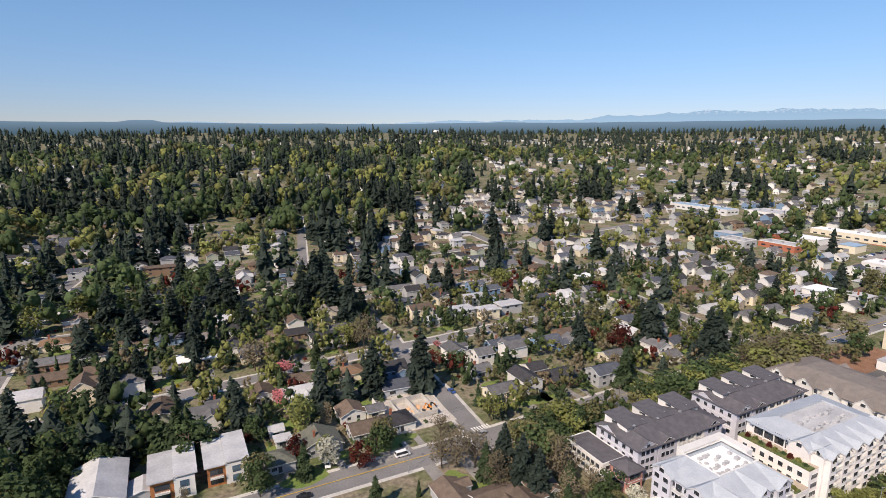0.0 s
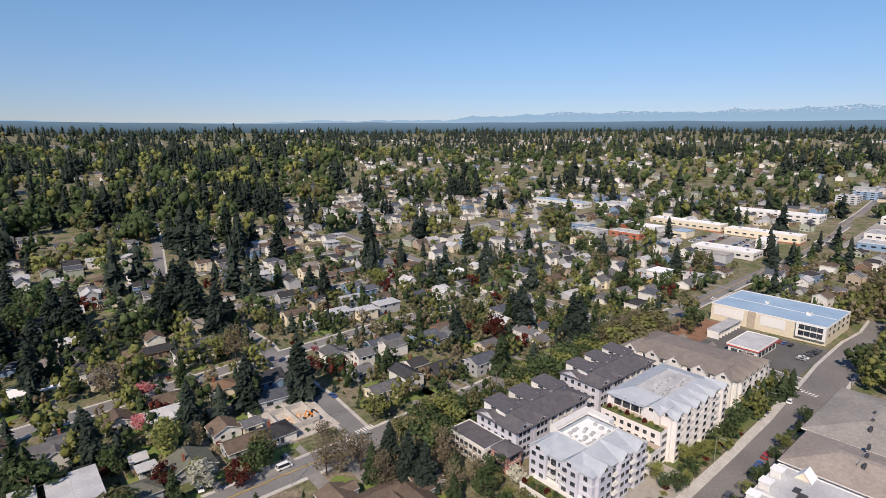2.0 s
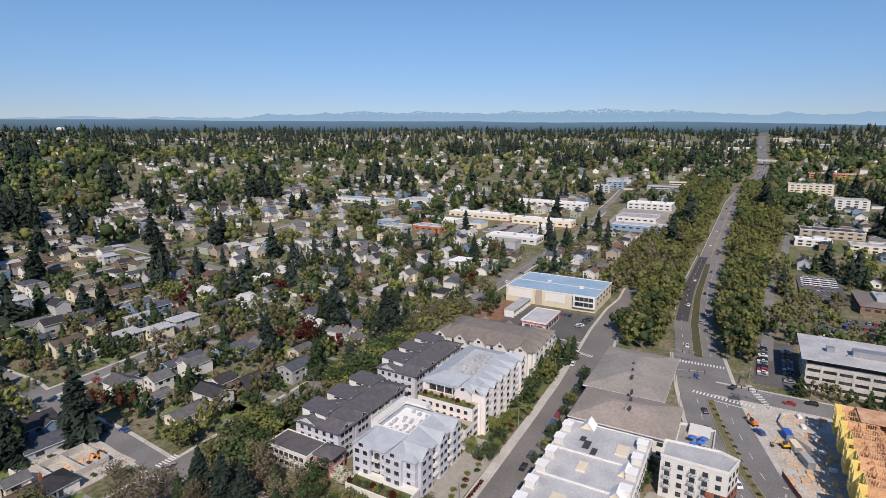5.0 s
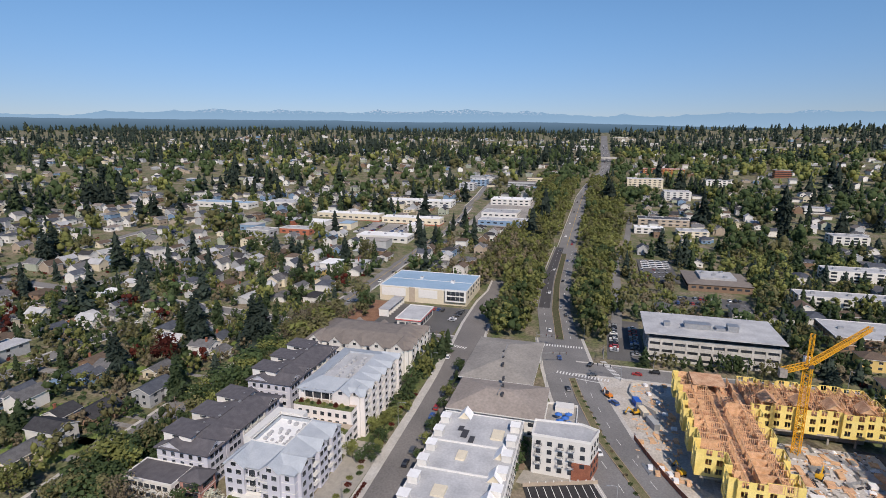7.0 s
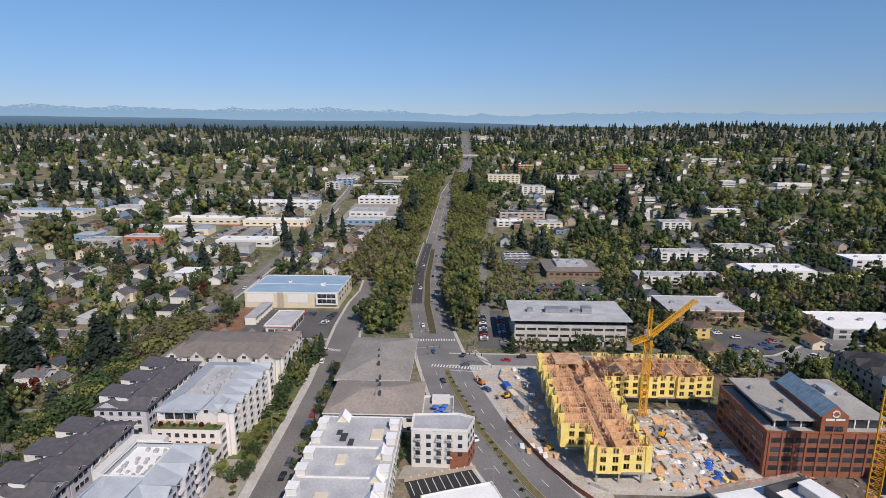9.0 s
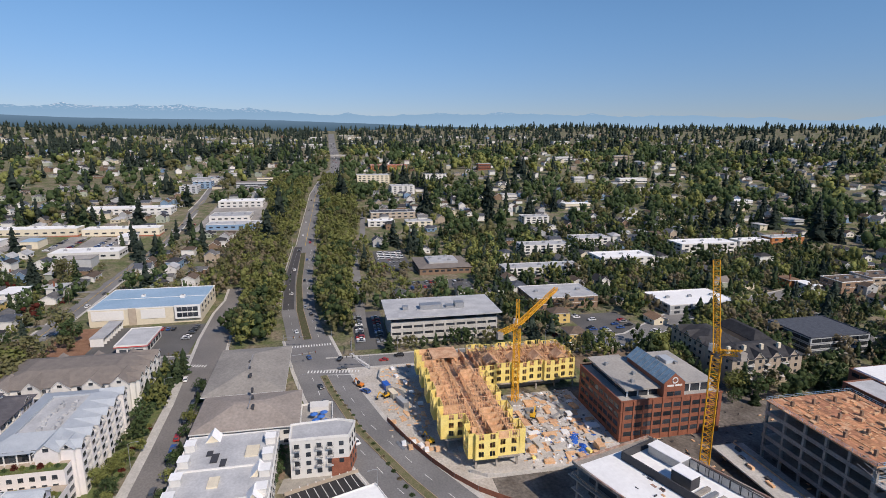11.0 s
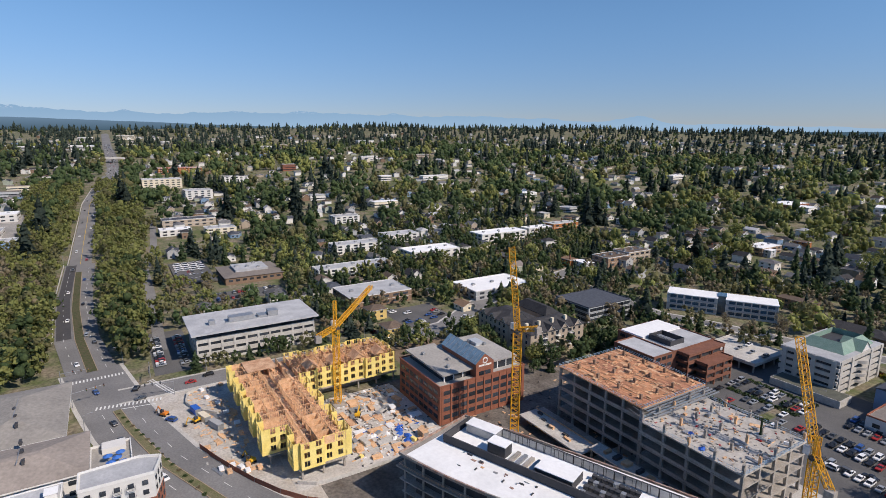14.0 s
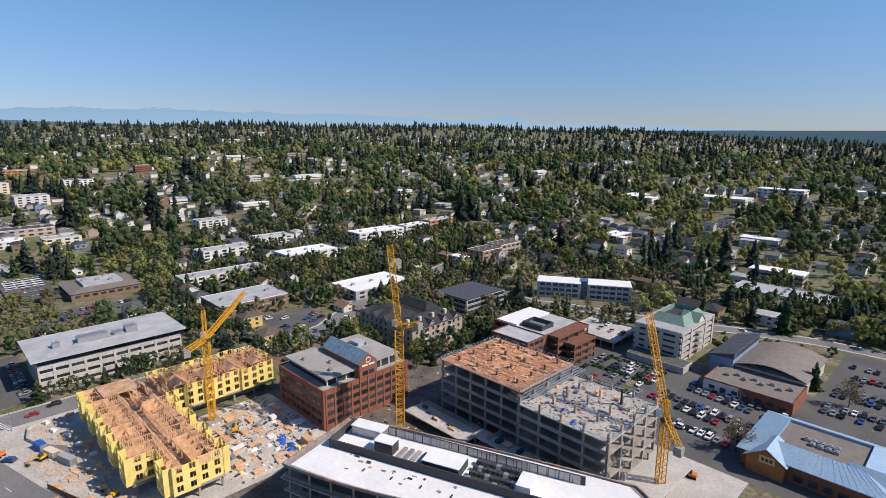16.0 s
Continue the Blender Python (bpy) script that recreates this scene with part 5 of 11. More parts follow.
    box_on(ob, "sign_bar", a - 0.45, a - 0.36, -3.0, -0.2, h + 4.6, h + 5.3, TRIM, "white sign bar")
    box_on(ob, "sign_bar", a - 0.45, a - 0.36, 0.3, 3.0, h + 4.6, h + 5.3, TRIM, "white sign bar")
    box_on(ob, "skylight", 3, 9, c + 7, c + 11, h + 3.9, h + 5.2, BLUEROOF)
    claim(x0, x1, y0, y1, 2)
    for x, y in ((170, -106), (176, -110), (186, -104), (182, -132), (188, -128)):
        roof_unit(x, y, h + 3.9, 1.4, 1.2, 1.0)


brick_office()


# ---------- office under construction with the white roof ----------
def arc_between(p, q, bulge, n=14):
    """Points from p to q, bowed by bulge metres to the left."""
    (x0, y0), (x1, y1) = p, q
    d = math.hypot(x1 - x0, y1 - y0)
    nx, ny = -(y1 - y0) / d, (x1 - x0) / d
    return [(x0 + (x1 - x0) * i / n + nx * bulge * 4 * (i / n) * (1 - i / n), y0 + (y1 - y0) * i / n + ny * bulge * 4 * (i / n) * (1 - i / n)) for i in range(n + 1)]


REDPRIMER = mat("red_brown_primer", (0.30, 0.17, 0.125), 0.8, 0, 0.6, 0.2, 0.15, 0, (0.42, 0.33, 0.28))


def white_roof_office():
    h = 16.0
    ob = thing("office_building", 100, -92, 0, 0, "concrete office under construction with bright white roof and plant deck", "building site")
    near = arc_between((44, -122), (132, -65), 8.0)
    far = arc_between((140, -94), (56, -128), 1.0)
    near = [(x - 100, y + 92) for x, y in near]
    far = [(x - 100, y + 92) for x, y in far]
    outline = far + near
    outline = outline[::-1] if sum((a[0] * b[1] - b[0] * a[1]) for a, b in zip(outline, outline[1:] + outline[:1])) < 0 else outline
    cx = sum(p[0] for p in outline) / len(outline)
    cy = sum(p[1] for p in outline) / len(outline)
    shrink = lambda k: [(cx + (x - cx) * k, cy + (y - cy) * k) for x, y in outline]
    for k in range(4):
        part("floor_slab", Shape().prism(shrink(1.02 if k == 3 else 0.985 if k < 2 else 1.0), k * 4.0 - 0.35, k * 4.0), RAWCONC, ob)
        # Solid dark block painted in place of the shade between open floors.
        part("core", Shape().prism(shrink(0.9), k * 4.0, k * 4.0 + 3.65), DARKTRIM, ob, "dark block standing in for the unlit interior")
    part("roof_slab", Shape().prism(shrink(1.0), h - 0.4, h), RAWCONC, ob)
    part("roof_membrane", Shape().prism(shrink(0.955), h, h + 0.14), WHITEROOF, ob, "bright white roof membrane")
    n = len(outline)
    for i in range(n):
        (x0, y0), (x1, y1) = outline[i], outline[(i + 1) % n]
        part("parapet", Shape().bar((x0, y0, h + 0.25), (x1, y1, h + 0.25), 0.4, 0.7), REDPRIMER if i % 4 else RAWCONC, ob)
        sx, sy = cx + (x0 - cx) * 0.965, cy + (y0 - cy) * 0.965
        part("column", Shape().tube((sx, sy, -4), (sx, sy, h - 0.4), 0.35, 0.35, 8), RAWCONC, ob)
        part("guard_rail", Shape().bar((x0, y0, h - 3.1), (x1, y1, h - 3.1), 0.08).bar((x0, y0, h - 3.5), (x1, y1, h - 3.5), 0.06).bar((x0, y0, h - 4.0), (x0, y0, h - 3.0), 0.08), LUMBER, ob)
    # Sunken plant deck, screened by dark walls that follow the long axis.
    ax = Vector((-0.935, -0.355, 0))
    ay = Vector((0.355, -0.935, 0))
    o = Vector((30.5, 12.5, h + 0.14))

    def on_axis(name, u0, u1, v0, v1, z0, z1, material, label=""):
        p = [o + ax * u + ay * v for u, v in ((u0, v0), (u1, v0), (u1, v1), (u0, v1))]
        pts = [(q.x, q.y) for q in p]
        area = sum(pts[i][0] * pts[(i + 1) % 4][1] - pts[(i + 1) % 4][0] * pts[i][1] for i in range(4))
        return part(name, Shape().prism(pts if area > 0 else pts[::-1], o.z + z0, o.z + z1), material, ob, label)

    on_axis("screen_wall", 0, 74, 0, 0.4, 0, 2.6, DARKTRIM)
    on_axis("screen_wall", 4, 74, 13.6, 14.0, 0, 2.6, DARKTRIM)
    on_axis("screen_wall", 0, 0.4, 0.4, 14, 0, 2.6, DARKTRIM)
    for i in range(24):
        on_axis("screen_panel", 1 + 3 * i, 3.7 + 3 * i, 13.45, 13.58, 0.1, 2.5, METAL)
    on_axis("plant_floor", 0.5, 74, 0.45, 13.4, 0.0, 0.06, WHITEROOF)
    on_axis("plant_room", 2.5, 13, 9, 13.4, 0.06, 3.0, METAL, "grey panelled plant room")
    on_axis("plant_room_roof", 2.2, 13.3, 8.7, 13.44, 3.0, 3.2, WHITEROOF)
    on_axis("lift_house", 14, 20, 3.5, 7.5, 0.06, 3.6, DARKTRIM, "dark lift house")
    on_axis("lift_house_roof", 13.8, 20.2, 3.3, 7.7, 3.6, 3.8, WHITEROOF)
    on_axis("plant_room", 31, 42, 1.5, 8.5, 0.06, 3.0, DARKTRIM, "dark clad plant room")
    on_axis("plant_room_roof", 30.8, 42.2, 1.3, 8.7, 3.0, 3.2, WHITEROOF)
    on_axis("stair_house", 58, 62, 2, 8, 0.06, 3.0, WHITEROOF)
    for i in range(4):
        on_axis("pipe_rack", 21.5 + 2.3 * i, 22.7 + 2.3 * i, 1, 8.5, 0.06, 0.9, STEEL if i % 2 else RAWCONC)
    for i in range(9):
        for j in range(4):
            on_axis("condenser", 44 + 1.5 * i, 45.3 + 1.5 * i, 1.4 + 2.8 * j, 2.7 + 2.8 * j, 0.06, 1.5, DARKTRIM if (i + 2 * j) % 5 else STEEL)
    for i in range(6):
        on_axis("pallet", 66 + 1.3 * i, 66.9 + 1.3 * i, -5 + 2.2 * (i % 3), -4 + 2.2 * (i % 3), 0, 0.5, LUMBER)
    for i in range(5):
        on_axis("vent_stub", 16 + 9 * i, 16.3 + 9 * i, -6.3, -5.2, 0, 0.35, DARKTRIM)
    for i in range(26):
        u, v = float(rng.uniform(2, 72)), float(rng.uniform(-7.5, -1))
        on_axis("roof_clutter", u, u + float(rng.uniform(0.3, 1.8)), v, v + float(rng.uniform(0.2, 0.8)), 0, float(rng.uniform(0.08, 0.4)), [REDPRIMER, STEEL, DARKTRIM, LUMBER][i % 4])
    for i in range(30):
        on_axis("screen_post", 1.0 + 2.4 * i, 1.12 + 2.4 * i, 13.38, 13.45, 0.1, 2.55, DARKTRIM)
    claim(30, 145, -145, -62, 0)


white_roof_office()


FORMPLY = mat("stained_formwork_ply", (0.50, 0.25, 0.13), 0.85, 0, 0.12, 0.2, 0, 0, (0.36, 0.17, 0.10), island=0.28)


# ---------- concrete car park frames ----------
def concrete_frame(x0, x1, y0, y1, levels, fh, nx, ny, deck, label, over):
    cx, cy = (x0 + x1) / 2, (y0 + y1) / 2
    ob = thing("parking_structure", cx, cy, 0, 0, label, "parking structure")
    a, b, c, d = x0 - cx, x1 - cx, y0 - cy, y1 - cy
    for k in range(1, levels + 1):
        box_on(ob, "floor_slab", a, b, c, d, k * fh - 0.4, k * fh, deck if k == levels else RAWCONC)
        if k < levels:
            s = Shape().box(a + 0.1, b - 0.1, d - 0.25, d - 0.1, k * fh, k * fh + 0.9)
            if not over:
                s.box(a + 0.1, a + 0.25, c + 0.1, d - 0.26, k * fh, k * fh + 0.9)
            part("upstand", s, RAWCONC, ob)
    for i in range(nx + 1):
        for j in range(ny + 1):
            x, y = a + 0.6 + (b - a - 1.2) * i / nx, c + 0.6 + (d - c - 1.2) * j / ny
            box_on(ob, "column", x - 0.4, x + 0.4, y - 0.4, y + 0.4, -4, levels * fh - 0.4, RAWCONC)
            if over:
                top = box_on(ob, "column_stub", x - 0.35, x + 0.35, y - 0.35, y + 0.35, levels * fh, levels * fh + 2.6, RAWCONC if (i + j) % 3 else LUMBER)
                bars = Shape()
                for p, q in ((-0.25, -0.25), (0.25, -0.25), (0.25, 0.25), (-0.25, 0.25)):
                    bars.box(x + p - 0.03, x + p + 0.03, y + q - 0.03, y + q + 0.03, levels * fh + 2.6, levels * fh + 3.7)
                part("rebar", bars, DARKTRIM, top)
    box_on(ob, "inner_wall", a + 6, b - 6, c + 7, c + 7.5, -4, levels * fh - 0.4, RAWCONC)
    box_on(ob, "inner_wall", b - 8, b - 7.6, c + 8, d - 5, -4, levels * fh - 0.4, RAWCONC)
    for (p, q, r, t) in ((a, d, b, d), (a, c, a, d), (b, c, b, d), (a, c, b, c)):
        n = max(3, int(math.hypot(r - p, t - q) / 2.4))
        s = Shape()
        for i in range(n + 1):
            x, y = p + (r - p) * i / n, q + (t - q) * i / n
            s.box(x - 0.04, x + 0.04, y - 0.04, y + 0.04, levels * fh, levels * fh + 1.2)
        for z in (0.5, 1.1):
            s.bar((p, q, levels * fh + z), (r, t, levels * fh + z), 0.07)
        part("guard_rail", s, BLUEMETAL, ob)
    claim(x0, x1, y0, y1, 1)
    return ob


deckA = concrete_frame(106, 145, -175, -141, 5, 4.3, 5, 4, PLYDECK, "concrete parking structure under construction with an orange plywood deck", False)
sheets = Shape()
for i in range(16):
    for j in range(27):
        if rng.uniform() < 0.9:
            x, y, z = -19.4 + 2.43 * i, -16.8 + 1.25 * j, 21.505 + float(rng.uniform(0, 0.05))
            sheets.box(x, x + 2.4, y, y + 1.22, z, z + 0.03)
tagged(part("plywood_sheet", sheets, FORMPLY, deckA), kind="stuff")
for i in range(3):
    box_on(deckA, "formwork_joist", -19.4, 19.4, -14.6 + 12.4 * i, -14.4 + 12.4 * i, 21.58, 21.8, LUMBER)
for i in range(16):
    x, y = rng.uniform(-17, 15), rng.uniform(-15, 14)
    w = rng.uniform(0.8, 2.4)
    box_on(deckA, "plywood_sheet", x, x + w, y, y + 1.3, 21.5, 21.5 + rng.uniform(0.3, 1.1), LUMBER if i % 3 else PLYDECK)
deckB = concrete_frame(69, 103, -169, -136, 5, 4.0, 4, 4, mat("poured_deck", (0.46, 0.43, 0.39), 0.9, 0, 0.12, 0.14, 0, 0.2, (0.38, 0.355, 0.32)), "concrete parking structure under construction with bare column stubs", True)
s = Shape()
for i in range(14):
    y = -16 + 2.4 * i
    s.bar((17.5, y, 20.6), (22.5, y, 21.4), 0.12)
part("shoring_beam", s, STEEL, deckB)
for i in range(5):
    box_on(deckA, "edge_beam", -25.2 + 1.3 * i, -24.8 + 1.3 * i, -16.5, 16.5, 20.9, 21.3, METAL)
for i in range(4):
    for j in range(4):
        x, y = -15 + 9.6 * i, -13 + 8.4 * j
        box_on(deckA, "column_stub", x - 0.4, x + 0.4, y - 0.4, y + 0.4, 21.5, 23.4, WALLS["brown"])
lower = thing("concrete_podium", 84, -133, 0, 0, "low concrete podium with formwork and columns", "concrete podium")
box_on(lower, "deck", -16, 34, -2.5, 3, 4.2, 4.7, CONCRETE)
for i in range(9):
    box_on(lower, "column", -15 + 6 * i, -14.4 + 6 * i, 1.5, 2.1, -4, 4.2, RAWCONC)
for i in range(10):
    x = -12 + 4.4 * i
    box_on(lower, "formwork", x, x + rng.uniform(1, 3), -1.6, 1.4, 4.7, 4.7 + rng.uniform(0.3, 1.3), LUMBER if i % 2 else DARKTRIM)
ramp = thing("concrete_podium", 128, -131, 0, 0, "raised concrete slab with formwork edges beside the pit", "concrete podium")
box_on(ramp, "deck", -9.9, 22, -3.5, 5, 2.6, 3.1, CONCRETE)
box_on(ramp, "edge_form", -9.9, 22, -3.9, -3.52, 2.4, 3.5, LUMBER)
for i in range(6):
    box_on(ramp, "column", -8 + 5.6 * i, -7.4 + 5.6 * i, -3.2, -2.6, -2, 2.6, RAWCONC)
for i in range(7):
    x, y = float(rng.uniform(-9, 20)), float(rng.uniform(-3, 3))
    box_on(ramp, "formwork", x, x + 2.2, y, y + 1.0, 3.1, 3.1 + float(rng.uniform(0.3, 1.0)), LUMBER if i % 2 else DARKTRIM)
box_on(ramp, "lower_slab", -24, 24, -9.5, -5, 0.9, 1.3, RAWCONC)
apron = thing("concrete_podium", 64, -150, 0, 0, "pale concrete podium with columns beside the car park", "concrete podium")
box_on(apron, "deck", -8, 5, -22, 14, 3.2, 3.7, CONCRETE)
for i in range(5):
    box_on(apron, "column", 3.8, 4.4, -20 + 8 * i, -19.4 + 8 * i, -2, 6.2 if i % 2 else 3.2, RAWCONC)
pump = thing("concrete_pump", 78, -160, 20.0, 0, "green concrete placing boom standing on the deck", "concrete pump")
part("mast", Shape().tube((0, 0, 0), (0, 0, 6), 0.35, 0.3), LEAF["cedar"], pump)
part("boom", Shape().bar((0, 0, 6), (7, 6, 8.5), 0.4).bar((7, 6, 8.5), (12, 2, 7.4), 0.3).bar((12, 2, 7.4), (12.5, 1.6, 3.0), 0.16), STEEL, pump)
part("base", Shape().box(-1.3, 1.3, -1.3, 1.3, 0, 0.4), STEEL, pump)


# ---------- cranes ----------
def lattice(a, b, w, bays, chord=0.16, brace=0.09):
    """A square lattice boom from a to b."""
    a, b = Vector(a), Vector(b)
    d = (b - a).normalized()
    s = d.cross(Vector((0, 0, 1)) if abs(d.z) < 0.9 else Vector((0.6, 0.8, 0))).normalized()
    u = s.cross(d).normalized()
    corner = [(s * i + u * j) * (w / 2) for i, j in ((-1, -1), (1, -1), (1, 1), (-1, 1))]
    sh = Shape()
    for c in corner:
        sh.bar(a + c, b + c, chord)
    for k in range(bays):
        p, q = a + (b - a) * (k / bays), a + (b - a) * ((k + 1) / bays)
        for i in range(4):
            j = (i + 1) % 4
            sh.bar(p + corner[i], q + corner[j], brace)
            sh.bar(q + corner[i], q + corner[j], brace)
    return sh


def crane(x, y, mast_h, jib_to, counter_to, apex, label, jib_w=1.5, base=True, mast_w=2.2):
    ob = thing("tower_crane", x, y, 0, 0, label, "tower crane", "tower cranes")
    part("mast", lattice((0, 0, -4), (0, 0, mast_h), mast_w, int(mast_h / 2) + 2, 0.26, 0.14), CRANE, ob)
    part("jib", lattice((0, 0, mast_h + 0.8), jib_to, jib_w, int((Vector(jib_to) - Vector((0, 0, mast_h))).length / 1.7), 0.2, 0.11), CRANE, ob)
    cj = part("counter_jib", lattice((0, 0, mast_h + 0.8), counter_to, 1.5, 6, 0.2, 0.11), CRANE, ob)
    v = Vector(counter_to)
    part("counterweight", Shape().box(v.x - 1.1, v.x + 1.1, v.y - 1.1, v.y + 1.1, v.z - 2.2, v.z + 0.4), RAWCONC, cj)
    part("slewing_ring", Shape().tube((0, 0, mast_h - 0.2), (0, 0, mast_h + 0.6), 1.7, 1.7, 12), DARKTRIM, ob)
    part("cab", Shape().box(1.2, 2.9, -0.9, 0.9, mast_h + 0.6, mast_h + 2.8), TRIM, ob, "white operator cab")
    part("tower_head", lattice((0, 0, mast_h + 0.6), (0, 0, apex), 1.1, 5, 0.2, 0.1), CRANE, ob)
    j, hd = Vector(jib_to), Vector((0, 0, apex))
    part("stay", Shape().bar(hd, j * 0.7 + Vector((0, 0, mast_h)) * 0.3, 0.08).bar(hd, v, 0.08), DARKTRIM, ob)
    if base:
        part("base", Shape().box(-2.6, 2.6, -2.6, 2.6, -0.4, 0.9), RAWCONC, ob)
    return ob


crane(199, -71, 33, (40, -33.5, 36), (-13, 11.5, 36), 44.6, "yellow tower crane with a horizontal lattice jib over the building site")
crane(143, -118, 40.5, (1.8, 2.2, 71), (-6, -4, 43), 49, "tall yellow tower crane with its lattice jib raised upright", 2.0, True, 2.9)
crane(60, -153, 24.5, (13.5, -12.5, 52), (-9, 12, 24.5), 31, "yellow luffing tower crane with raised jib beside the car park", 1.8)


# ---------- shops and offices to the south ----------
def market():
    ob = thing("market_building", 28, -204, 0, 0, "brick market hall with blue metal roofs and gabled entrance", "supermarket")
    box_on(ob, "wall", -20, 20, -17, 16, -1, 6.2, BRICK)
    inner = (-12, 12, -10, 9)
    part("roof", ring_roof((-20, 20, -17, 16), inner, 6.2, 3.0, 1.0, 1.2), BLUEMETAL, ob, "blue standing-seam metal roof")
    box_on(ob, "flat_roof", -11.98, 11.98, -9.98, 8.98, 6.2, 8.3, ROOFS["taupe"])
    for i in range(22):
        x = -20.5 + 41 * i / 21
        k = 6.24
        seam = Shape().bar((x, 17.1, k), (max(-12, min(12, x * 0.6)), 9.0, k + 3.0), 0.08)
        part("roof_seam", seam, BLUEMETAL, ob)
    gable_end(ob, "W", -22.5, 8, 6.2, 10, 3.6, 14, BLUEMETAL, BRICK, "entrance_gable")
    box_on(ob, "entrance", -22.5, -20.01, 3.4, 12.6, -1, 6.2, BRICK)
    gable_end(ob, "N", 12, 18.5, 5.6, 12, 4.0, 12, BLUEMETAL, WALLS["orange"], "entrance_gable")
    e = box_on(ob, "entrance", 6.4, 17.6, 16.01, 18.5, -1, 5.6, WALLS["orange"])
    box_on(ob, "sign_board", 9.2, 13.8, 18.52, 18.66, 4.7, 7.2, WALLS["yellow"], "yellow sign board")
    for k in range(3):
        box_on(ob, "sign_mark", 9.9 + 1.2 * k, 10.7 + 1.2 * k, 18.67, 18.72, 5.4, 6.5, DARKTRIM)
    row_of(ob, "N", -20, 6, -17, 16, 2.2, 6, 2.6, 2.2, frame_mat=DARKTRIM, bars=2)
    row_of(ob, "E", -20, 20, -17, 16, 2.2, 6, 2.6, 2.2, frame_mat=DARKTRIM, bars=2)
    claim(4, 52, -224, -184, 1)
    for i in range(9):
        roof_unit(24 + 2.2 * (i % 5), -204 + 2.6 * (i // 5), 8.3, 1.5, 1.7, 1.0, STEEL)


market()


def gym():
    ob = thing("gym_building", 58, -266, 0, 0, "gym with curved pale roof, slate-blue hall and brick wing", "sports hall")
    box_on(ob, "wall", -13, 15, -28, 8, -1, 6.5, CONCRETE)
    s = Shape()
    n = 12
    for i in range(n + 1):
        x = -13.8 + 29.6 * i / n
        z = 6.5 + 3.2 * math.sin(math.pi * i / n)
        s.v += [(x, -28.8, z), (x, 8.8, z), (x, -28.8, z + 0.3), (x, 8.8, z + 0.3)]
    for i in range(n):
        k = 4 * i
        s.f += [(k + 2, k + 6, k + 7, k + 3), (k, k + 1, k + 5, k + 4), (k, k + 4, k + 6, k + 2), (k + 1, k + 3, k + 7, k + 5)]
    s.f += [(0, 2, 3, 1), (4 * n, 4 * n + 1, 4 * n + 3, 4 * n + 2)]
    part("roof", s, ROOFS["taupe"], ob, "curved pale grey roof")
    box_on(ob, "hall", 15.01, 25, -26, 10, -1, 9.5, WALLS["blue"], "slate-blue metal hall")
    part("hall_roof", Shape().add([(14.6, -26.5, 12.2), (25.4, -26.5, 9.4), (25.4, 10.5, 9.4), (14.6, 10.5, 12.2), (14.6, -26.5, 9.4), (25.4, -26.5, 9.2), (25.4, 10.5, 9.2), (14.6, 10.5, 9.4)],
                                  [(0, 1, 2, 3), (7, 6, 5, 4), (0, 4, 5, 1), (1, 5, 6, 2), (2, 6, 7, 3), (3, 7, 4, 0)]), ROOFS["slate"], ob)
    row_of(ob, "W", 14.6, 25, -24, 8, 10.6, 9, 2.2, 1.3, frame_mat=DARKTRIM)
    box_on(ob, "front_wing", -14, 20, 8.01, 30, -1, 5.0, BRICK, "low brick and white wing")
    box_on(ob, "white_panel", 6, 20.1, 20, 30.1, -1, 5.1, WALLS["white"])
    box_on(ob, "wing_roof", -13.6, 19.7, 8.4, 29.7, 5.1, 5.2, ROOFS["taupe"])
    rim(ob, -14.05, 20.15, 8.02, 30.15, 5.1, 0.6, 0.3, BRICK)
    row_of(ob, "N", -14, 20, 8, 30.1, 2.4, 7, 2.4, 1.6, frame_mat=DARKTRIM)
    claim(40, 85, -296, -234, 1)
    for i in range(8):
        roof_unit(48 + 3.4 * i, -249 + 3 * (i % 2), 5.2, 1.8, 1.4, 1.1, STEEL)


gym()


OFFWHITE = mat("off_white_precast", (0.50, 0.475, 0.43), 0.8, 0, 0.4, 0.1, 0.05, 0.1, (0.43, 0.41, 0.37))


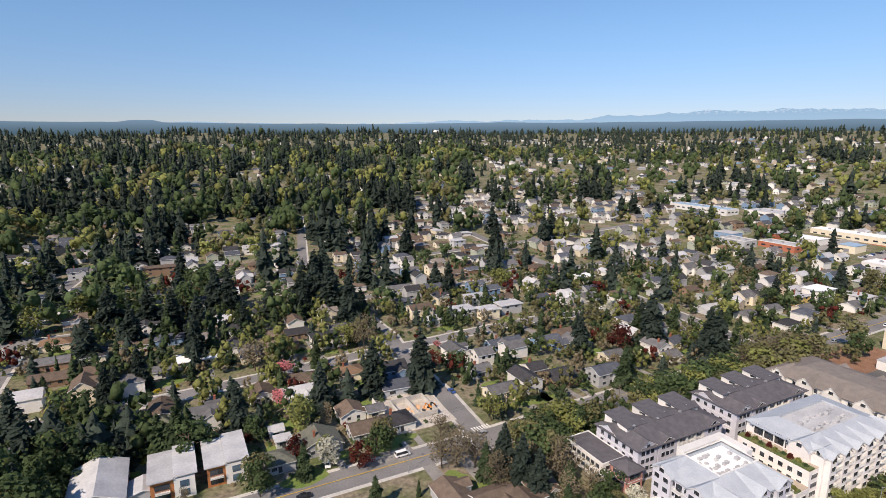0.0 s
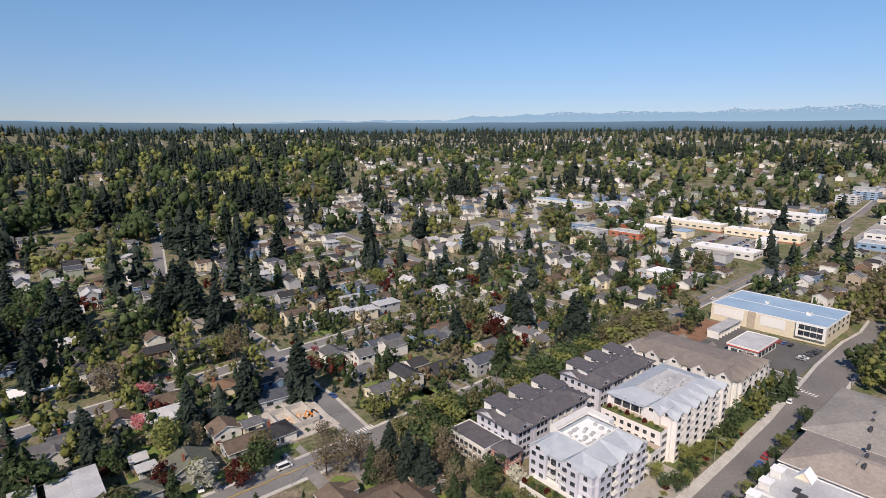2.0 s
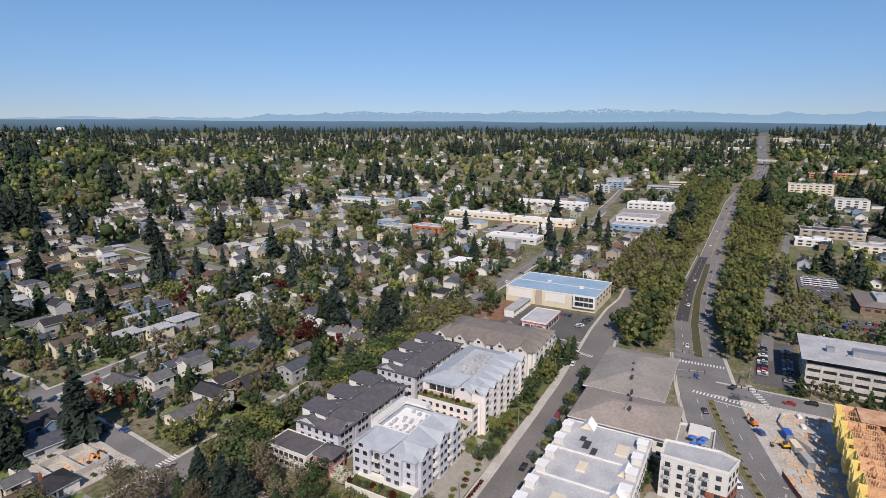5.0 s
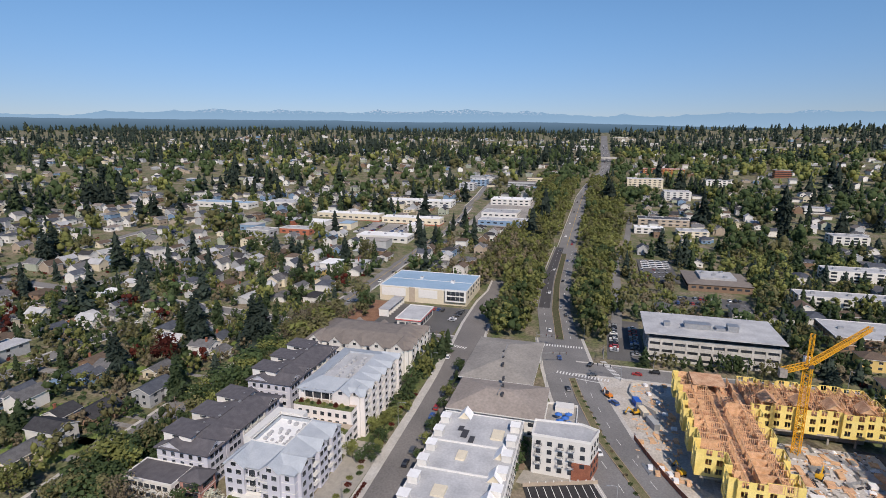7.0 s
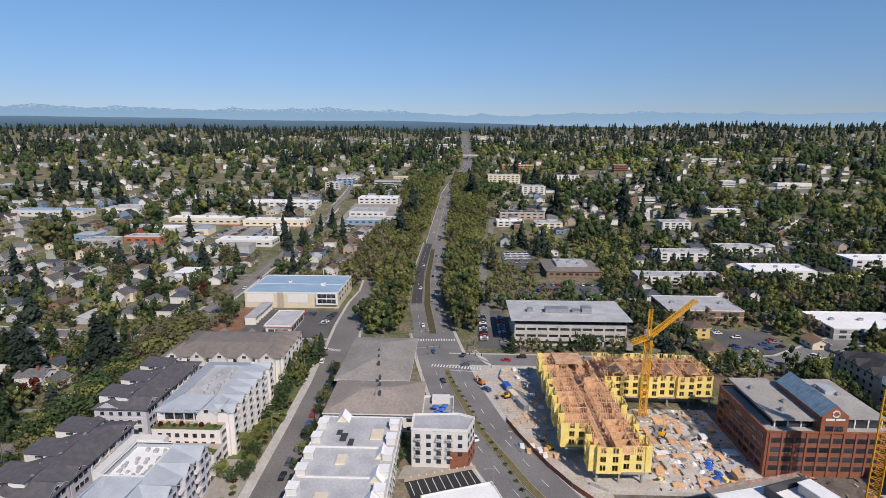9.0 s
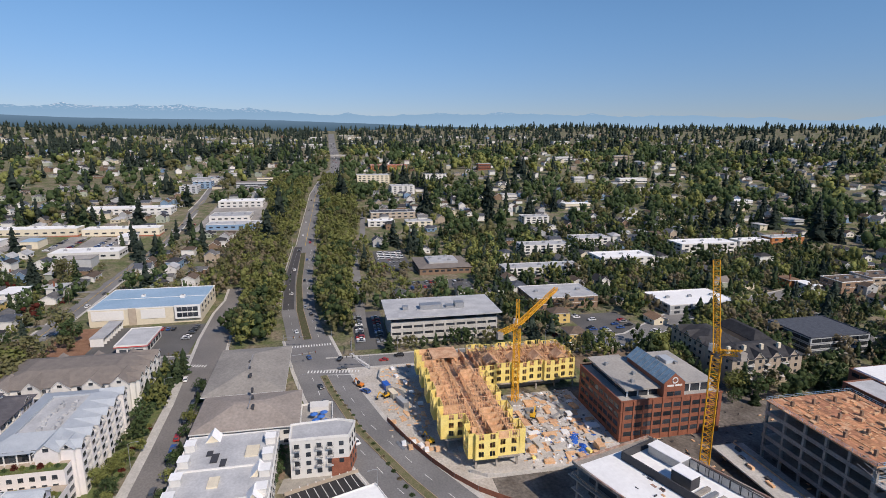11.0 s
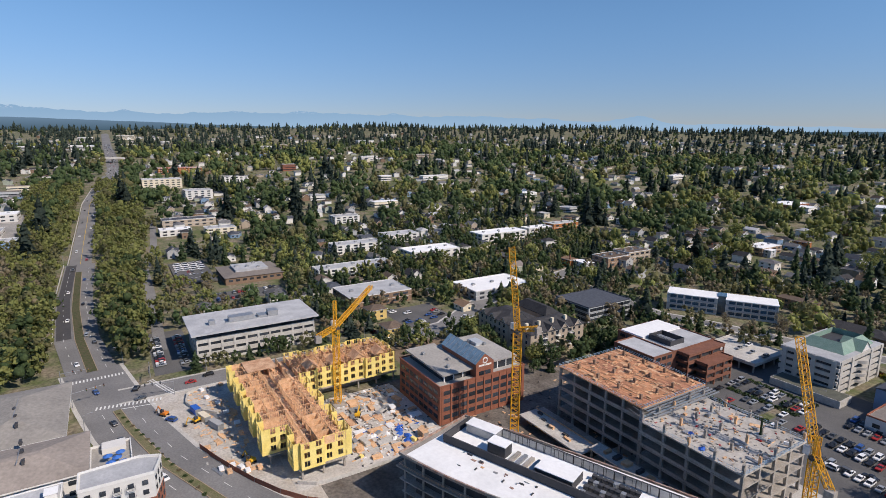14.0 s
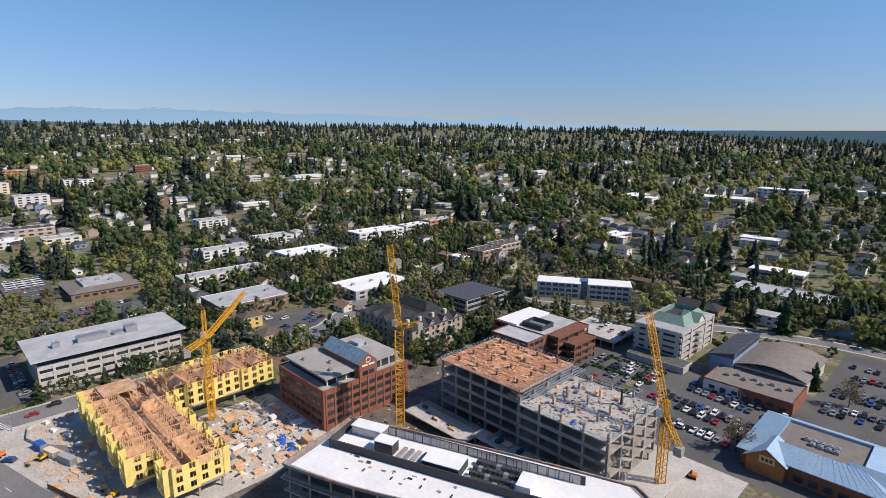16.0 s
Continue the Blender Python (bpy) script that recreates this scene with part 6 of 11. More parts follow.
def green_top_office():
    ob = thing("office_building", 108, -275, 0, 0, "white five-storey banded office with green hipped top", "office building")
    a, b, c, d = -12, 12, -21, 21
    box_on(ob, "glazing", a + 0.6, b - 0.6, c + 0.6, d - 0.6, -1, 14.6, GLASS, "dark ribbon glazing")
    for k in range(6):
        z = 3.0 * k
        box_on(ob, "white_band", a, b, c, d, z - 1.0, z + 0.75, OFFWHITE)
    for yy in (c + 2, c + 12, d - 12, d - 2):
        box_on(ob, "white_pier", a - 0.3, a + 0.65, yy - 1.0, yy + 1.0, -1, 15.7, OFFWHITE)
    for xx in (a + 2, -2, 5, b - 2):
        box_on(ob, "white_pier", xx - 0.9, xx + 0.9, d - 0.65, d + 0.3, -1, 15.6, OFFWHITE)
    for k in range(1, 5):
        pts = [(a - 2.4 * math.sin(math.pi * i / 8), -4 + i) for i in range(9)]
        part("curved_balcony", Shape().prism([(a + 0.1, 4)] + pts[::-1] + [(a + 0.1, -4)], 3.0 * k - 0.5, 3.0 * k + 0.8), OFFWHITE, ob)
    box_on(ob, "roof", a + 0.3, b - 0.3, c + 0.3, d - 0.3, 15.76, 15.9, ROOFS["pale"])
    green = mat("green_copper", (0.17, 0.27, 0.22), 0.7, 0, 0.3, 0.15, 0, 0, (0.22, 0.31, 0.26))
    part("green_roof", ring_roof((-9, 9, -17, 11), (-6, 6, -13, 7), 15.95, 3.8, 2.5, 0.3), green, ob, "green copper hipped roof")
    box_on(ob, "plant_floor", -5.95, 5.95, -12.95, 6.95, 15.9, 17.3, DARKTRIM)
    gable_end(ob, "W", -11.5, -4, 15.9, 9, 4, 9, green, WALLS["white"])
    terrace = thing("parking_deck", 106, -248, 0, 0, "low concrete terrace wall with planting in front of the office", "terrace")
    box_on(terrace, "wall", -16, 12, -6, 4, -1, 3.2, CONCRETE)
    box_on(terrace, "top", -15.6, 11.6, -5.6, 3.6, 3.2, 3.3, ROOFS["moss"])
    claim(90, 122, -298, -242, 1)


green_top_office()


def stepped_office():
    ob = thing("office_building", 156, -216, 0, 0, "brown brick stepped office with open galleries and pale flat roofs", "office building")
    for k, (x0, x1, y0, y1, h) in enumerate(((-14, 18, -22, 8, 14), (-14, 8, 8.01, 22, 14), (-20, -14.01, -21, 6, 13.9), (-26, -20.01, -18, 1, 10.4))):
        if k > 1:
            # Open tiers: brick bands and piers before a block coloured dark as gallery shade.
            box_on(ob, "recess", x0 + 1.3, x1, y0 + 1.3, y1 - 1.3, -1, h - 0.05, DARKTRIM, "dark block standing in for the shaded gallery")
            for z in np.arange(0.0, h - 1, 3.5):
                box_on(ob, "brick_band", x0, x1, y0, y1, float(z) + 2.5, float(z) + 3.55, BROWNBRICK)
            for q in range(4):
                yy = y0 + 0.3 + (y1 - y0 - 0.6) * q / 3
                box_on(ob, "brick_pier", x0 + 0.1, x0 + 0.7, yy - 0.3, yy + 0.3, -1, h - 0.02, BROWNBRICK)
        else:
            box_on(ob, "wall", x0, x1, y0, y1, -1, h, BROWNBRICK)
        box_on(ob, "roof", x0 + 0.3, x1 - 0.3, y0 + 0.3, y1 - 0.3, h, h + 0.1, ROOFS["pale"])
        rim(ob, x0 - 0.04 * (k + 1), x1 + 0.04, y0 - 0.04, y1 + 0.04, h, 0.6, 0.35, BROWNBRICK)
        for z in np.arange(2.2, h - 1, 3.5) if k < 2 else ():
            row_of(ob, "W", x0, x1, y0, y1, float(z), max(2, int((y1 - y0) / 4)), 3.0, 1.6, frame_mat=DARKTRIM, bars=2)
            row_of(ob, "N", x0, x1, y0, y1, float(z), max(1, int((x1 - x0) / 4)), 3.0, 1.6, frame_mat=DARKTRIM, bars=2)
    box_on(ob, "upper_roof", 4, 17, -21, 7, 14.1, 15.0, WHITEROOF)
    rim(ob, -9, 3, -6, 4, 14.1, 2.4, 0.3, DARKTRIM, "plant_screen")
    for i in range(6):
        roof_unit(148 + 1.8 * i, -217, 14.1, 1.4, 2.4, 1.6, STEEL)
    claim(128, 178, -240, -192, 1)
    deck = thing("parking_deck", 140, -262, 0, 0, "two-level concrete parking deck with cars on top", "parking deck")
    box_on(deck, "deck", -13, 16, -14, 14, 3.4, 4.0, CONCRETE)
    rim(deck, -13, 16, -14, 14, 4.0, 0.9, 0.25, CONCRETE)
    for i in range(5):
        for j in range(4):
            box_on(deck, "column", -12.5 + 7 * i, -11.9 + 7 * i, -13.5 + 8.9 * j, -12.9 + 8.9 * j, -1, 3.4, RAWCONC)
    box_on(deck, "back_wall", 2, 15.5, -13, 13, -1, 3.4, DARKTRIM)


stepped_office()


def balcony_apartments():
    ob = thing("apartment_building", 190, -322, 0, 31, "white three-storey apartment block with bands of blue balconies", "apartment building")
    for s0, (x0, x1) in enumerate(((-30, -2.5), (2.5, 31))):
        box_on(ob, "wall", x0, x1, -6, 8, -1, 10.4, WALLS["white"])
        box_on(ob, "roof", x0 - 0.4, x1 + 0.4, -6.4, 9.9, 10.4, 10.8, WHITEROOF)
        for i in range(4):
            xx = x0 + (x1 - x0) * i / 3
            box_on(ob, "bay_wall", xx - 0.2, xx + 0.2, 8.01, 9.8, -1, 10.39, WALLS["white"])
        for k in range(3):
            box_on(ob, "balcony_front", x0, x1, 9.81, 9.95, 0.3 + 3.4 * k, 1.45 + 3.4 * k, BLUEROOF, "pale blue balcony front")
            row_of(ob, "N", x0, x1, -6, 8, 1.9 + 3.4 * k, 6, 3.6, 2.0, glass=BLUEGLASS, bars=2)
            row_of(ob, "W", x0, x1, -6, 8, 1.9 + 3.4 * k, 3, 2.2, 1.6)
            for i in range(3):
                box_on(ob, "balcony_floor", x0 + 0.25 + 9.2 * i, x0 + 8.9 + 9.2 * i, 8.01, 9.8, 0.15 + 3.4 * k, 0.4 + 3.4 * k, TRIM)
    box_on(ob, "stair_tower", -2.49, 2.49, -4, 5, -1, 11.4, BLUEGLASS, "dark glazed stair tower")
    claim(158, 222, -345, -298, 0)


balcony_apartments()


def dark_roof_apartments():
    ob = thing("apartment_building", 216, -187, 0, 0, "tan four-storey apartment block with steep dark roofs and chimneys", "apartment building")
    for x0, x1, y0, y1 in ((-22, -4, -18, 18), (-3.9, 22, -2, 18), (-3.9, 22, -18, -8)):
        box_on(ob, "wall", x0, x1, y0, y1, -1, 12.6, WALLS["tan"])
        part("roof", Shape().hip(x0, x1, y0, y1, 12.6, 3.6, 0.6, 0.25, 1.0), ROOFS["dark"], ob)
        for k in range(4):
            if x0 < -10:
                row_of(ob, "W", x0, x1, y0, y1, 1.8 + 3.1 * k, 9, 1.3, 1.6)
            if y1 > 10:
                row_of(ob, "N", x0, x1, y0, y1, 1.8 + 3.1 * k, max(3, int((x1 - x0) / 3.8)), 1.3, 1.6)
    for yy in (-13, -4, 5, 13):
        gable_end(ob, "W", -22.4, yy, 12.6, 5.0, 2.8, 8, ROOFS["dark"], WALLS["tan"])
        part("chimney", Shape().box(-18, -16.6, yy + 3.2, yy + 4.6, 12.6, 17.2), WALLS["cream"], ob)
    for xx in (-14, 0, 9, 17):
        gable_end(ob, "N", xx, 18.4, 12.6, 5.0, 2.8, 8, ROOFS["dark"], WALLS["tan"])
    stacked_balconies(ob, "W", [(-22, -8.5), (-22, 0.5), (-22, 9)], (3.4, 6.5, 9.6), 2.4)
    claim(192, 240, -207, -167, 1)


dark_roof_apartments()


# ---------- warehouse, fuel station, far halls ----------
def blue_warehouse():
    ob = thing("warehouse", 352, 108, 0, 0, "cream warehouse with pale blue roof and corner window grid", "warehouse")
    box_on(ob, "wall", -21, 22, -30, 30, -1, 9.6, WALLS["cream"])
    box_on(ob, "roof", -20.6, 21.6, -29.6, 29.6, 9.6, 9.8, COOLROOF, "pale blue membrane roof")
    rim(ob, -21.06, 22.06, -30.06, 30.06, 9.5, 0.7, 0.4, TRIM)
    for yy, w in ((20, 17), (-4, 13)):
        box_on(ob, "blank_panel", -21.2, -21.01, yy - w / 2, yy + w / 2, 3.4, 9.0, TRIM)
    box_on(ob, "pilaster", -21.5, -21.01, 5, 9, -1, 10.0, WALLS["tan"])
    box_on(ob, "office_block", -22.6, -21.02, -30, -16, 2.6, 10.6, TRIM)
    for k in range(2):
        row_of(ob, "W", -22.6, 0, -30, -16, 5.0 + 3.4 * k, 4, 2.7, 2.6, glass=GLASS, bars=1)
        row_of(ob, "S", -21, 22, -30, 30, 5.0 + 3.4 * k, 5, 2.7, 2.0)
    part("roof_ridge", Shape().box(-0.15, 0.15, -29, 29, 9.8, 10.0), TRIM, ob)
    claim(328, 376, 76, 140, 1)
    roof_unit(350, 92, 9.8, 3, 2.6, 1.5, TRIM)
    roof_unit(356, 116, 9.8, 2, 2, 1.1, TRIM)
    fuel = thing("fuel_station", 296, 101, 0, 0, "low fuel station with a white roof edged in red stripes", "fuel station")
    box_on(fuel, "wall", -12.5, 12.5, -7, 7, -1, 4.2, WALLS["white"])
    box_on(fuel, "fascia", -13.2, 13.2, -7.7, 7.7, 4.2, 5.2, TRIM)
    stripe = mat("red_stripe", (0.55, 0.04, 0.03), 0.5, 0, 1, 0.05)
    box_on(fuel, "red_stripe", -13.26, 13.26, -7.76, 7.76, 4.3, 4.75, stripe)
    rim(fuel, -13.2, 13.2, -7.7, 7.7, 5.2, 0.35, 0.4, TRIM)
    box_on(fuel, "roof", -12.6, 12.6, -7.1, 7.1, 5.2, 5.26, ROOFS["pale"])
    row_of(fuel, "S", -12.5, 12.5, -7, 7, 2.0, 5, 3.2, 2.4, frame_mat=DARKTRIM, bars=2)
    row_of(fuel, "W", -12.5, 12.5, -7, 7, 2.0, 3, 3.2, 2.0, frame_mat=DARKTRIM, bars=2)
    canopy = thing("canopy", 312, 122, 0, 0, "long white car-wash canopy with open bays", "canopy")
    box_on(canopy, "roof", -14, 14, -3.5, 3.5, 4.2, 4.7, ROOFS["pale"])
    for i in range(8):
        box_on(canopy, "bay_wall", -14 + 3.96 * i, -13.7 + 3.96 * i, -3.2, 3.2, -1, 4.2, TRIM)
    box_on(canopy, "back_wall", -13.6, 13.6, 3.0, 3.3, -1, 4.19, TRIM)
    claim(280, 330, 92, 128, 1)


blue_warehouse()


HALLS = []


def far_hall(x0, x1, y0, y1, h, wall, roof, label, floors=1, stripe=None, name="warehouse", sides="SW"):
    sides = "SW" if y0 > 0 else "NW"
    HALLS.extend([(x0 - 4, y0 + (y1 - y0) * k / 6) for k in range(7)])
    ob = block(name, label, x0, x1, y0, y1, floors, h / floors, wall, roof, sides, 8.0, (3.8, 1.5), 0.3, parapet=0.5, frame_mat=DARKTRIM, category=name.replace("_", " "))
    if stripe:
        w, d = (x1 - x0) / 2, (y1 - y0) / 2
        box_on(ob, "base_band", -w - 0.08, w + 0.08, -d - 0.08, d + 0.08, -1, 1.6, stripe)
    for k in range(3):
        x, y = (x0 + x1) / 2, y0 + (y1 - y0) * (k + 0.5) / 3
        roof_unit(x, y, ob.matrix_basis.translation.z + h + 0.4, 1.79, 2.4, 1.3)
    return ob


TERRA = mat("terracotta_band", (0.42, 0.15, 0.09), 0.85, 0, 0.5, 0.12)
far_hall(586, 604, 243, 322, 8, WALLS["cream"], WHITEROOF, "long cream hall with white roof and terracotta base", 1, TERRA)
far_hall(588, 606, 170, 240, 8, WALLS["cream"], WHITEROOF, "long cream hall with white roof and terracotta base", 1, TERRA)
far_hall(700, 726, 187, 282, 8, WALLS["white"], WHITEROOF, "long white two-storey hall with flat roof", 2)
far_hall(500, 522, 178, 232, 6, WALLS["white"], WHITEROOF, "low white hall with pale roof")
far_hall(474, 492, 316, 342, 7, WALLS["grey"], ROOFS["pale"], "pale grey hall with flat roof")
far_hall(497, 515, 284, 318, 6, TERRA, ROOFS["pale"], "low red hall with grey roof")
far_hall(590, 612, 420, 502, 7, WALLS["white"], COOLROOF, "long hall with pale blue roof")
far_hall(622, 660, 377, 420, 6, WALLS["white"], ROOFS["pale"], "pale hall with flat roof")
far_hall(735, 765, 86, 140, 8, WALLS["white"], WHITEROOF, "white two-storey hall with flat roof", 2)
far_hall(612, 636, 76, 131, 6, WALLS["blue"], ROOFS["pale"], "pale-roofed garage with blue wall")
far_hall(655, 690, 92, 136, 6, WALLS["white"], ROOFS["pale"], "low white hall with pale roof")
school = block("school", "low brown building with a pale hipped roof and flat middle", 412, 452, -108, -66, 1, 4.6, WALLS["brown"], ROOFS["taupe"], "NW", 5.0, (3.0, 1.6), 0.6, top="hip", frame_mat=DARKTRIM, category="school", roofrise=3.0)
box_on(school, "flat_roof", -11, 11, -12, 12, 6.0, 8.4, ROOFS["pale"], "pale flat middle roof")
for k in range(4):
    roof_unit(424 + 5 * k, -92 + 7 * (k % 3), zat(412, -66) + 8.4, 2.0, 2.4, 1.2)
claim(374, 411, -106, -56, 0)
far_hall(388, 404, -190, -128, 8, WALLS["white"], ROOFS["pale"], "long white three-storey apartment block", 3, None, "apartment_building")
far_hall(396, 420, -260, -212, 10, WALLS["white"], WHITEROOF, "white three-storey apartment block with balconies", 3, None, "apartment_building")
far_hall(424, 446, -360, -304, 10, WALLS["white"], WHITEROOF, "white three-storey apartment block", 3, None, "apartment_building")
far_hall(288, 318, -250, -202, 6, WALLS["grey"], WHITEROOF, "grey office with bright white roof", 2, None, "office_building")
far_hall(312, 342, -166, -122, 7.5, WALLS["brown"], ROOFS["pale"], "brown office with pale stepped roof", 2, None, "office_building")
block("office_building", "grey office with dark ribbon windows and flat dark roof", 216, 244, -268, -232, 3, 3.2, WALLS["grey"], ROOFS["slate"], "NW", 3.2, (1.6, 1.9), 0.4, parapet=0.6, frame_mat=DARKTRIM, ribbon=True, category="office building", trim=ROOFS["slate"])
far_hall(612, 630, -70, -40, 6, WALLS["white"], WHITEROOF, "white two-storey apartment block", 2, None, "apartment_building")
far_hall(602, 622, -112, -82, 6, WALLS["cream"], ROOFS["pale"], "cream two-storey apartment block", 2, None, "apartment_building")
far_hall(460, 478, -215, -168, 8, WALLS["white"], ROOFS["pale"], "white apartment block among trees", 3, None, "apartment_building")
far_hall(474, 494, -262, -226, 8, WALLS["white"], ROOFS["pale"], "white apartment block among trees", 3, None, "apartment_building")
far_hall(585, 605, -245, -215, 8, WALLS["white"], ROOFS["pale"], "white apartment block on the slope", 3, None, "apartment_building")
far_hall(820, 850, -125, -90, 12, WALLS["white"], ROOFS["pale"], "white four-storey office block", 4, None, "office_building")
far_hall(940, 970, -100, -45, 14, WALLS["cream"], ROOFS["pale"], "cream four-storey office with ribbon windows", 4, None, "office_building")
far_hall(1150, 1180, -160, -84, 11, WALLS["orange"], ROOFS["red"], "red-roofed hotel on the hill", 3, None, "hotel")
far_hall(985, 1010, -218, -170, 9, WALLS["white"], ROOFS["grey"], "white villas with grey roofs on the slope", 3, None, "apartment_building")
far_hall(652, 674, -100, -46, 8, WALLS["tan"], ROOFS["slate"], "tan row houses with dark grey roofs", 2, None, "row_house")
far_hall(430, 444, -400, -368, 8, WALLS["white"], WHITEROOF, "white row houses with flat roofs", 2, None, "row_house")
far_hall(432, 446, -440, -404, 8, WALLS["orange"], ROOFS["pale"], "orange row houses with pale flat roofs", 2, None, "row_house")
far_hall(308, 326, -404, -376, 8, WALLS["tan"], ROOFS["brown"], "tan row houses with brown roofs", 2, None, "row_house")
far_hall(304, 322, -372, -346, 8, WALLS["brown"], ROOFS["brown"], "brown row houses with brown roofs", 2, None, "row_house")
far_hall(258, 276, -524, -492, 7, WALLS["brown"], WHITEROOF, "brown office with bright white roof", 2, None, "office_building")
far_hall(366, 396, -800, -752, 7, WALLS["brick"], WHITEROOF, "low brick school with white roof", 1, None, "school")
far_hall(855, 880, 190, 214, 11, WALLS["grey"], ROOFS["pale"], "grey four-storey town houses on the slope", 4, None, "row_house")
far_hall(905, 930, 180, 206, 11, WALLS["blue"], ROOFS["pale"], "blue and grey town houses on the slope", 4, None, "row_house")
far_hall(60, 120, -420, -395, 6, WALLS["white"], ROOFS["pale"], "low white building with flat roof")
far_hall(236, 300, -830, -795, 8, WALLS["white"], WHITEROOF, "long white school building")
far_hall(190, 250, -915, -885, 13, WALLS["white"], WHITEROOF, "long white office hall with blue window bands", 3)
far_hall(105, 165, -1015, -985, 8, WALLS["white"], WHITEROOF, "long white hall with white roof")


def depot(x, y, w, d, h, wall, roof, label):
    """A small plain hall with a wide gate."""
    ob = thing("workshop", x, y, zat(x, y), 0, label, "workshop", "workshops and depots")
    box_on(ob, "wall", -w / 2, w / 2, -d / 2, d / 2, -2, h, wall)
    box_on(ob, "roof", -w / 2 - 0.3, w / 2 + 0.3, -d / 2 - 0.3, d / 2 + 0.3, h, h + 0.4, roof)
    box_on(ob, "gate", -w / 2 - 0.08, -w / 2 + 0.02, -2.2, 2.2, 0, 3.4, METAL)
    part("window", window_mesh(3.0, 1.2, DARKTRIM, GLASS, 2), None, ob, m=pose(-w / 2, d / 2 - 3.2, 2.4, 0, 0, 270))
    claim(x - w / 2, x + w / 2, y - d / 2, y + d / 2, 1)


for k, (x, y, w, d) in enumerate(((545, 300, 20, 26), (545, 262, 18, 14), (480, 200, 16, 22), (540, 332, 22, 20), (500, 352, 16, 20), (562, 190, 20, 12))):
    depot(x, y, w, d, 5.0 + k % 3, [WALLS["white"], WALLS["cream"], WALLS["grey"], TERRA, WALLS["blue"]][k % 5], [WHITEROOF, ROOFS["pale"], COOLROOF, ROOFS["pale"], TAR][(k * 2) % 5], ["white workshop with a flat roof and steel gate", "cream workshop with a pale roof and gate", "grey depot hall with a flat roof", "red-walled workshop with a pale roof", "blue-walled depot with a flat roof"][k % 5])


# ---------- town houses and clustered roofs in the west ----------
def townhouse(x0, x1, y0, y1, h, notch, label):
    cx, cy = (x0 + x1) / 2, (y0 + y1) / 2
    ob = thing("townhouse", cx, cy, 0, 0, label, "house", "modern town houses")
    a, b, c, d = x0 - cx, x1 - cx, y0 - cy, y1 - cy
    box_on(ob, "wall", a, b - notch, c, d, -1, h - 0.3, WALLS["orange"])
    box_on(ob, "bay", b - notch + 0.02, b, c - 0.6, d - 2, -1, h, WALLS["white"])
    box_on(ob, "roof", a - 0.8, b - notch, c - 1.0, d + 0.8, h, h + 0.35, ROOFS["pale"])
    box_on(ob, "roof", b - notch + 0.01, b + 0.8, c - 1.0, d + 2.0, h + 0.5, h + 0.85, ROOFS["pale"])
    for k in range(2):
        row_of(ob, "S", a, b - notch, c, d, 1.8 + 3.1 * k, 2, 2.2, 1.9, frame_mat=DARKTRIM, bars=2)
        row_of(ob, "S", b - notch, b, c - 0.6, d, 1.8 + 3.1 * k, 1, 2.6, 2.2, frame_mat=DARKTRIM, glass=BLUEGLASS, bars=2)
        row_of(ob, "W", a, b, c, d, 1.8 + 3.1 * k, 3, 1.6, 1.5, frame_mat=DARKTRIM)
    balcony(ob, "S", a + (b - notch - a) / 2, c, 3.4, 4.2, 1.4, STEEL, TRIM)
    claim(x0, x1, y0, y1, 2)


townhouse(-12, 0.5, 171, 187, 7.2, 6, "modern cedar-clad town house with pale flat roof")
townhouse(4, 16, 172, 188, 7.2, 6.5, "modern cedar-clad town house with pale flat roof and blue windows")
house(-26, 180, 22, 15, 90, 2, "gable", "pale", "grey", 0.4)
house(-14, 176, 8, 12, 90, 1, "gable", "pale", "grey", 0.3)
for x, y, w, d, t in ((80, 124, 13, 9, 0), (70, 131, 12, 9, 90), (88, 116, 12, 9, 90), (68, 119, 12, 10, 0), (96, 124, 10, 8, 0)):
    house(x, y, w, d, t, 1, "gable", "brown", "grey", 0.4, True)


# ---------- trees ----------
def unit(v):
    return v / np.linalg.norm(v, axis=1)[:, None]


def leaf_quads(points, sizes, gen, long=1.0, along=None, facing=None):
    """One small bent leaf cluster at every point: arrays of corners, four to a cluster.
    along: the way its length runs, as on a bough; facing: the way it looks out, as on the skin of a crown."""
    n = len(points)
    if along is not None:
        a = unit(unit(along) + 0.35 * gen.normal(size=(n, 3)))
        b = unit(np.cross(a, np.array([0, 0, 1.0]) + 0.45 * gen.normal(size=(n, 3))))
    elif facing is not None:
        f = unit(unit(facing + np.array([0, 0, 0.35])) + 0.42 * gen.normal(size=(n, 3)))
        a = unit(np.cross(f, gen.normal(size=(n, 3))))
        b = np.cross(f, a)
    else:
        a = unit(gen.normal(size=(n, 3)))
        b = unit(np.cross(a, gen.normal(size=(n, 3))))
    s = np.asarray(sizes)[:, None] * 0.5
    j = gen.uniform(0.6, 1.25, (n, 4, 1))
    v = np.stack([points - a * s * long, points - b * s, points + a * s * long, points + b * s], 1)
    return (points[:, None] + (v - points[:, None]) * j).reshape(-1, 3)


def quad_mesh(name, verts, material):
    n = len(verts) // 4
    me = bpy.data.meshes.new(name)
    me.vertices.add(4 * n)
    me.vertices.foreach_set("co", np.ascontiguousarray(verts, dtype=np.float32).ravel())
    me.loops.add(4 * n)
    me.loops.foreach_set("vertex_index", np.arange(4 * n, dtype=np.int32))
    me.polygons.add(n)
    me.polygons.foreach_set("loop_start", np.arange(0, 4 * n, 4, dtype=np.int32))
    me.update(calc_edges=True)
    me.materials.append(material)
    return me


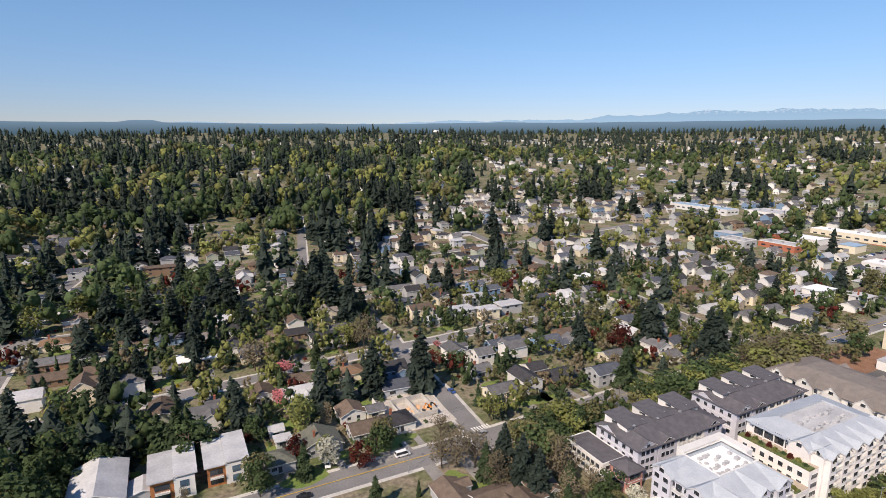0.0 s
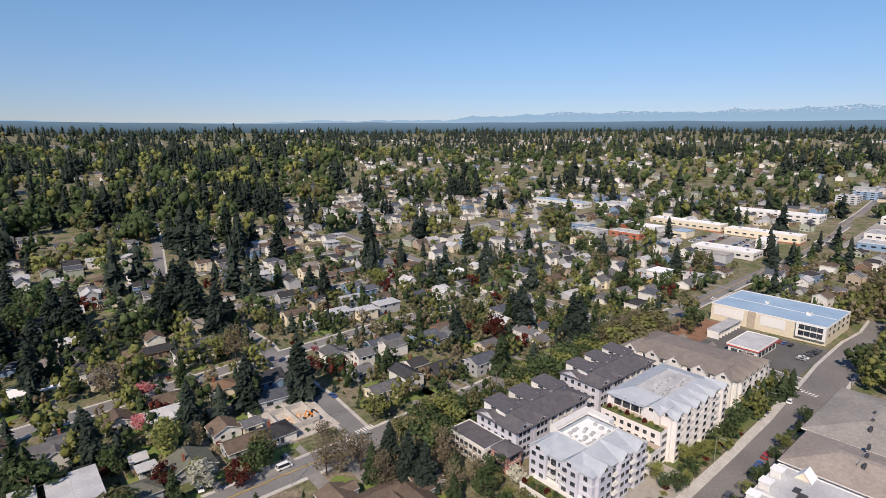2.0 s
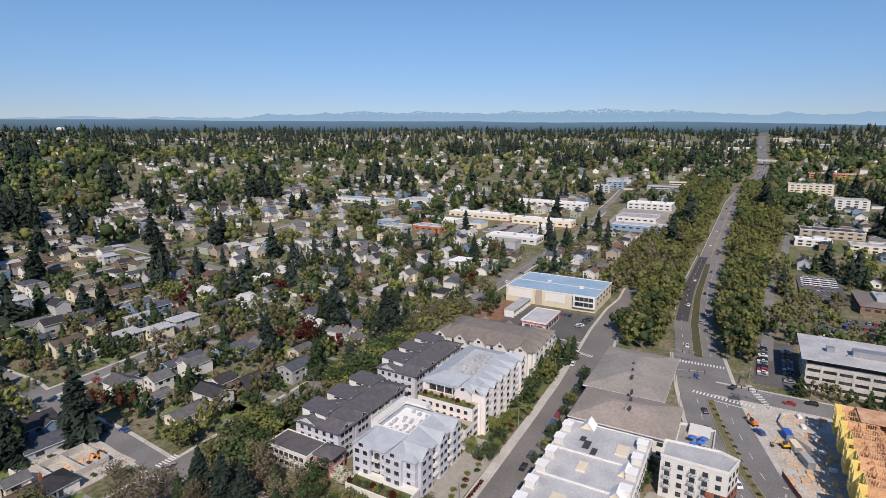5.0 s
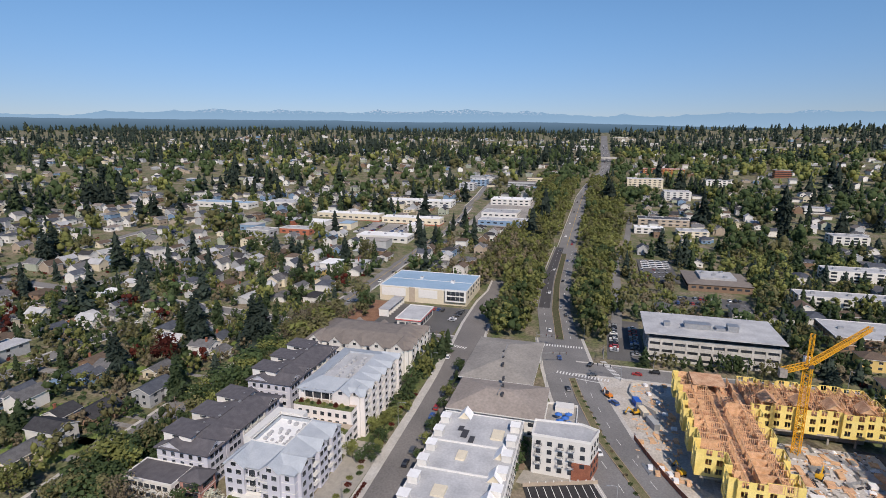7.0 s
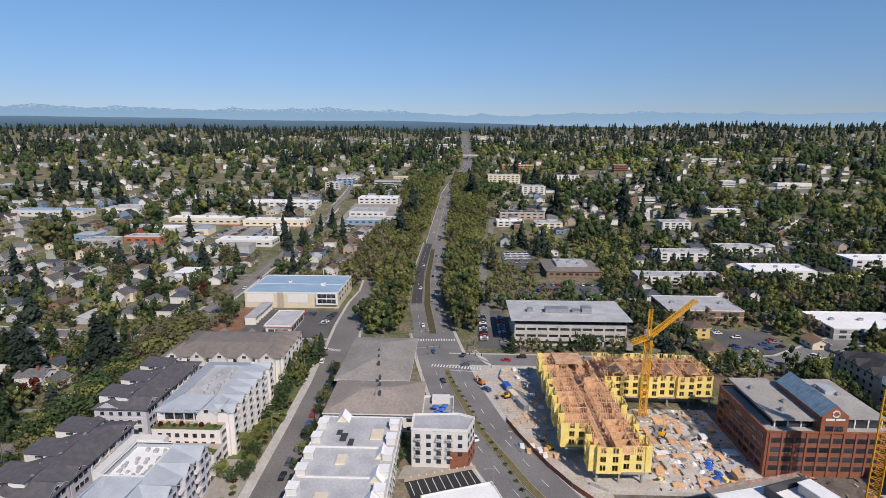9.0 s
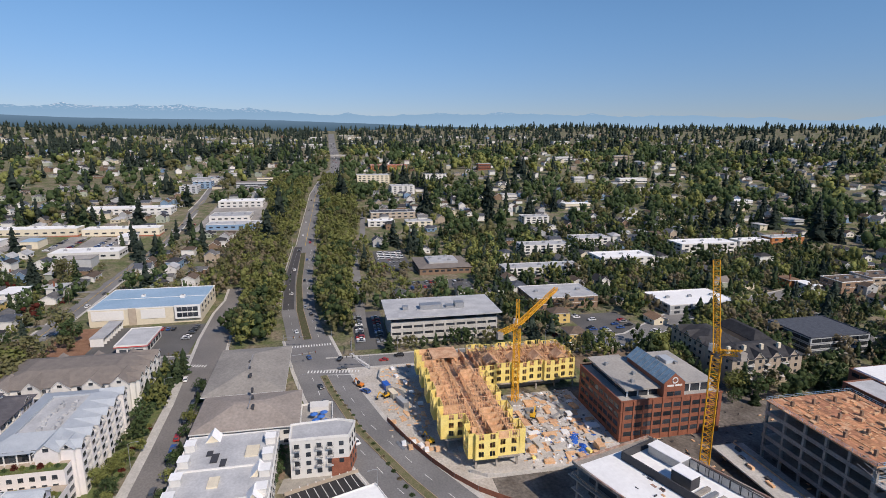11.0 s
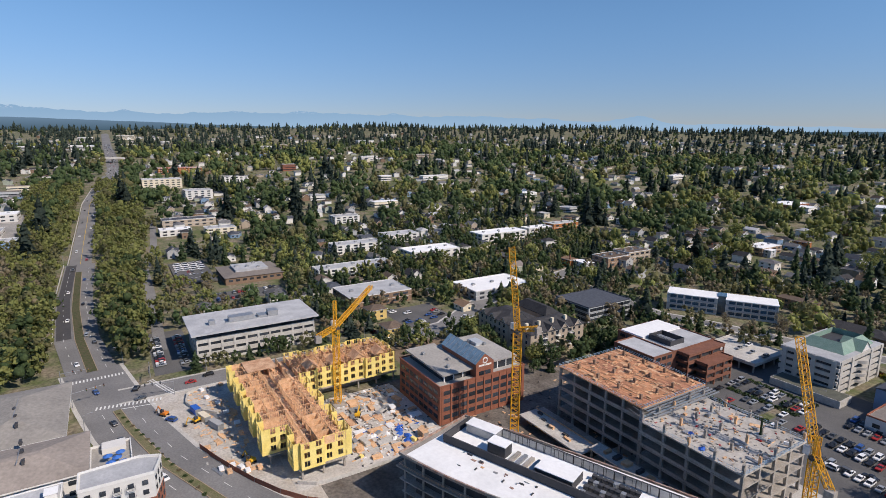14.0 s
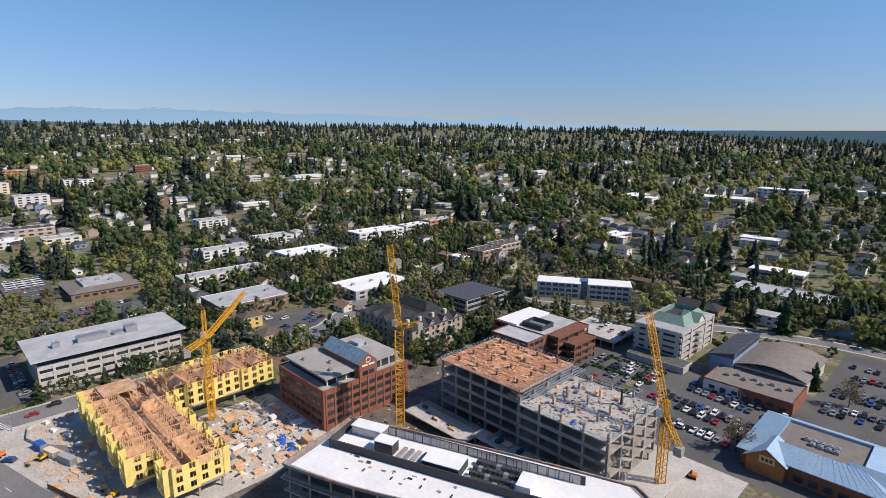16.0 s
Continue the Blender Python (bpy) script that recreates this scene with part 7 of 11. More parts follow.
def conifer_points(gen, n, slim=0.2):
    """Clusters on drooping whorled boughs of a tree one metre high: points, sizes, outward axes."""
    h = 1 - gen.power(1.75, n)
    h = 0.08 + 0.92 * (np.round(h * 15) + gen.normal(0, 0.22, n)) / 15
    h = np.clip(h, 0.05, 0.985)
    bough = gen.integers(0, 9, n) * 0.698 + np.round(h * 15) * 0.37 + gen.normal(0, 0.13, n)
    uneven = 0.74 + 0.42 * np.sin(bough * 2 + 1.3) * np.sin(h * 19) + gen.normal(0, 0.07, n)
    reach = slim * (1 - h) ** 0.82 * uneven + 0.008
    r = reach * gen.uniform(0.2, 1.0, n) ** 0.55
    out = np.stack([np.cos(bough), np.sin(bough), -0.35 * np.ones(n)], 1)
    p = np.stack([np.cos(bough) * r, np.sin(bough) * r, h - 0.32 * r], 1)
    return p, 0.028 + 0.05 * (1 - h), out


def broad_points(gen, n, width=0.42, low=0.22):
    """Clusters on the skin of a dozen uneven lumps, a crown one metre high with gaps."""
    lumps = 13
    az = gen.uniform(0, 2 * np.pi, lumps)
    hh = gen.uniform(low + 0.12, 0.86, lumps)
    rad = width * np.sin(np.clip((hh - low) / (1 - low), 0.05, 0.97) * np.pi) ** 0.7 * gen.uniform(0.35, 0.85, lumps)
    c = np.stack([np.cos(az) * rad, np.sin(az) * rad, hh], 1)
    c[0] = (0, 0, 0.84)
    size = gen.uniform(0.13, 0.22, lumps)
    k = gen.integers(0, lumps, n)
    d = gen.normal(size=(n, 3))
    d /= np.linalg.norm(d, axis=1)[:, None]
    p = c[k] + d * (size[k] * gen.uniform(0.55, 1.08, n))[:, None]
    return p, np.full(n, 0.06) * gen.uniform(0.6, 1.3, n), d


def trunk_shape(h, r, gen, limbs=6, spread=0.3, to=0.8):
    s = Shape().tube((0, 0, -0.6), (0, 0, h * to), r, r * 0.3, 7)
    for i in range(limbs):
        a, z = gen.uniform(0, 6.28), h * gen.uniform(0.25, 0.6)
        s.tube((0, 0, z), (math.cos(a) * spread * h, math.sin(a) * spread * h, z + h * gen.uniform(0.12, 0.3)), r * 0.45, r * 0.12, 5)
    return s


TREES, KINDS = {}, {}


def tree_kind(kind, look_of, n, variants=3, slim=0.2, width=0.42):
    """Meshes of one kind of tree, a metre high, in a few forms."""
    out = []
    for v in range(variants):
        gen = np.random.default_rng(hash(len(kind) * 31 + v) % 1000 + len(TREES) * 17)
        if look_of in ("fir", "cedar"):
            p, s, o = conifer_points(gen, n, slim)
            q = leaf_quads(p, s * 1.6, gen, 1.5, o)
            t = trunk_shape(1, 0.016, gen, 0, 0, 0.95)
        else:
            p, s, o = broad_points(gen, n, width)
            q = leaf_quads(p, s * (0.6 if look_of == "bare" else 1.25), gen, 1.6 if look_of == "bare" else 1.0, None, None if look_of == "bare" else o)
            t = trunk_shape(1, 0.024, gen, 8 if look_of != "bare" else 14, 0.26)
        out.append((t.mesh("trunk", BARK), quad_mesh("crown", q, LEAF[look_of])))
    TREES[kind] = out
    KINDS[kind] = (look_of, slim, width)


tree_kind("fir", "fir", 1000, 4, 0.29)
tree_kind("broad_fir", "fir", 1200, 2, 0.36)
tree_kind("cedar", "cedar", 850, 3, 0.28)
tree_kind("column", "cedar", 900, 2, 0.12)
tree_kind("maple", "green", 800, 4, width=0.46)
tree_kind("birch", "spring", 750, 3, width=0.40)
tree_kind("alder", "olive", 750, 4, width=0.34)
tree_kind("tall_birch", "spring", 900, 3, width=0.26)
tree_kind("tall_alder", "olive", 900, 3, width=0.24)
tree_kind("budding", "bare", 1000, 3, width=0.40)
tree_kind("plum", "red", 800, 2, width=0.48)
tree_kind("cherry", "pink", 800, 2, width=0.5)
tree_kind("pear", "white", 800, 2, width=0.46)
WORDS = {"fir": ("dark green fir tree with drooping boughs", "fir tree"), "broad_fir": ("broad dark green fir tree with heavy boughs", "fir tree"),
         "cedar": ("green cedar with dense sprays", "cedar"), "column": ("slim upright green conifer", "conifer"),
         "maple": ("leafy green broadleaf tree", "tree"), "birch": ("yellow-green tree in fresh spring leaf", "tree"),
         "alder": ("tall olive-green tree with thin catkins", "tree"), "tall_birch": ("tall slender tree in yellow-green spring leaf", "tree"), "tall_alder": ("tall slender olive-green tree with thin catkins", "tree"),
         "budding": ("brown budding tree with bare twigs", "tree"),
         "plum": ("dark red-leaved plum tree", "tree"), "cherry": ("cherry tree in pink blossom", "cherry tree"), "pear": ("small tree in white blossom", "tree")}


WANTED = []


def tree(kind, x, y, h, wide=1.0, chosen=True):
    """Notes a tree; the chosen and the nearest ones become things of their own."""
    WANTED.append((0 if chosen else math.hypot(x, y), kind, x, y, h, wide))
    i, j = int((x + HALF) / CELL), int((y + HALF) / CELL)
    taken[i - 1:i + 2, j - 1:j + 2] = True


def grow_trees(most=310):
    """Plants all noted trees: the first as things, the rest as one mesh for each kind of leaf."""
    WANTED.sort(key=lambda w: w[0])
    for _, kind, x, y, h, wide in WANTED[:most]:
        t, c = TREES[kind][int(rng.integers(len(TREES[kind])))]
        ob = new("tree", t)
        ob.matrix_basis = pose(x, y, zat(x, y), 0, 0, float(rng.uniform(0, 360))) @ Matrix.Diagonal((h * wide, h * wide, h, 1))
        tagged(ob, WORDS[kind][0], WORDS[kind][1], "garden and street trees")
        part("crown", c, None, ob)
    rest = {}
    for _, kind, x, y, h, wide in WANTED[most:]:
        rest.setdefault(kind, []).append((x, y, h))
    for kind, rows in rest.items():
        rows = np.array(rows)
        leaf, slim, width = KINDS[kind]
        bulk_trees("street_trees", WORDS[kind][0] + " further off", kind, leaf, rows[:, :2], rows[:, 2], 6, 70, slim, width, 1.55)


def tri_mesh(name, verts, tris, material, smooth=0):
    """A mesh of triangles; the first so many are shaded smooth."""
    n = len(tris)
    me = bpy.data.meshes.new(name)
    me.vertices.add(len(verts))
    me.vertices.foreach_set("co", np.ascontiguousarray(verts, dtype=np.float32).ravel())
    me.loops.add(3 * n)
    me.loops.foreach_set("vertex_index", np.ascontiguousarray(tris, dtype=np.int32).ravel())
    me.polygons.add(n)
    me.polygons.foreach_set("loop_start", np.arange(0, 3 * n, 3, dtype=np.int32))
    if smooth:
        me.polygons.foreach_set("use_smooth", np.ones(n, dtype=bool))
    me.update(calc_edges=True)
    me.materials.append(material)
    return me


G = (1 + 5 ** 0.5) / 2
ICO = unit(np.array([(-1, G, 0), (1, G, 0), (-1, -G, 0), (1, -G, 0), (0, -1, G), (0, 1, G), (0, -1, -G), (0, 1, -G), (G, 0, -1), (G, 0, 1), (-G, 0, -1), (-G, 0, 1)], float))
ICO_F = np.array([(0, 11, 5), (0, 5, 1), (0, 1, 7), (0, 7, 10), (0, 10, 11), (1, 5, 9), (5, 11, 4), (11, 10, 2), (10, 7, 6), (7, 1, 8), (3, 9, 4), (3, 4, 2), (3, 2, 6), (3, 6, 8), (3, 8, 9), (4, 9, 5), (2, 4, 11), (6, 2, 10), (8, 6, 7), (9, 8, 1)])


def crown_form(look_of, gen, lumps, leaves, slim, width, big):
    """A crown one metre high: uneven clumps or ragged tiers of boughs, with loose sprays on them. Corners and triangles."""
    vs, fs, k = [], [], 0
    if look_of in ("fir", "cedar"):
        tiers = lumps + 1
        for i in range(tiers):
            z0, z1 = 0.06 + 0.86 * i / tiers, min(1.0, 0.06 + 0.86 * (i + 1.75) / tiers)
            n = 10
            a = np.arange(n) * 2 * np.pi / n + gen.uniform(0, 1)
            r = slim * 0.88 * (1 - z0) ** 0.72 * np.where(np.arange(n) % 2, 0.5, 1.12) * gen.uniform(0.6, 1.3, n) * gen.uniform(0.8, 1.15)
            ring = np.stack([np.cos(a) * r, np.sin(a) * r, z0 + gen.uniform(-0.05, 0.05, n)], 1)
            off = gen.normal(0, 0.012, 3)
            vs.append(np.concatenate([ring, [(off[0], off[1], z1)]]))
            fs.append(np.array([(q, (q + 1) % n, n) for q in range(n)]) + k)
            k += n + 1
        p, s, o = conifer_points(gen, max(leaves, 1), slim * 1.1)
        q = leaf_quads(p, s * 1.6 * big, gen, 1.5, o)
    else:
        az = gen.uniform(0, 6.28) + np.arange(lumps) * 2.4
        low = 0.2
        hh = np.linspace(0.36, 0.8, lumps) + gen.uniform(-0.05, 0.05, lumps)
        rad = width * 0.62 * np.sin(np.clip((hh - low) / 0.85, 0.05, 0.97) * np.pi) ** 0.7 * gen.uniform(0.6, 1.1, lumps)
        c = np.stack([np.cos(az) * rad, np.sin(az) * rad, hh], 1)
        size = gen.uniform(0.8, 1.2, lumps) * (0.62 if lumps < 4 else 0.5 if lumps < 5 else 0.36) * (width / 0.46) * 0.46
        if lumps < 3:
            c[:, :2] *= 0.6
            size *= 1.15
        for i in range(lumps):
            v = ICO * gen.uniform(0.5, 0.98, (12, 1)) * size[i] * np.array([0.86, 0.86, 1.05]) + c[i]
            vs.append(v)
            fs.append(ICO_F + k)
            k += 12
        kk = gen.integers(0, lumps, max(leaves, 1))
        d = unit(gen.normal(size=(max(leaves, 1), 3)))
        q = leaf_quads(c[kk] + d * (size[kk] * gen.uniform(0.72, 1.26, len(kk)))[:, None], 0.062 * big * gen.uniform(0.55, 1.35, len(kk)), gen, 1.25, None, d * np.array([1, 1, 0.6]))
    if leaves:
        vs.append(q)
        b = np.arange(leaves)[:, None] * 4 + k
        fs.append(np.concatenate([b + [0, 1, 2], b + [0, 2, 3]]))
    return np.concatenate(vs), np.concatenate(fs)


def bulk_trees(name, label, kind, look_of, places, heights, lumps, leaves, slim=0.2, width=0.42, big=1.0):
    """Many trees nobody could count, as one mesh."""
    verts, tris, k = [], [], 0
    gen = np.random.default_rng(5)
    which = gen.integers(0, 7, len(places))
    ang = gen.uniform(0, 6.28, len(places))
    wide = gen.uniform(0.8, 1.25, len(places))
    for form in range(7):
        sel = which == form
        if not sel.any():
            continue
        q, f = crown_form(look_of, np.random.default_rng(100 + form + len(kind)), lumps, leaves, slim, width, big)
        a, hh, pl, ww = ang[sel], heights[sel], places[sel], (wide * heights)[sel]
        ca, sa = np.cos(a)[:, None], np.sin(a)[:, None]
        x = (q[None, :, 0] * ca - q[None, :, 1] * sa) * ww[:, None] + pl[:, 0:1]
        y = (q[None, :, 0] * sa + q[None, :, 1] * ca) * ww[:, None] + pl[:, 1:2]
        z = q[None, :, 2] * hh[:, None] + ground_z(pl[:, 0], pl[:, 1])[:, None] - 0.08 * hh[:, None]
        verts.append(np.stack([x, y, z], 2).reshape(-1, 3))
        tris.append((f[None] + (np.arange(len(pl)) * len(q))[:, None, None]).reshape(-1, 3) + k)
        k += len(pl) * len(q)
    ob = new(name, tri_mesh(name, np.concatenate(verts), np.concatenate(tris), LEAF[look_of], True))
    return tagged(ob, label, "woods", kind="stuff")


def scatter(n, r0, r1, a0, a1, power=0.5):
    u = rng.uniform(0, 1, n)
    r = (r0 ** (1 / power) + u * (r1 ** (1 / power) - r0 ** (1 / power))) ** power
    a = np.radians(rng.uniform(a0, a1, n))
    return np.stack([r * np.sin(a), r * np.cos(a)], 1)


def clear_of_roads(pl):
    keep = np.array([is_free(x, y) for x, y in pl])
    c = np.array(CENTRAL)
    mid = np.interp(pl[:, 0], c[:, 0], c[:, 1])
    return pl[keep & ~((np.abs(pl[:, 1] - mid) < 17) & (pl[:, 0] > 250))]


# ---------- houses of the near streets ----------
house(-37, 402, 15, 10, 0, 2, "gable", "grey", "white", wing=True)
house(-15, 405, 13, 9, 0, 1, "hip", "grey", "grey")
house(6, 411, 13, 9, 0, 2, "gable", "grey", "grey", wing=True)
house(-16, 333, 11, 9, 90, 2, "gable", "dark", "white", wing=True)
house(-58, 335, 14, 10, 0, 1, "hip", "tan", "cream", chimney=True)
house(-57, 306, 18, 9, 0, 1, "gable", "grey", "brown")
house(-47, 285, 28, 9, 0, 1, "gable", "brown", "brown", chimney=True)
house(-33, 285, 14, 8, 0, 1, "gable", "brown", "brown")
house(7, 280, 17, 10, 0, 1, "flat", "white", "cream")
house(-8, 272, 8, 7, 0, 1, "gable", "grey", "white")
house(4, 214, 18, 10, 0, 2, "gable", "grey", "white", wing=True)
house(13, 224, 12, 8, 0, 1, "gable", "grey", "white", chimney=True)
house(29, 227, 10, 10, 90, 1, "gable", "brown", "white")
house(42, 215, 12, 10, 0, 2, "gable", "pale", "white", wing=True)
house(29, 194, 5, 5, 0, 1, "gable", "pale", "white")
house(30, 186, 5, 4, 0, 1, "flat", "pale", "grey")
house(26, 174, 10, 9, 0, 1, "hip", "moss", "grey")
house(41, 179, 11, 15, 90, 1, "gable", "moss", "grey", chimney=True)
house(58, 195, 9, 10, 90, 1, "gable", "brown", "white")
house(60, 180, 14, 9, 0, 1, "gable", "brown", "grey")
house(72, 180, 11, 10, 0, 1, "hip", "dark", "white", chimney=True)
house(67, 192, 7, 6, 0, 1, "gable", "grey", "cream")
house(69, 231, 12, 10, 0, 1, "hip", "tan", "cream", chimney=True)
house(85, 221, 14, 11, 0, 2, "gable", "dark", "blue", wing=True)
house(71, 274, 18, 9, 0, 2, "flat", "dark", "white")
house(59, 294, 14, 9, 0, 1, "gable", "dark", "brown")
house(48, 280, 15, 9, 0, 1, "hip", "brown", "brown")
house(47, 295, 12, 8, 90, 1, "gable", "brown", "brown")
house(48, 341, 12, 10, 0, 1, "hip", "dark", "grey", chimney=True)
house(29, 337, 16, 8, 0, 1, "gable", "pale", "white")
house(74, 340, 12, 12, 0, 1, "hip", "brown", "cream")
house(63, 357, 8, 7, 0, 1, "gable", "moss", "white")
house(-8, 479, 24, 9, 0, 2, "flat", "brown", "brown")
house(-35, 487, 15, 9, 0, 1, "gable", "grey", "white")
house(-64, 489, 13, 9, 0, 2, "gable", "slate", "grey", wing=True, chimney=True)
house(-55, 442, 16, 9, 0, 1, "gable", "slate", "grey")
house(-106, 628, 16, 10, 0, 1, "gable", "slate", "blue")
house(-134, 634, 12, 9, 0, 1, "flat", "pale", "white")
house(16, 601, 13, 9, 0, 1, "gable", "slate", "grey", chimney=True)
house(33, 562, 12, 9, 0, 2, "gable", "grey", "white", wing=True)
house(48, 545, 11, 9, 90, 2, "gable", "grey", "white")
house(66, 521, 13, 9, 0, 2, "gable", "pale", "white", wing=True)
house(90, 520, 12, 9, 0, 2, "hip", "pale", "white")
house(100, 574, 12, 9, 0, 2, "gable", "grey", "white", chimney=True)
house(63, 468, 12, 9, 0, 1, "hip", "brown", "brown")
house(82, 456, 11, 9, 0, 2, "gable", "grey", "white")
house(56, 403, 13, 9, 0, 1, "gable", "moss", "cream", chimney=True)
house(63, 435, 11, 8, 0, 1, "gable", "grey", "grey")
house(147, 532, 12, 9, 0, 2, "flat", "pale", "white")
house(140, 517, 10, 9, 0, 2, "gable", "slate", "grey", chimney=True)
house(161, 627, 12, 9, 0, 1, "gable", "pale", "cream")
house(171, 593, 12, 9, 0, 2, "gable", "grey", "white")
house(168, 504, 14, 9, 0, 1, "gable", "slate", "grey")
house(202, 516, 14, 9, 0, 1, "gable", "pale", "white")
house(133, 462, 11, 9, 0, 2, "gable", "brown", "cream", wing=True, chimney=True)
house(144, 436, 11, 9, 90, 2, "gable", "grey", "blue", wing=True, chimney=True)
house(164, 432, 12, 9, 0, 1, "gable", "pale", "white")
house(156, 400, 12, 9, 0, 2, "gable", "pale", "grey")
house(178, 419, 11, 9, 0, 2, "gable", "grey", "white")
house(167, 386, 13, 9, 0, 2, "gable", "grey", "blue", wing=True)
house(189, 387, 13, 10, 0, 2, "gable", "brown", "cream", wing=True)
house(134, 407, 12, 9, 0, 1, "hip", "slate", "blue")
house(143, 352, 17, 9, 0, 1, "gable", "grey", "grey")
house(133, 320, 11, 9, 0, 1, "gable", "slate", "blue")
house(162, 335, 13, 9, 0, 2, "gable", "slate", "brown", wing=True)
house(157, 312, 11, 8, 90, 2, "gable", "dark", "cream", wing=True, chimney=True)
house(134, 295, 14, 10, 0, 2, "gable", "brown", "cream", wing=True)
house(135, 280, 10, 8, 0, 1, "gable", "pale", "white")
house(280, 502, 14, 8, 0, 1, "flat", "pale", "white")
house(253, 465, 13, 9, 0, 2, "flat", "pale", "grey")
house(237, 470, 13, 9, 0, 1, "gable", "brown", "cream")
house(266, 444, 13, 8, 0, 1, "flat", "pale", "white")
house(239, 407, 12, 8, 0, 1, "gable", "slate", "white", wing=True)
house(267, 392, 12, 9, 0, 1, "gable", "grey", "cream")
house(220, 394, 13, 9, 0, 1, "gable", "brown", "brown")
house(193, 328, 12, 9, 0, 2, "gable", "slate", "blue", wing=True, chimney=True)
house(197, 314, 11, 9, 0, 2, "gable", "slate", "blue")
house(178, 302, 14, 9, 0, 2, "flat", "pale", "grey")
house(157, 282, 13, 10, 0, 2, "flat", "pale", "grey")
house(171, 275, 12, 9, 0, 2, "flat", "pale", "cream")
house(188, 278, 15, 9, 0, 2, "flat", "pale", "grey")
house(269, 357, 14, 10, 0, 1, "hip", "brown", "brown", chimney=True)
house(277, 341, 14, 9, 0, 1, "gable", "brown", "cream", chimney=True)
house(278, 310, 12, 9, 0, 2, "flat", "white", "white")
house(266, 290, 12, 8, 0, 1, "gable", "slate", "grey")
house(234, 287, 9, 7, 0, 1, "gable", "tan", "orange")
house(243, 290, 8, 8, 0, 1, "gable", "pale", "white")
house(122, 226, 12, 10, 90, 2, "gable", "grey", "white", wing=True)
house(124, 206, 10, 8, 0, 1, "gable", "grey", "grey", chimney=True)
house(132, 217, 9, 9, 0, 2, "gable", "grey", "white")
house(123, 184, 16, 8, 0, 1, "gable", "grey", "cream", wing=True)
house(135, 185, 14, 9, 90, 2, "gable", "dark", "white")
house(148, 196, 9, 9, 0, 1, "gable", "dark", "white", chimney=True)
house(153, 184, 14, 11, 0, 1, "gable", "dark", "brown", wing=True)
house(153, 230, 19, 8, 0, 1, "gable", "slate", "blue", chimney=True)
house(175, 222, 15, 9, 0, 1, "gable", "slate", "blue", wing=True)
house(189, 214, 14, 9, 90, 1, "gable", "grey", "grey", chimney=True)
house(171, 174, 14, 9, 0, 2, "gable", "slate", "grey", wing=True)
house(192, 191, 11, 8, 0, 1, "gable", "grey", "cream")
house(217, 186, 12, 9, 90, 2, "gable", "grey", "white", wing=True, chimney=True)
house(217, 178, 10, 8, 0, 1, "gable", "grey", "white")
house(236, 190, 13, 9, 0, 1, "gable", "slate", "cream", chimney=True)
house(192, 227, 12, 9, 0, 1, "gable", "brown", "brown", chimney=True)
house(178, 215, 9, 7, 0, 1, "gable", "slate", "blue")
house(313, 201, 14, 10, 0, 1, "hip", "grey", "white")
house(336, 202, 12, 9, 0, 1, "gable", "grey", "white")
house(363, 248, 12, 8, 0, 1, "gable", "brown", "grey")
house(326, 255, 11, 9, 0, 1, "gable", "brown", "brown")
house(325, 240, 12, 8, 0, 1, "gable", "moss", "grey", chimney=True)
house(369, 205, 12, 9, 0, 2, "flat", "pale", "yellow", chimney=True)
house(387, 202, 17, 12, 0, 3, "flat", "white", "white")
house(440, 200, 12, 10, 0, 2, "flat", "pale", "green")
house(404, 184, 12, 10, 0, 2, "flat", "pale", "white", chimney=True)
house(324, 295, 12, 9, 0, 1, "gable", "grey", "cream", wing=True, chimney=True)
house(352, 306, 13, 9, 0, 1, "gable", "brown", "grey")
house(309, 319, 12, 8, 90, 1, "gable", "pale", "white", chimney=True)
house(369, 343, 12, 9, 0, 2, "gable", "slate", "white", wing=True)
house(388, 334, 12, 9, 0, 2, "gable", "slate", "white", wing=True, chimney=True)
house(394, 322, 11, 9, 0, 2, "gable", "pale", "white")
house(368, 371, 13, 9, 0, 1, "gable", "slate", "grey")
house(363, 394, 13, 9, 0, 1, "gable", "brown", "cream")
house(393, 439, 12, 9, 0, 1, "gable", "brown", "cream")
house(442, 402, 13, 9, 0, 2, "gable", "slate", "grey", wing=True)
house(470, 364, 15, 9, 0, 1, "gable", "brown", "cream")
house(441, 317, 11, 9, 0, 2, "gable", "tan", "cream", wing=True)
house(436, 364, 13, 8, 0, 1, "gable", "brown", "grey", chimney=True)
house(420, 269, 12, 9, 0, 1, "gable", "brown", "brown", chimney=True)
house(420, 234, 11, 9, 0, 2, "gable", "pale", "white", chimney=True)
house(449, 232, 12, 9, 0, 1, "gable", "grey", "grey", chimney=True)
house(410, 300, 11, 9, 0, 2, "gable", "slate", "grey")
house(337, 502, 16, 9, 0, 2, "hip", "brown", "cream")
house(331, 570, 18, 9, 0, 1, "gable", "brown", "cream")
house(430, 564, 12, 9, 0, 1, "gable", "slate", "grey")
house(453, 516, 14, 8, 0, 1, "flat", "pale", "grey")
house(494, 477, 12, 9, 0, 1, "gable", "brown", "cream")
house(463, 496, 12, 9, 0, 2, "gable", "grey", "white")
house(292, -130, 11, 10, 90, 2, "hip", "brown", "yellow")
house(259, -125, 11, 10, 0, 2, "hip", "brown", "yellow")
house(85, -351, 13, 11, 0, 2, "flat", "pale", "white")
house(126, -348, 34, 13, 0, 1, "hip", "dark", "brown")
house(278, -186, 11, 9, 0, 1, "gable", "tan", "cream")
house(168, -370, 22, 9, 0, 2, "flat", "brown", "brown")
house(233, -457, 14, 10, 0, 2, "hip", "grey", "white")
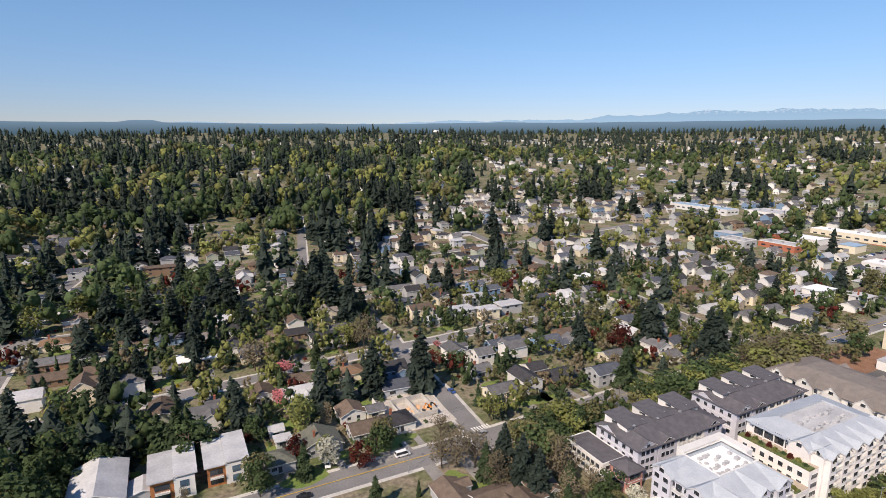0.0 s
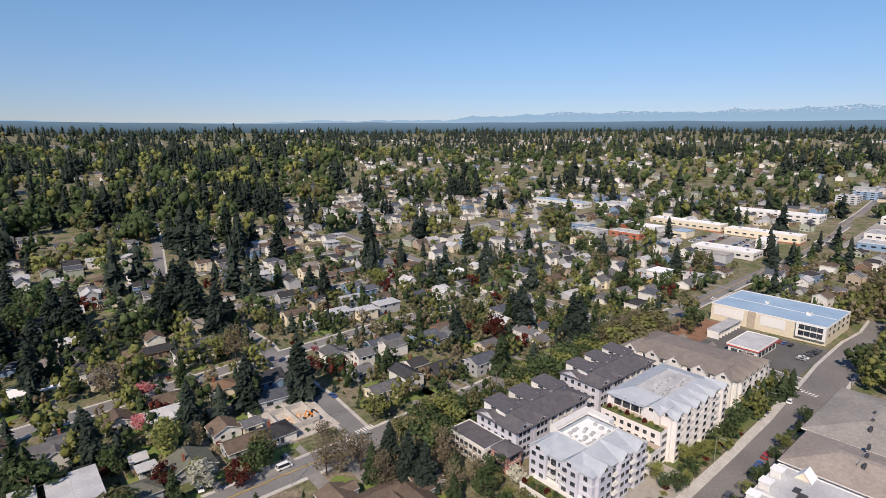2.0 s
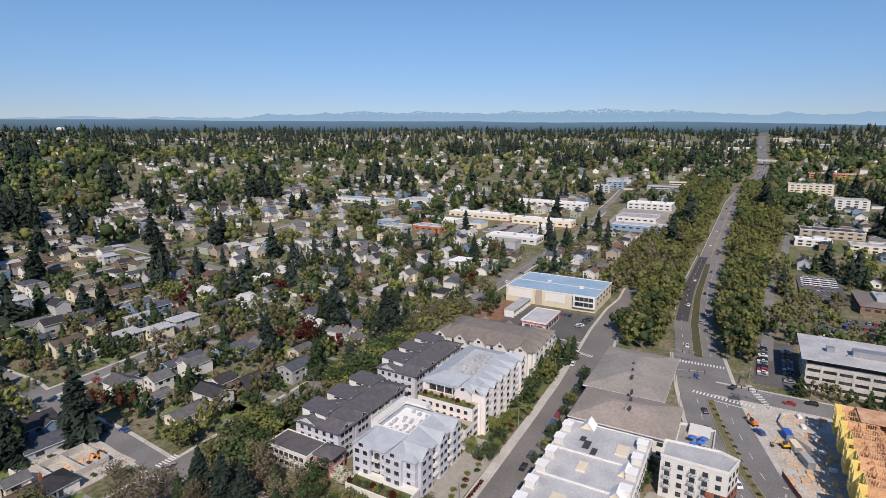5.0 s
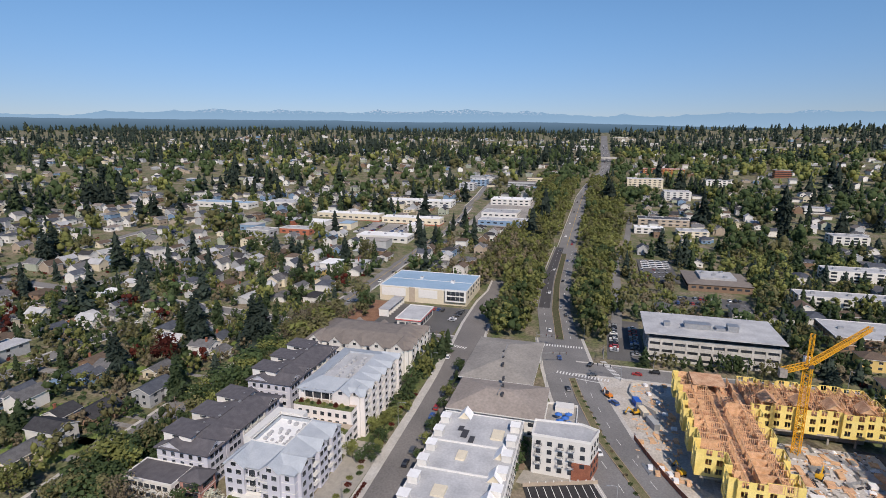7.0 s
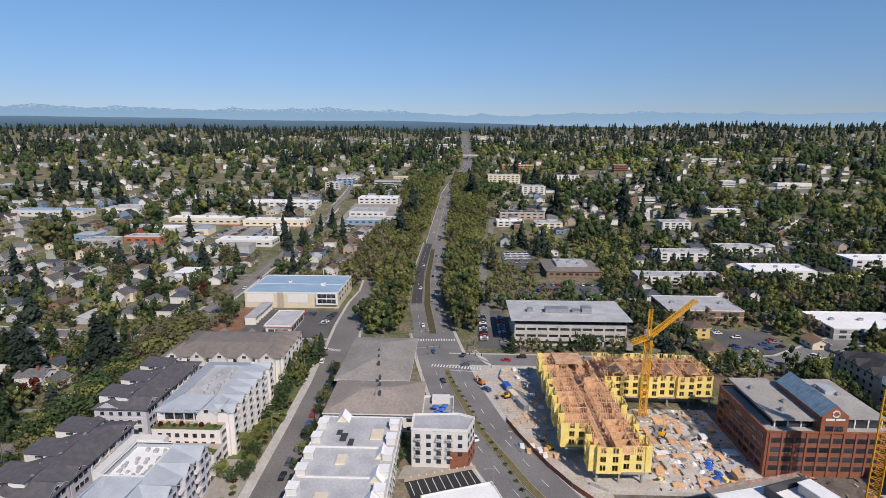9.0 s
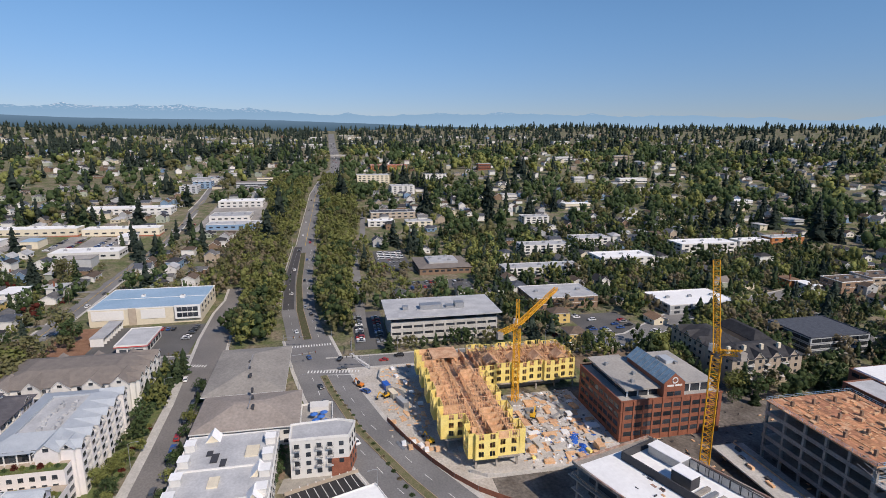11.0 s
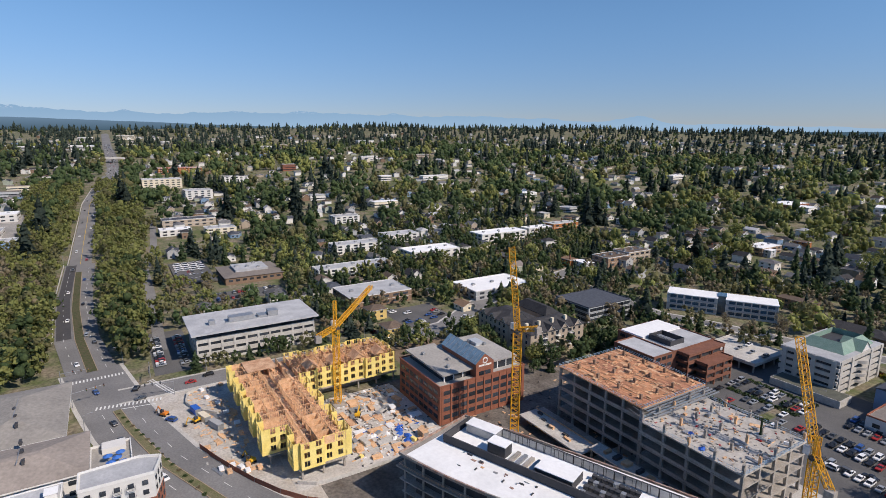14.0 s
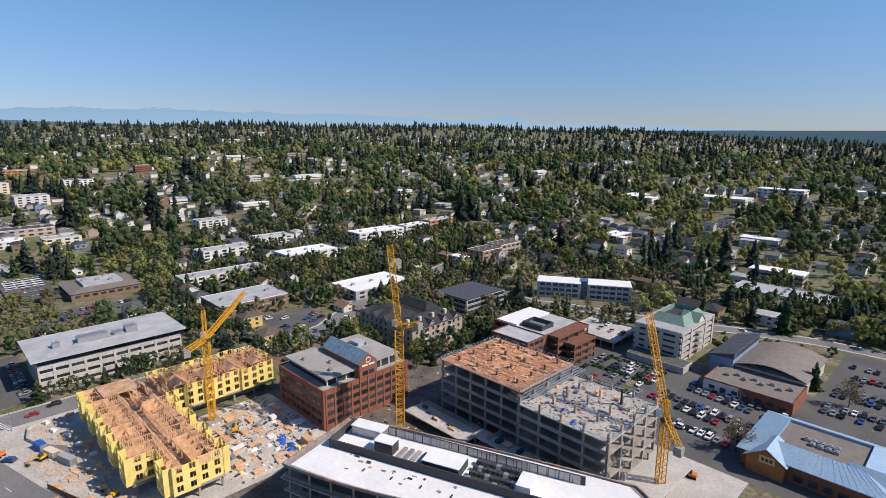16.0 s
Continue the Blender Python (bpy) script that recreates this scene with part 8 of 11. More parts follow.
house(258, -499, 12, 9, 0, 2, "flat", "white", "grey")
house(257, -559, 12, 9, 0, 2, "flat", "brown", "orange")
house(222, -428, 16, 9, 0, 2, "flat", "brown", "brown")
house(196, -429, 16, 9, 0, 2, "gable", "grey", "cream", wing=True, chimney=True)
house(314, -395, 11, 9, 90, 2, "gable", "slate", "grey")
house(303, -364, 12, 9, 0, 2, "gable", "brown", "grey", wing=True)
house(275, -345, 12, 9, 0, 2, "gable", "brown", "grey", wing=True)
house(288, -398, 12, 8, 0, 1, "gable", "slate", "blue", chimney=True)
house(292, -467, 11, 9, 0, 2, "gable", "brown", "white", wing=True, chimney=True)
house(281, -462, 12, 9, 0, 1, "gable", "pale", "cream", chimney=True)
house(422, -498, 9, 8, 0, 2, "flat", "pale", "white")
house(328, -325, 12, 9, 0, 2, "flat", "tan", "orange", chimney=True)
house(314, -328, 14, 8, 0, 2, "flat", "white", "white")
house(370, -352, 12, 9, 0, 1, "gable", "grey", "brown")
house(391, -342, 14, 9, 0, 1, "gable", "grey", "grey")
house(372, -293, 13, 9, 0, 1, "gable", "grey", "brown", wing=True, chimney=True)
house(375, -252, 14, 9, 0, 1, "gable", "grey", "grey")
house(542, -403, 12, 9, 90, 2, "gable", "slate", "grey", wing=True)
house(489, -388, 12, 9, 90, 2, "gable", "grey", "cream", wing=True)
house(493, -412, 12, 9, 90, 2, "gable", "grey", "cream", wing=True, chimney=True)
house(566, -398, 12, 9, 0, 2, "gable", "slate", "white", wing=True)
house(546, -359, 12, 9, 0, 2, "gable", "slate", "white")
house(496, -446, 13, 9, 0, 2, "flat", "pale", "cream")
house(449, -430, 12, 9, 0, 2, "flat", "tan", "yellow", chimney=True)
house(455, -449, 10, 9, 0, 2, "flat", "tan", "yellow")
house(339, -529, 14, 9, 0, 1, "gable", "brown", "cream")
house(319, -559, 14, 9, 0, 1, "gable", "brown", "grey")
house(320, -584, 14, 9, 0, 1, "gable", "pale", "grey")
house(166, -511, 20, 14, 0, 2, "flat", "pale", "white")
house(219, -620, 16, 9, 0, 2, "gable", "slate", "grey")
house(210, -649, 14, 9, 0, 2, "gable", "slate", "white")
house(162, -571, 14, 10, 0, 2, "flat", "pale", "white")


# ---------- driveways ----------
STREETS_Y = (157, 252, 351, 450)


def driveways():
    s = Shape()
    for k, (x, y, z) in enumerate(DRIVES):
        if y < 100 or y > 480 or abs(x) > 420:
            continue
        ys = min(STREETS_Y, key=lambda v: abs(v - y))
        n = max(1, int(abs(ys - y) / 6))
        w = 1.3 + 0.4 * (k % 3)
        for i in range(n):
            y0, y1 = y + (ys - y) * i / n, y + (ys - y) * (i + 1) / n
            zz = max(zat(x, y0), zat(x, y1)) + 0.03 + 0.005 * (k % 9)
            s.box(x - w, x + w, min(y0, y1), max(y0, y1), zz - 0.6, zz)
    structure("pavement_driveways", s, mat("driveway", (0.27, 0.26, 0.245), 0.9, 0, 0.2, 0.15, 0, 0.2, (0.2, 0.19, 0.18)), "pale concrete driveways from the houses to the streets")


driveways()


def lawns():
    """Mown grass before and behind the near houses."""
    s = Shape()
    for k, (x, y, z) in enumerate(DRIVES):
        if y < 100 or math.hypot(x, y) > 430:
            continue
        for q, side in enumerate((-1, 1)):
            cx, cy = x - 4 + (k * 7 + q * 5) % 9, y + side * (8.5 + (k + q) % 3)
            w, d = 4 + (k * 3 + q) % 5, 2.5 + (k + 2 * q) % 3
            s.prism([(cx + w * math.cos(a) * (1 + 0.15 * math.sin(3 * a + k)), cy + d * math.sin(a) * (1 + 0.2 * math.cos(2 * a + k))) for a in np.arange(0, 6.2, 0.52)], zat(cx, cy) - 0.4, zat(cx, cy) + 0.07 + 0.005 * (k % 7))
    structure("ground_lawns", s, mat("mown_lawn", (0.12, 0.185, 0.042), 0.95, 0, 0.25, 0.25, 0, 0.3, (0.165, 0.20, 0.06)), "green mown lawns round the houses")


lawns()


# ---------- houses further up the slopes ----------
def plain_house(w, d, h, pitch, hipped, wing=0.0, porch=False):
    """Walls and roof of a house at its own origin, with a gabled wing and a porch to the south where given."""
    wall = Shape().box(-w / 2, w / 2, -d / 2, d / 2, -2, h)
    rise = pitch * d / 2
    roof = Shape()
    if hipped:
        roof.hip(-w / 2, w / 2, -d / 2, d / 2, h, rise)
    else:
        for xe in (-w / 2, w / 2 - 0.2):
            wall.add([(xe, -d / 2, h), (xe + 0.2, -d / 2, h), (xe + 0.2, d / 2, h), (xe, d / 2, h), (xe, 0, h + rise), (xe + 0.2, 0, h + rise)], [(0, 1, 5, 4), (1, 2, 5), (2, 3, 4, 5), (3, 0, 4)])
        roof.gable(-w / 2, w / 2, -d / 2, d / 2, h, rise)
    if wing:
        half, y0, up = w * 0.21, -d / 2 - wing, pitch * w * 0.21
        xm = w * 0.2
        wall.box(xm - half, xm + half, y0, -d / 2 + 0.1, -2, h)
        wall.add([(xm - half, y0, h), (xm + half, y0, h), (xm, y0, h + up), (xm - half, y0 + 0.2, h), (xm + half, y0 + 0.2, h), (xm, y0 + 0.2, h + up)], [(0, 1, 2), (5, 4, 3), (0, 2, 5, 3), (1, 4, 5, 2)])
        g = Shape().gable(0, wing + d / 2, -half, half, h + 0.03, up, 0.4)
        roof.add([(xm - q, y0 + e, r) for e, q, r in g.v], g.f)
    if porch:
        roof.add([(-w / 2, -d / 2 - 2.2, 2.3), (0, -d / 2 - 2.2, 2.3), (0, -d / 2, 2.9), (-w / 2, -d / 2, 2.9), (-w / 2, -d / 2 - 2.2, 2.45), (0, -d / 2 - 2.2, 2.45), (0, -d / 2, 3.05), (-w / 2, -d / 2, 3.05)],
                 [(3, 2, 1, 0), (4, 5, 6, 7), (0, 1, 5, 4), (1, 2, 6, 5), (3, 0, 4, 7)])
        for xx in (-w / 2 + 0.1, -w / 4, -0.3):
            wall.box(xx, xx + 0.2, -d / 2 - 2.1, -d / 2 - 1.9, -1, 2.32)
    return wall, roof


FORMS = [plain_house(w, d, h, p, hp) for w, d, h, p, hp in ((12, 9, 3.4, 0.5, False), (14, 9, 3.3, 0.4, True), (11, 9, 6, 0.5, False), (13, 10, 6, 0.45, True), (15, 9, 3.2, 0.35, False), (11, 8, 5.8, 0.7, False))]
FORMS += [plain_house(w, d, h, p, hp, g, q) for w, d, h, p, hp, g, q in ((13, 8, 3.4, 0.55, False, 3.0, True), (12, 8, 5.8, 0.6, False, 2.6, True), (14, 9, 3.3, 0.5, True, 3.2, False), (12, 9, 5.8, 0.7, False, 2.2, False))]
FWALL = ["white", "cream", "grey", "white", "brown", "tan", "white", "green", "white", "blue", "grey"]
FROOF = ["grey", "brown", "grey", "dark", "grey", "taupe", "slate", "slate", "brown", "pale", "dark"]
FMESH = {}


def slope_house(x, y, turn, i, j, k):
    if ("w", i, j) not in FMESH:
        FMESH["w", i, j] = FORMS[i][0].mesh("wall", WALLS[FWALL[j]])
    if ("r", i, k) not in FMESH:
        FMESH["r", i, k] = FORMS[i][1].mesh("roof", ROOFS[FROOF[k]], TRIM)
    ob = thing("house", x, y, zat(x, y), turn, f"{FWALL[j]} hillside house with {FROOF[k]} roof among trees", "house", "hillside houses")
    part("wall", FMESH["w", i, j], None, ob)
    part("roof", FMESH["r", i, k], None, ob)
    v = FORMS[i][0].v
    w, d = v[1][0], -v[1][1]
    part("window", window_mesh(2.6, 1.4, bars=2), None, ob, m=pose(-0.35 * w, -d, 1.8))
    claim(x - w, x + w, y - d, y + d, 1)


def hillside():
    spots = []
    near = [(x, y) for x in np.arange(-140, 480, 17.0) for y in np.arange(166, 560, 13.5) if math.hypot(x, y) < 560]
    for gx, gy in near + [(x, y) for x in np.arange(-330, 830, 19.0) for y in np.arange(-820, 840, 21.0)]:
            x, y = gx + rng.uniform(-3, 3), gy + rng.uniform(-3, 3)
            r, az = math.hypot(x, y), math.degrees(math.atan2(x, y))
            north = az < 82
            if not ((215 if y > 160 and az < 72 else 350) < r < 830 and -16 < az < 176) or rng.uniform() > (0.16 if az < 24 and r > 660 else 0.6 if az < 24 and r > 470 else 0.78 if north else 0.7 if math.sin(x / 75 + 1) * math.sin(y / 60) > 0.1 else 0.16):
                continue
            if abs(y - np.interp(x, [290, 430, 700, 900], [16, 27, 18, 6])) < 62 and x > 250:
                continue
            if all(is_free(x + a, y + b) for a in (-7, 0, 7) for b in (-7, -3, 0, 5)):
                spots.append((r, x, y))
                claim(x - 7.5, x + 7.5, y - 6, y + 5, 0)
    spots.sort()
    return spots


bulk, FAR = {}, []
SPOTS = hillside()
for n, (r, x, y) in enumerate(SPOTS):
    i, j, k = (int(v) for v in (rng.integers(10), rng.integers(11), rng.integers(11)))
    turn = float(rng.choice([0, 0, 180, 90, 4, -5, 90, 0]))
    if n < 130:
        slope_house(x, y, turn, i, j, k)
    else:
        bulk.setdefault(("w", FWALL[j]), []).append((i, x, y, turn))
        bulk.setdefault(("r", FROOF[k]), []).append((i, x, y, turn))
for x, y in scatter(2300, 840, 2200, -16, 178, 0.75):
    bearing, out = math.degrees(math.atan2(x, y)), math.hypot(x, y)
    grouped = math.sin(x / 75 + 1) * math.sin(y / 60) > 0.05
    if rng.uniform() > (0.35 if bearing < 26 else 1.0 if bearing < 86 and out < 1400 else (1.0 if grouped else 0.35) if bearing > 90 else 0.75):
        continue
    if abs(y - np.interp(x, [900, 1200, 1900], [6, -10, -30])) < 45 and x > 500:
        continue
    i, j, k = (int(v) for v in (rng.integers(10), rng.integers(11), rng.integers(11)))
    turn = float(rng.choice([0, 90, 20, -15]))
    FAR.append((x, y))
    bulk.setdefault(("w", FWALL[j]), []).append((i, x, y, turn))
    bulk.setdefault(("r", FROOF[k]), []).append((i, x, y, turn))


def distant_building(x, y, long, deep, h, wall, roof, label, turn=0):
    """A flat-roofed block far off: walls, roof edge and a band of windows for each storey."""
    ob = thing("commercial_building", x, y, zat(x, y), turn, label, "building", "far blocks on the hills")
    box_on(ob, "wall", -deep / 2, deep / 2, -long / 2, long / 2, -6, h, wall)
    box_on(ob, "roof", -deep / 2 - 0.4, deep / 2 + 0.4, -long / 2 - 0.4, long / 2 + 0.4, h, h + 0.6, roof)
    for k in range(max(1, int(h / 3.6))):
        part("window_band", Shape().box(-deep / 2 - 0.08, deep / 2 + 0.02, -long / 2 - 0.08, long / 2 + 0.08, 1.4 + 3.4 * k, 2.7 + 3.4 * k), GLASS, ob)
    claim(x - deep / 2, x + deep / 2, y - long / 2, y + long / 2, 1)
    FAR.extend([(x - deep / 2, y + long * q) for q in (-0.5, -0.25, 0, 0.25, 0.5)])


for x, y, long, deep, h, tone, top in ((1622, 36, 58, 26, 13, "white", "white"), (2014, 40, 40, 24, 12, "white", "white"), (2084, -66, 52, 24, 12, "cream", "white"), (1758, -62, 44, 22, 9, "white", "pale"), (1714, 238, 76, 24, 8, "cream", "white"),
                                   (1890, -165, 24, 16, 8, "white", "white"), (1672, 153, 46, 22, 10, "grey", "white"), (1634, -398, 50, 18, 9, "white", "pale"), (1618, -460, 44, 18, 11, "tan", "pale"), (1596, -694, 52, 20, 10, "white", "white"),
                                   (1858, -908, 46, 20, 9, "white", "white"), (1166, -514, 40, 18, 9, "white", "white"), (1154, -646, 34, 16, 12, "tan", "pale"), (872, -514, 52, 15, 7, "white", "white"), (888, -422, 20, 14, 8, "white", "white"),
                                   (753, -251, 22, 14, 6.5, "white", "pale"), (1094, -310, 26, 16, 12, "brick", "pale"), (660, -312, 34, 14, 6, "cream", "white"), (352, -756, 22, 22, 7, "white", "white"), (108, -460, 16, 36, 8, "tan", "white"), (156, -584, 16, 34, 6.5, "grey", "white"), (660, -918, 34, 20, 6, "white", "white"), (512, -500, 20, 16, 5, "grey", "pale"), (640, -540, 26, 18, 6, "white", "white"), (958, 205, 26, 16, 10, "grey", "pale"), (900, 120, 44, 14, 9, "grey", "taupe"), (960, 98, 40, 14, 9, "cream", "taupe")):
    distant_building(x, y, long, deep, h, WALLS[tone], ROOFS[top], f"{tone} flat-roofed building far up the hill among trees")
for (kind, tone), places in bulk.items():
    s = Shape()
    for i, x, y, turn in places:
        m = pose(x, y, zat(x, y), 0, 0, turn)
        f = FORMS[i][0 if kind == "w" else 1]
        s.add([m @ Vector(v) for v in f.v], f.f)
        if kind == "w":
            w, d = f.v[1][0], -f.v[1][1]
    ob = new("hillside_house_walls" if kind == "w" else "hillside_house_roofs", s.mesh("hillside", WALLS[tone]) if kind == "w" else s.mesh("hillside", ROOFS[tone], TRIM))
    tagged(ob, f"{tone} {'walls' if kind == 'w' else 'roofs'} of scattered far hillside houses", "houses", kind="stuff")
glaze = Shape()
for (kind, tone), places in bulk.items():
    if kind == "w":
        for i, x, y, turn in places:
            if math.hypot(x, y) < 1000:
                m = pose(x, y, zat(x, y), 0, 0, turn)
                f = FORMS[i][0]
                w, d, h = f.v[1][0], -f.v[1][1], f.v[4][2]
                for q in (-0.5, 0.45):
                    for g0 in (Shape().box(q * w - 1, q * w + 1, -d - 0.05, -d, 1.0, 2.3), Shape().box(-w - 0.05, -w, q * d - 0.9, q * d + 0.9, 1.0, 2.3)):
                        glaze.add([m @ Vector(v) for v in g0.v], g0.f)
tagged(new("hillside_house_windows", glaze.mesh("hillside_windows", GLASS)), "dark windows of far hillside houses", "windows", kind="stuff")


claim(64, 99, 168, 210, 0)


# ---------- trees that stand out ----------
tree("broad_fir", 95, 369, 34)
tree("fir", 85, 361, 34)
tree("fir", 90, 296, 34)
tree("fir", 71, 329, 25)
tree("fir", 93, 204, 30)
tree("fir", 73, 209, 26)
tree("fir", 49, 205, 22)
tree("fir", 17, 201, 22)
tree("broad_fir", -26, 258, 15)
tree("fir", -17, 260, 21)
tree("fir", -29, 250, 19)
tree("fir", -47, 200, 26)
tree("fir", -55, 225, 25)
tree("fir", -37, 201, 20)
tree("maple", -36, 224, 20)
tree("maple", -29, 221, 13)
tree("maple", -19, 212, 11)
tree("birch", -71, 362, 18)
tree("birch", -52, 374, 19)
tree("fir", -44, 325, 18)
tree("fir", 7, 282, 25)
tree("cedar", 15, 287, 19)
tree("cedar", -5, 320, 20)
tree("fir", 34, 313, 20)
tree("fir", 34, 403, 21)
tree("fir", 171, 327, 26)
tree("fir", 345, 437, 33)
tree("fir", 314, 499, 33)
tree("fir", 196, 460, 32)
tree("fir", 198, 594, 33)
tree("birch", 183, 588, 20)
tree("birch", 199, 559, 20)
tree("birch", -10, 626, 20)
# The dark groups between the western streets.
for kind, x, y, h, wide in (("broad_fir", 23, 363, 30, 1.0), ("fir", 31, 359, 28, 1.2), ("broad_fir", 10, 313, 26, 1.1), ("broad_fir", 79, 335, 33, 1.1), ("fir", 86, 325, 31, 1.25), ("fir", 73, 342, 29, 1.25), ("broad_fir", 97, 321, 25, 1.1), ("fir", 101, 309, 20, 1.2),
                            ("cedar", 32, 320, 18, 1.0), ("broad_fir", 16, 206, 22, 1.0), ("cedar", 49, 207, 18, 1.1), ("budding", 31, 258, 15, 1.25), ("maple", 15, 408, 21, 1.3), ("broad_fir", 3, 380, 26, 1.1), ("broad_fir", -2, 327, 28, 1.1), ("fir", 6, 442, 26, 1.2),
                            ("maple", 5, 368, 20, 1.3), ("fir", 173, 352, 20, 1.2), ("maple", 116, 214, 11, 1.2), ("broad_fir", -14, 344, 27, 1.1), ("fir", -22, 318, 24, 1.2), ("broad_fir", -34, 352, 28, 1.1), ("maple", -28, 372, 19, 1.3), ("fir", -40, 300, 24, 1.2), ("fir", 52, 337, 22, 1.2)):
    tree(kind, x, y, h, wide)
tree("cherry", 42, 244, 8.5, 1.3)
tree("cherry", 35, 214, 8.5, 1.3)
tree("pear", 42, 165, 11)
tree("plum", 50, 160, 10)
tree("plum", 32, 176, 9)
tree("plum", 19, 192, 5)
tree("maple", 18, 160, 13)
tree("cedar", 48, 138, 12)
tree("column", 62, 138, 6)
tree("budding", 80, 146, 15)
tree("budding", 85, 143, 14)
tree("budding", 75, 148, 13)
tree("fir", 92, 136, 19)
tree("fir", 92, 126, 20)
tree("broad_fir", 95, 121, 17)
tree("cedar", 85, 136, 14)
tree("budding", 85, 129, 14)
tree("fir", 230, 166, 30)
tree("fir", 231, 162, 30)
tree("fir", 231, 204, 26)
tree("fir", 227, 206, 23)
tree("budding", 86, 260, 19)
tree("birch", 78, 263, 15)
tree("cherry", 120, 242, 5)
tree("plum", 108, 220, 10)
tree("fir", 182, 203, 23)
tree("cedar", 183, 172, 16)
tree("plum", 212, 204, 10)
tree("birch", 206, 316, 19)
tree("birch", 247, 320, 13)
tree("fir", -100, 456, 27)
tree("fir", -86, 521, 27)
tree("fir", -67, 399, 28)
tree("birch", 48, 278, 9)
tree("cedar", 58, 249, 12)
tree("pear", 236, 239, 12)
tree("fir", 221, 193, 33)
tree("cedar", 223, 205, 20)
tree("cedar", 250, 204, 18)
tree("plum", 201, 196, 16)
tree("cedar", 174, 165, 20)
tree("fir", 191, 216, 18)
tree("maple", 306, 137, 14)
tree("alder", 312, 144, 19)
tree("alder", 430, 190, 19)
tree("fir", 418, 205, 24)
tree("maple", 347, 211, 13)
tree("fir", 327, 425, 34)
tree("fir", 268, 419, 34)
tree("maple", 288, 422, 13)
tree("fir", 88, 367, 34)
tree("broad_fir", 91, 344, 34)
tree("fir", 79, 365, 29)
tree("fir", 364, 217, 18)
tree("broad_fir", 241, -96, 17, 1.35)
tree("maple", 252, -129, 8)
tree("budding", 172, -297, 9)
tree("alder", 146, -334, 17)
tree("cedar", 188, -170, 15)
tree("maple", 246, -216, 11)
tree("birch", 304, -526, 20)
tree("fir", 277, -423, 30)
tree("birch", 239, -378, 19)
tree("birch", 256, -421, 19)
tree("birch", 177, -492, 20)
tree("birch", 163, -485, 19)
tree("fir", 327, -352, 20)
tree("cedar", 44, -270, 13)
tree("budding", 51, -194, 13)
tree("budding", 30, -262, 12)
tree("budding", 146, -306, 14)


for k, (x, y) in enumerate(((186, -202), (184, -193), (188, -184), (184, -175), (188, -166), (197, -161), (206, -162), (215, -160), (224, -162), (234, -161), (181, -160), (178, -168), (244, -172), (245, -184), (245, -196), (190, -209), (200, -211))):
    tree(["maple", "cedar", "alder", "maple", "birch"][k % 5], x, y, 7.5 + 1.1 * (k % 5), 1.1)


# ---------- rows, belts and gardens ----------
def plant(kinds, x0, x1, y0, y1, gap, low, high, chance=1.0, wide=(0.9, 1.2), jitter=0.45):
    """Trees on a jittered grid wherever the ground is free."""
    for x in np.arange(x0, x1, gap):
        for y in np.arange(y0, y1, gap):
            px, py = x + rng.uniform(-jitter, jitter) * gap, y + rng.uniform(-jitter, jitter) * gap
            if rng.uniform() < chance and is_free(px, py):
                k = kinds[int(rng.integers(len(kinds)))]
                tree(k, px, py, float(rng.uniform(low, high)), float(rng.uniform(*wide)), False)


tree("pear", 119, 104.2, 7.0, 1.1)
for x, y, h in ((155, 76.5, 6.5), (172, 75.5, 7), (177, 73.5, 6), (184, 71.8, 5.5), (205, 73.6, 8), (212, 74.5, 9)):
    tree("birch" if h < 7.5 else "maple", x, y, h, 1.15)
for i in range(9):
    tree(("maple", "birch", "maple", "cedar")[i % 4], 160 + 9.2 * i, 53.8 + 0.5 * i, 4.2 + 1.1 * (i % 3), 1.2)
for x, y, h in ((167, 20.6, 5), (172, 21, 6), (177, 20.4, 5), (160, 21.5, 4.5)):
    tree("maple", x, y, h, 1.1)
# Between the condominiums and the street.
for i in range(13):
    tree(("maple", "birch", "maple", "alder", "cedar")[i % 5], 158 + 5.3 * i, 136.5 + 1.5 * (i % 2), 11.5 + 1.3 * (i % 3), 1.2)
    tree(("alder", "maple", "birch", "maple")[i % 4], 160.5 + 5.3 * i, 144 + 1.8 * (i % 3), 11 + 1.4 * (i % 4), 1.2)
for i in range(9):
    tree(("tall_alder", "tall_birch", "alder", "budding")[i % 4], 228 + 5.0 * i, 137.5 + 2 * (i % 2), 16 + 1.5 * (i % 3), 1.3)
    tree(("budding", "alder", "tall_alder")[i % 3], 230 + 5.0 * i, 146 + 1.6 * (i % 2), 14 + 1.5 * (i % 4), 1.3)
plant(["maple", "birch", "tall_alder", "maple", "alder", "cedar"], 104, 228, 133, 149.5, 3.6, 10, 14.5, 0.98, (1.0, 1.35))
plant(["budding", "tall_alder", "tall_alder", "budding", "tall_birch"], 226, 274, 134, 151, 4.0, 13, 18, 0.97, (1.0, 1.3))
plant(["maple", "alder", "budding", "cedar", "birch"], 96, 118, 112, 148, 6.5, 9, 16, 0.8)
plant(["birch", "birch", "maple"], 154, 216, 70, 77, 5.2, 4.5, 7.5, 0.75)
plant(["maple", "birch", "alder"], 100, 124, 66, 112, 5.0, 5, 9, 0.75)
plant(["cedar", "cedar", "tall_birch"], 220, 257, 69.5, 78, 3.0, 9, 14, 0.97, (0.9, 1.15))
plant(["maple", "birch"], 182, 262, 50.5, 57, 3.4, 4.5, 7.5, 0.95)
plant(["budding", "alder"], 262, 300, 128, 146, 6, 7, 11, 0.8)
plant(["maple", "alder", "cedar", "maple"], 263, 270, -88, -24, 4.5, 8, 12, 0.95)
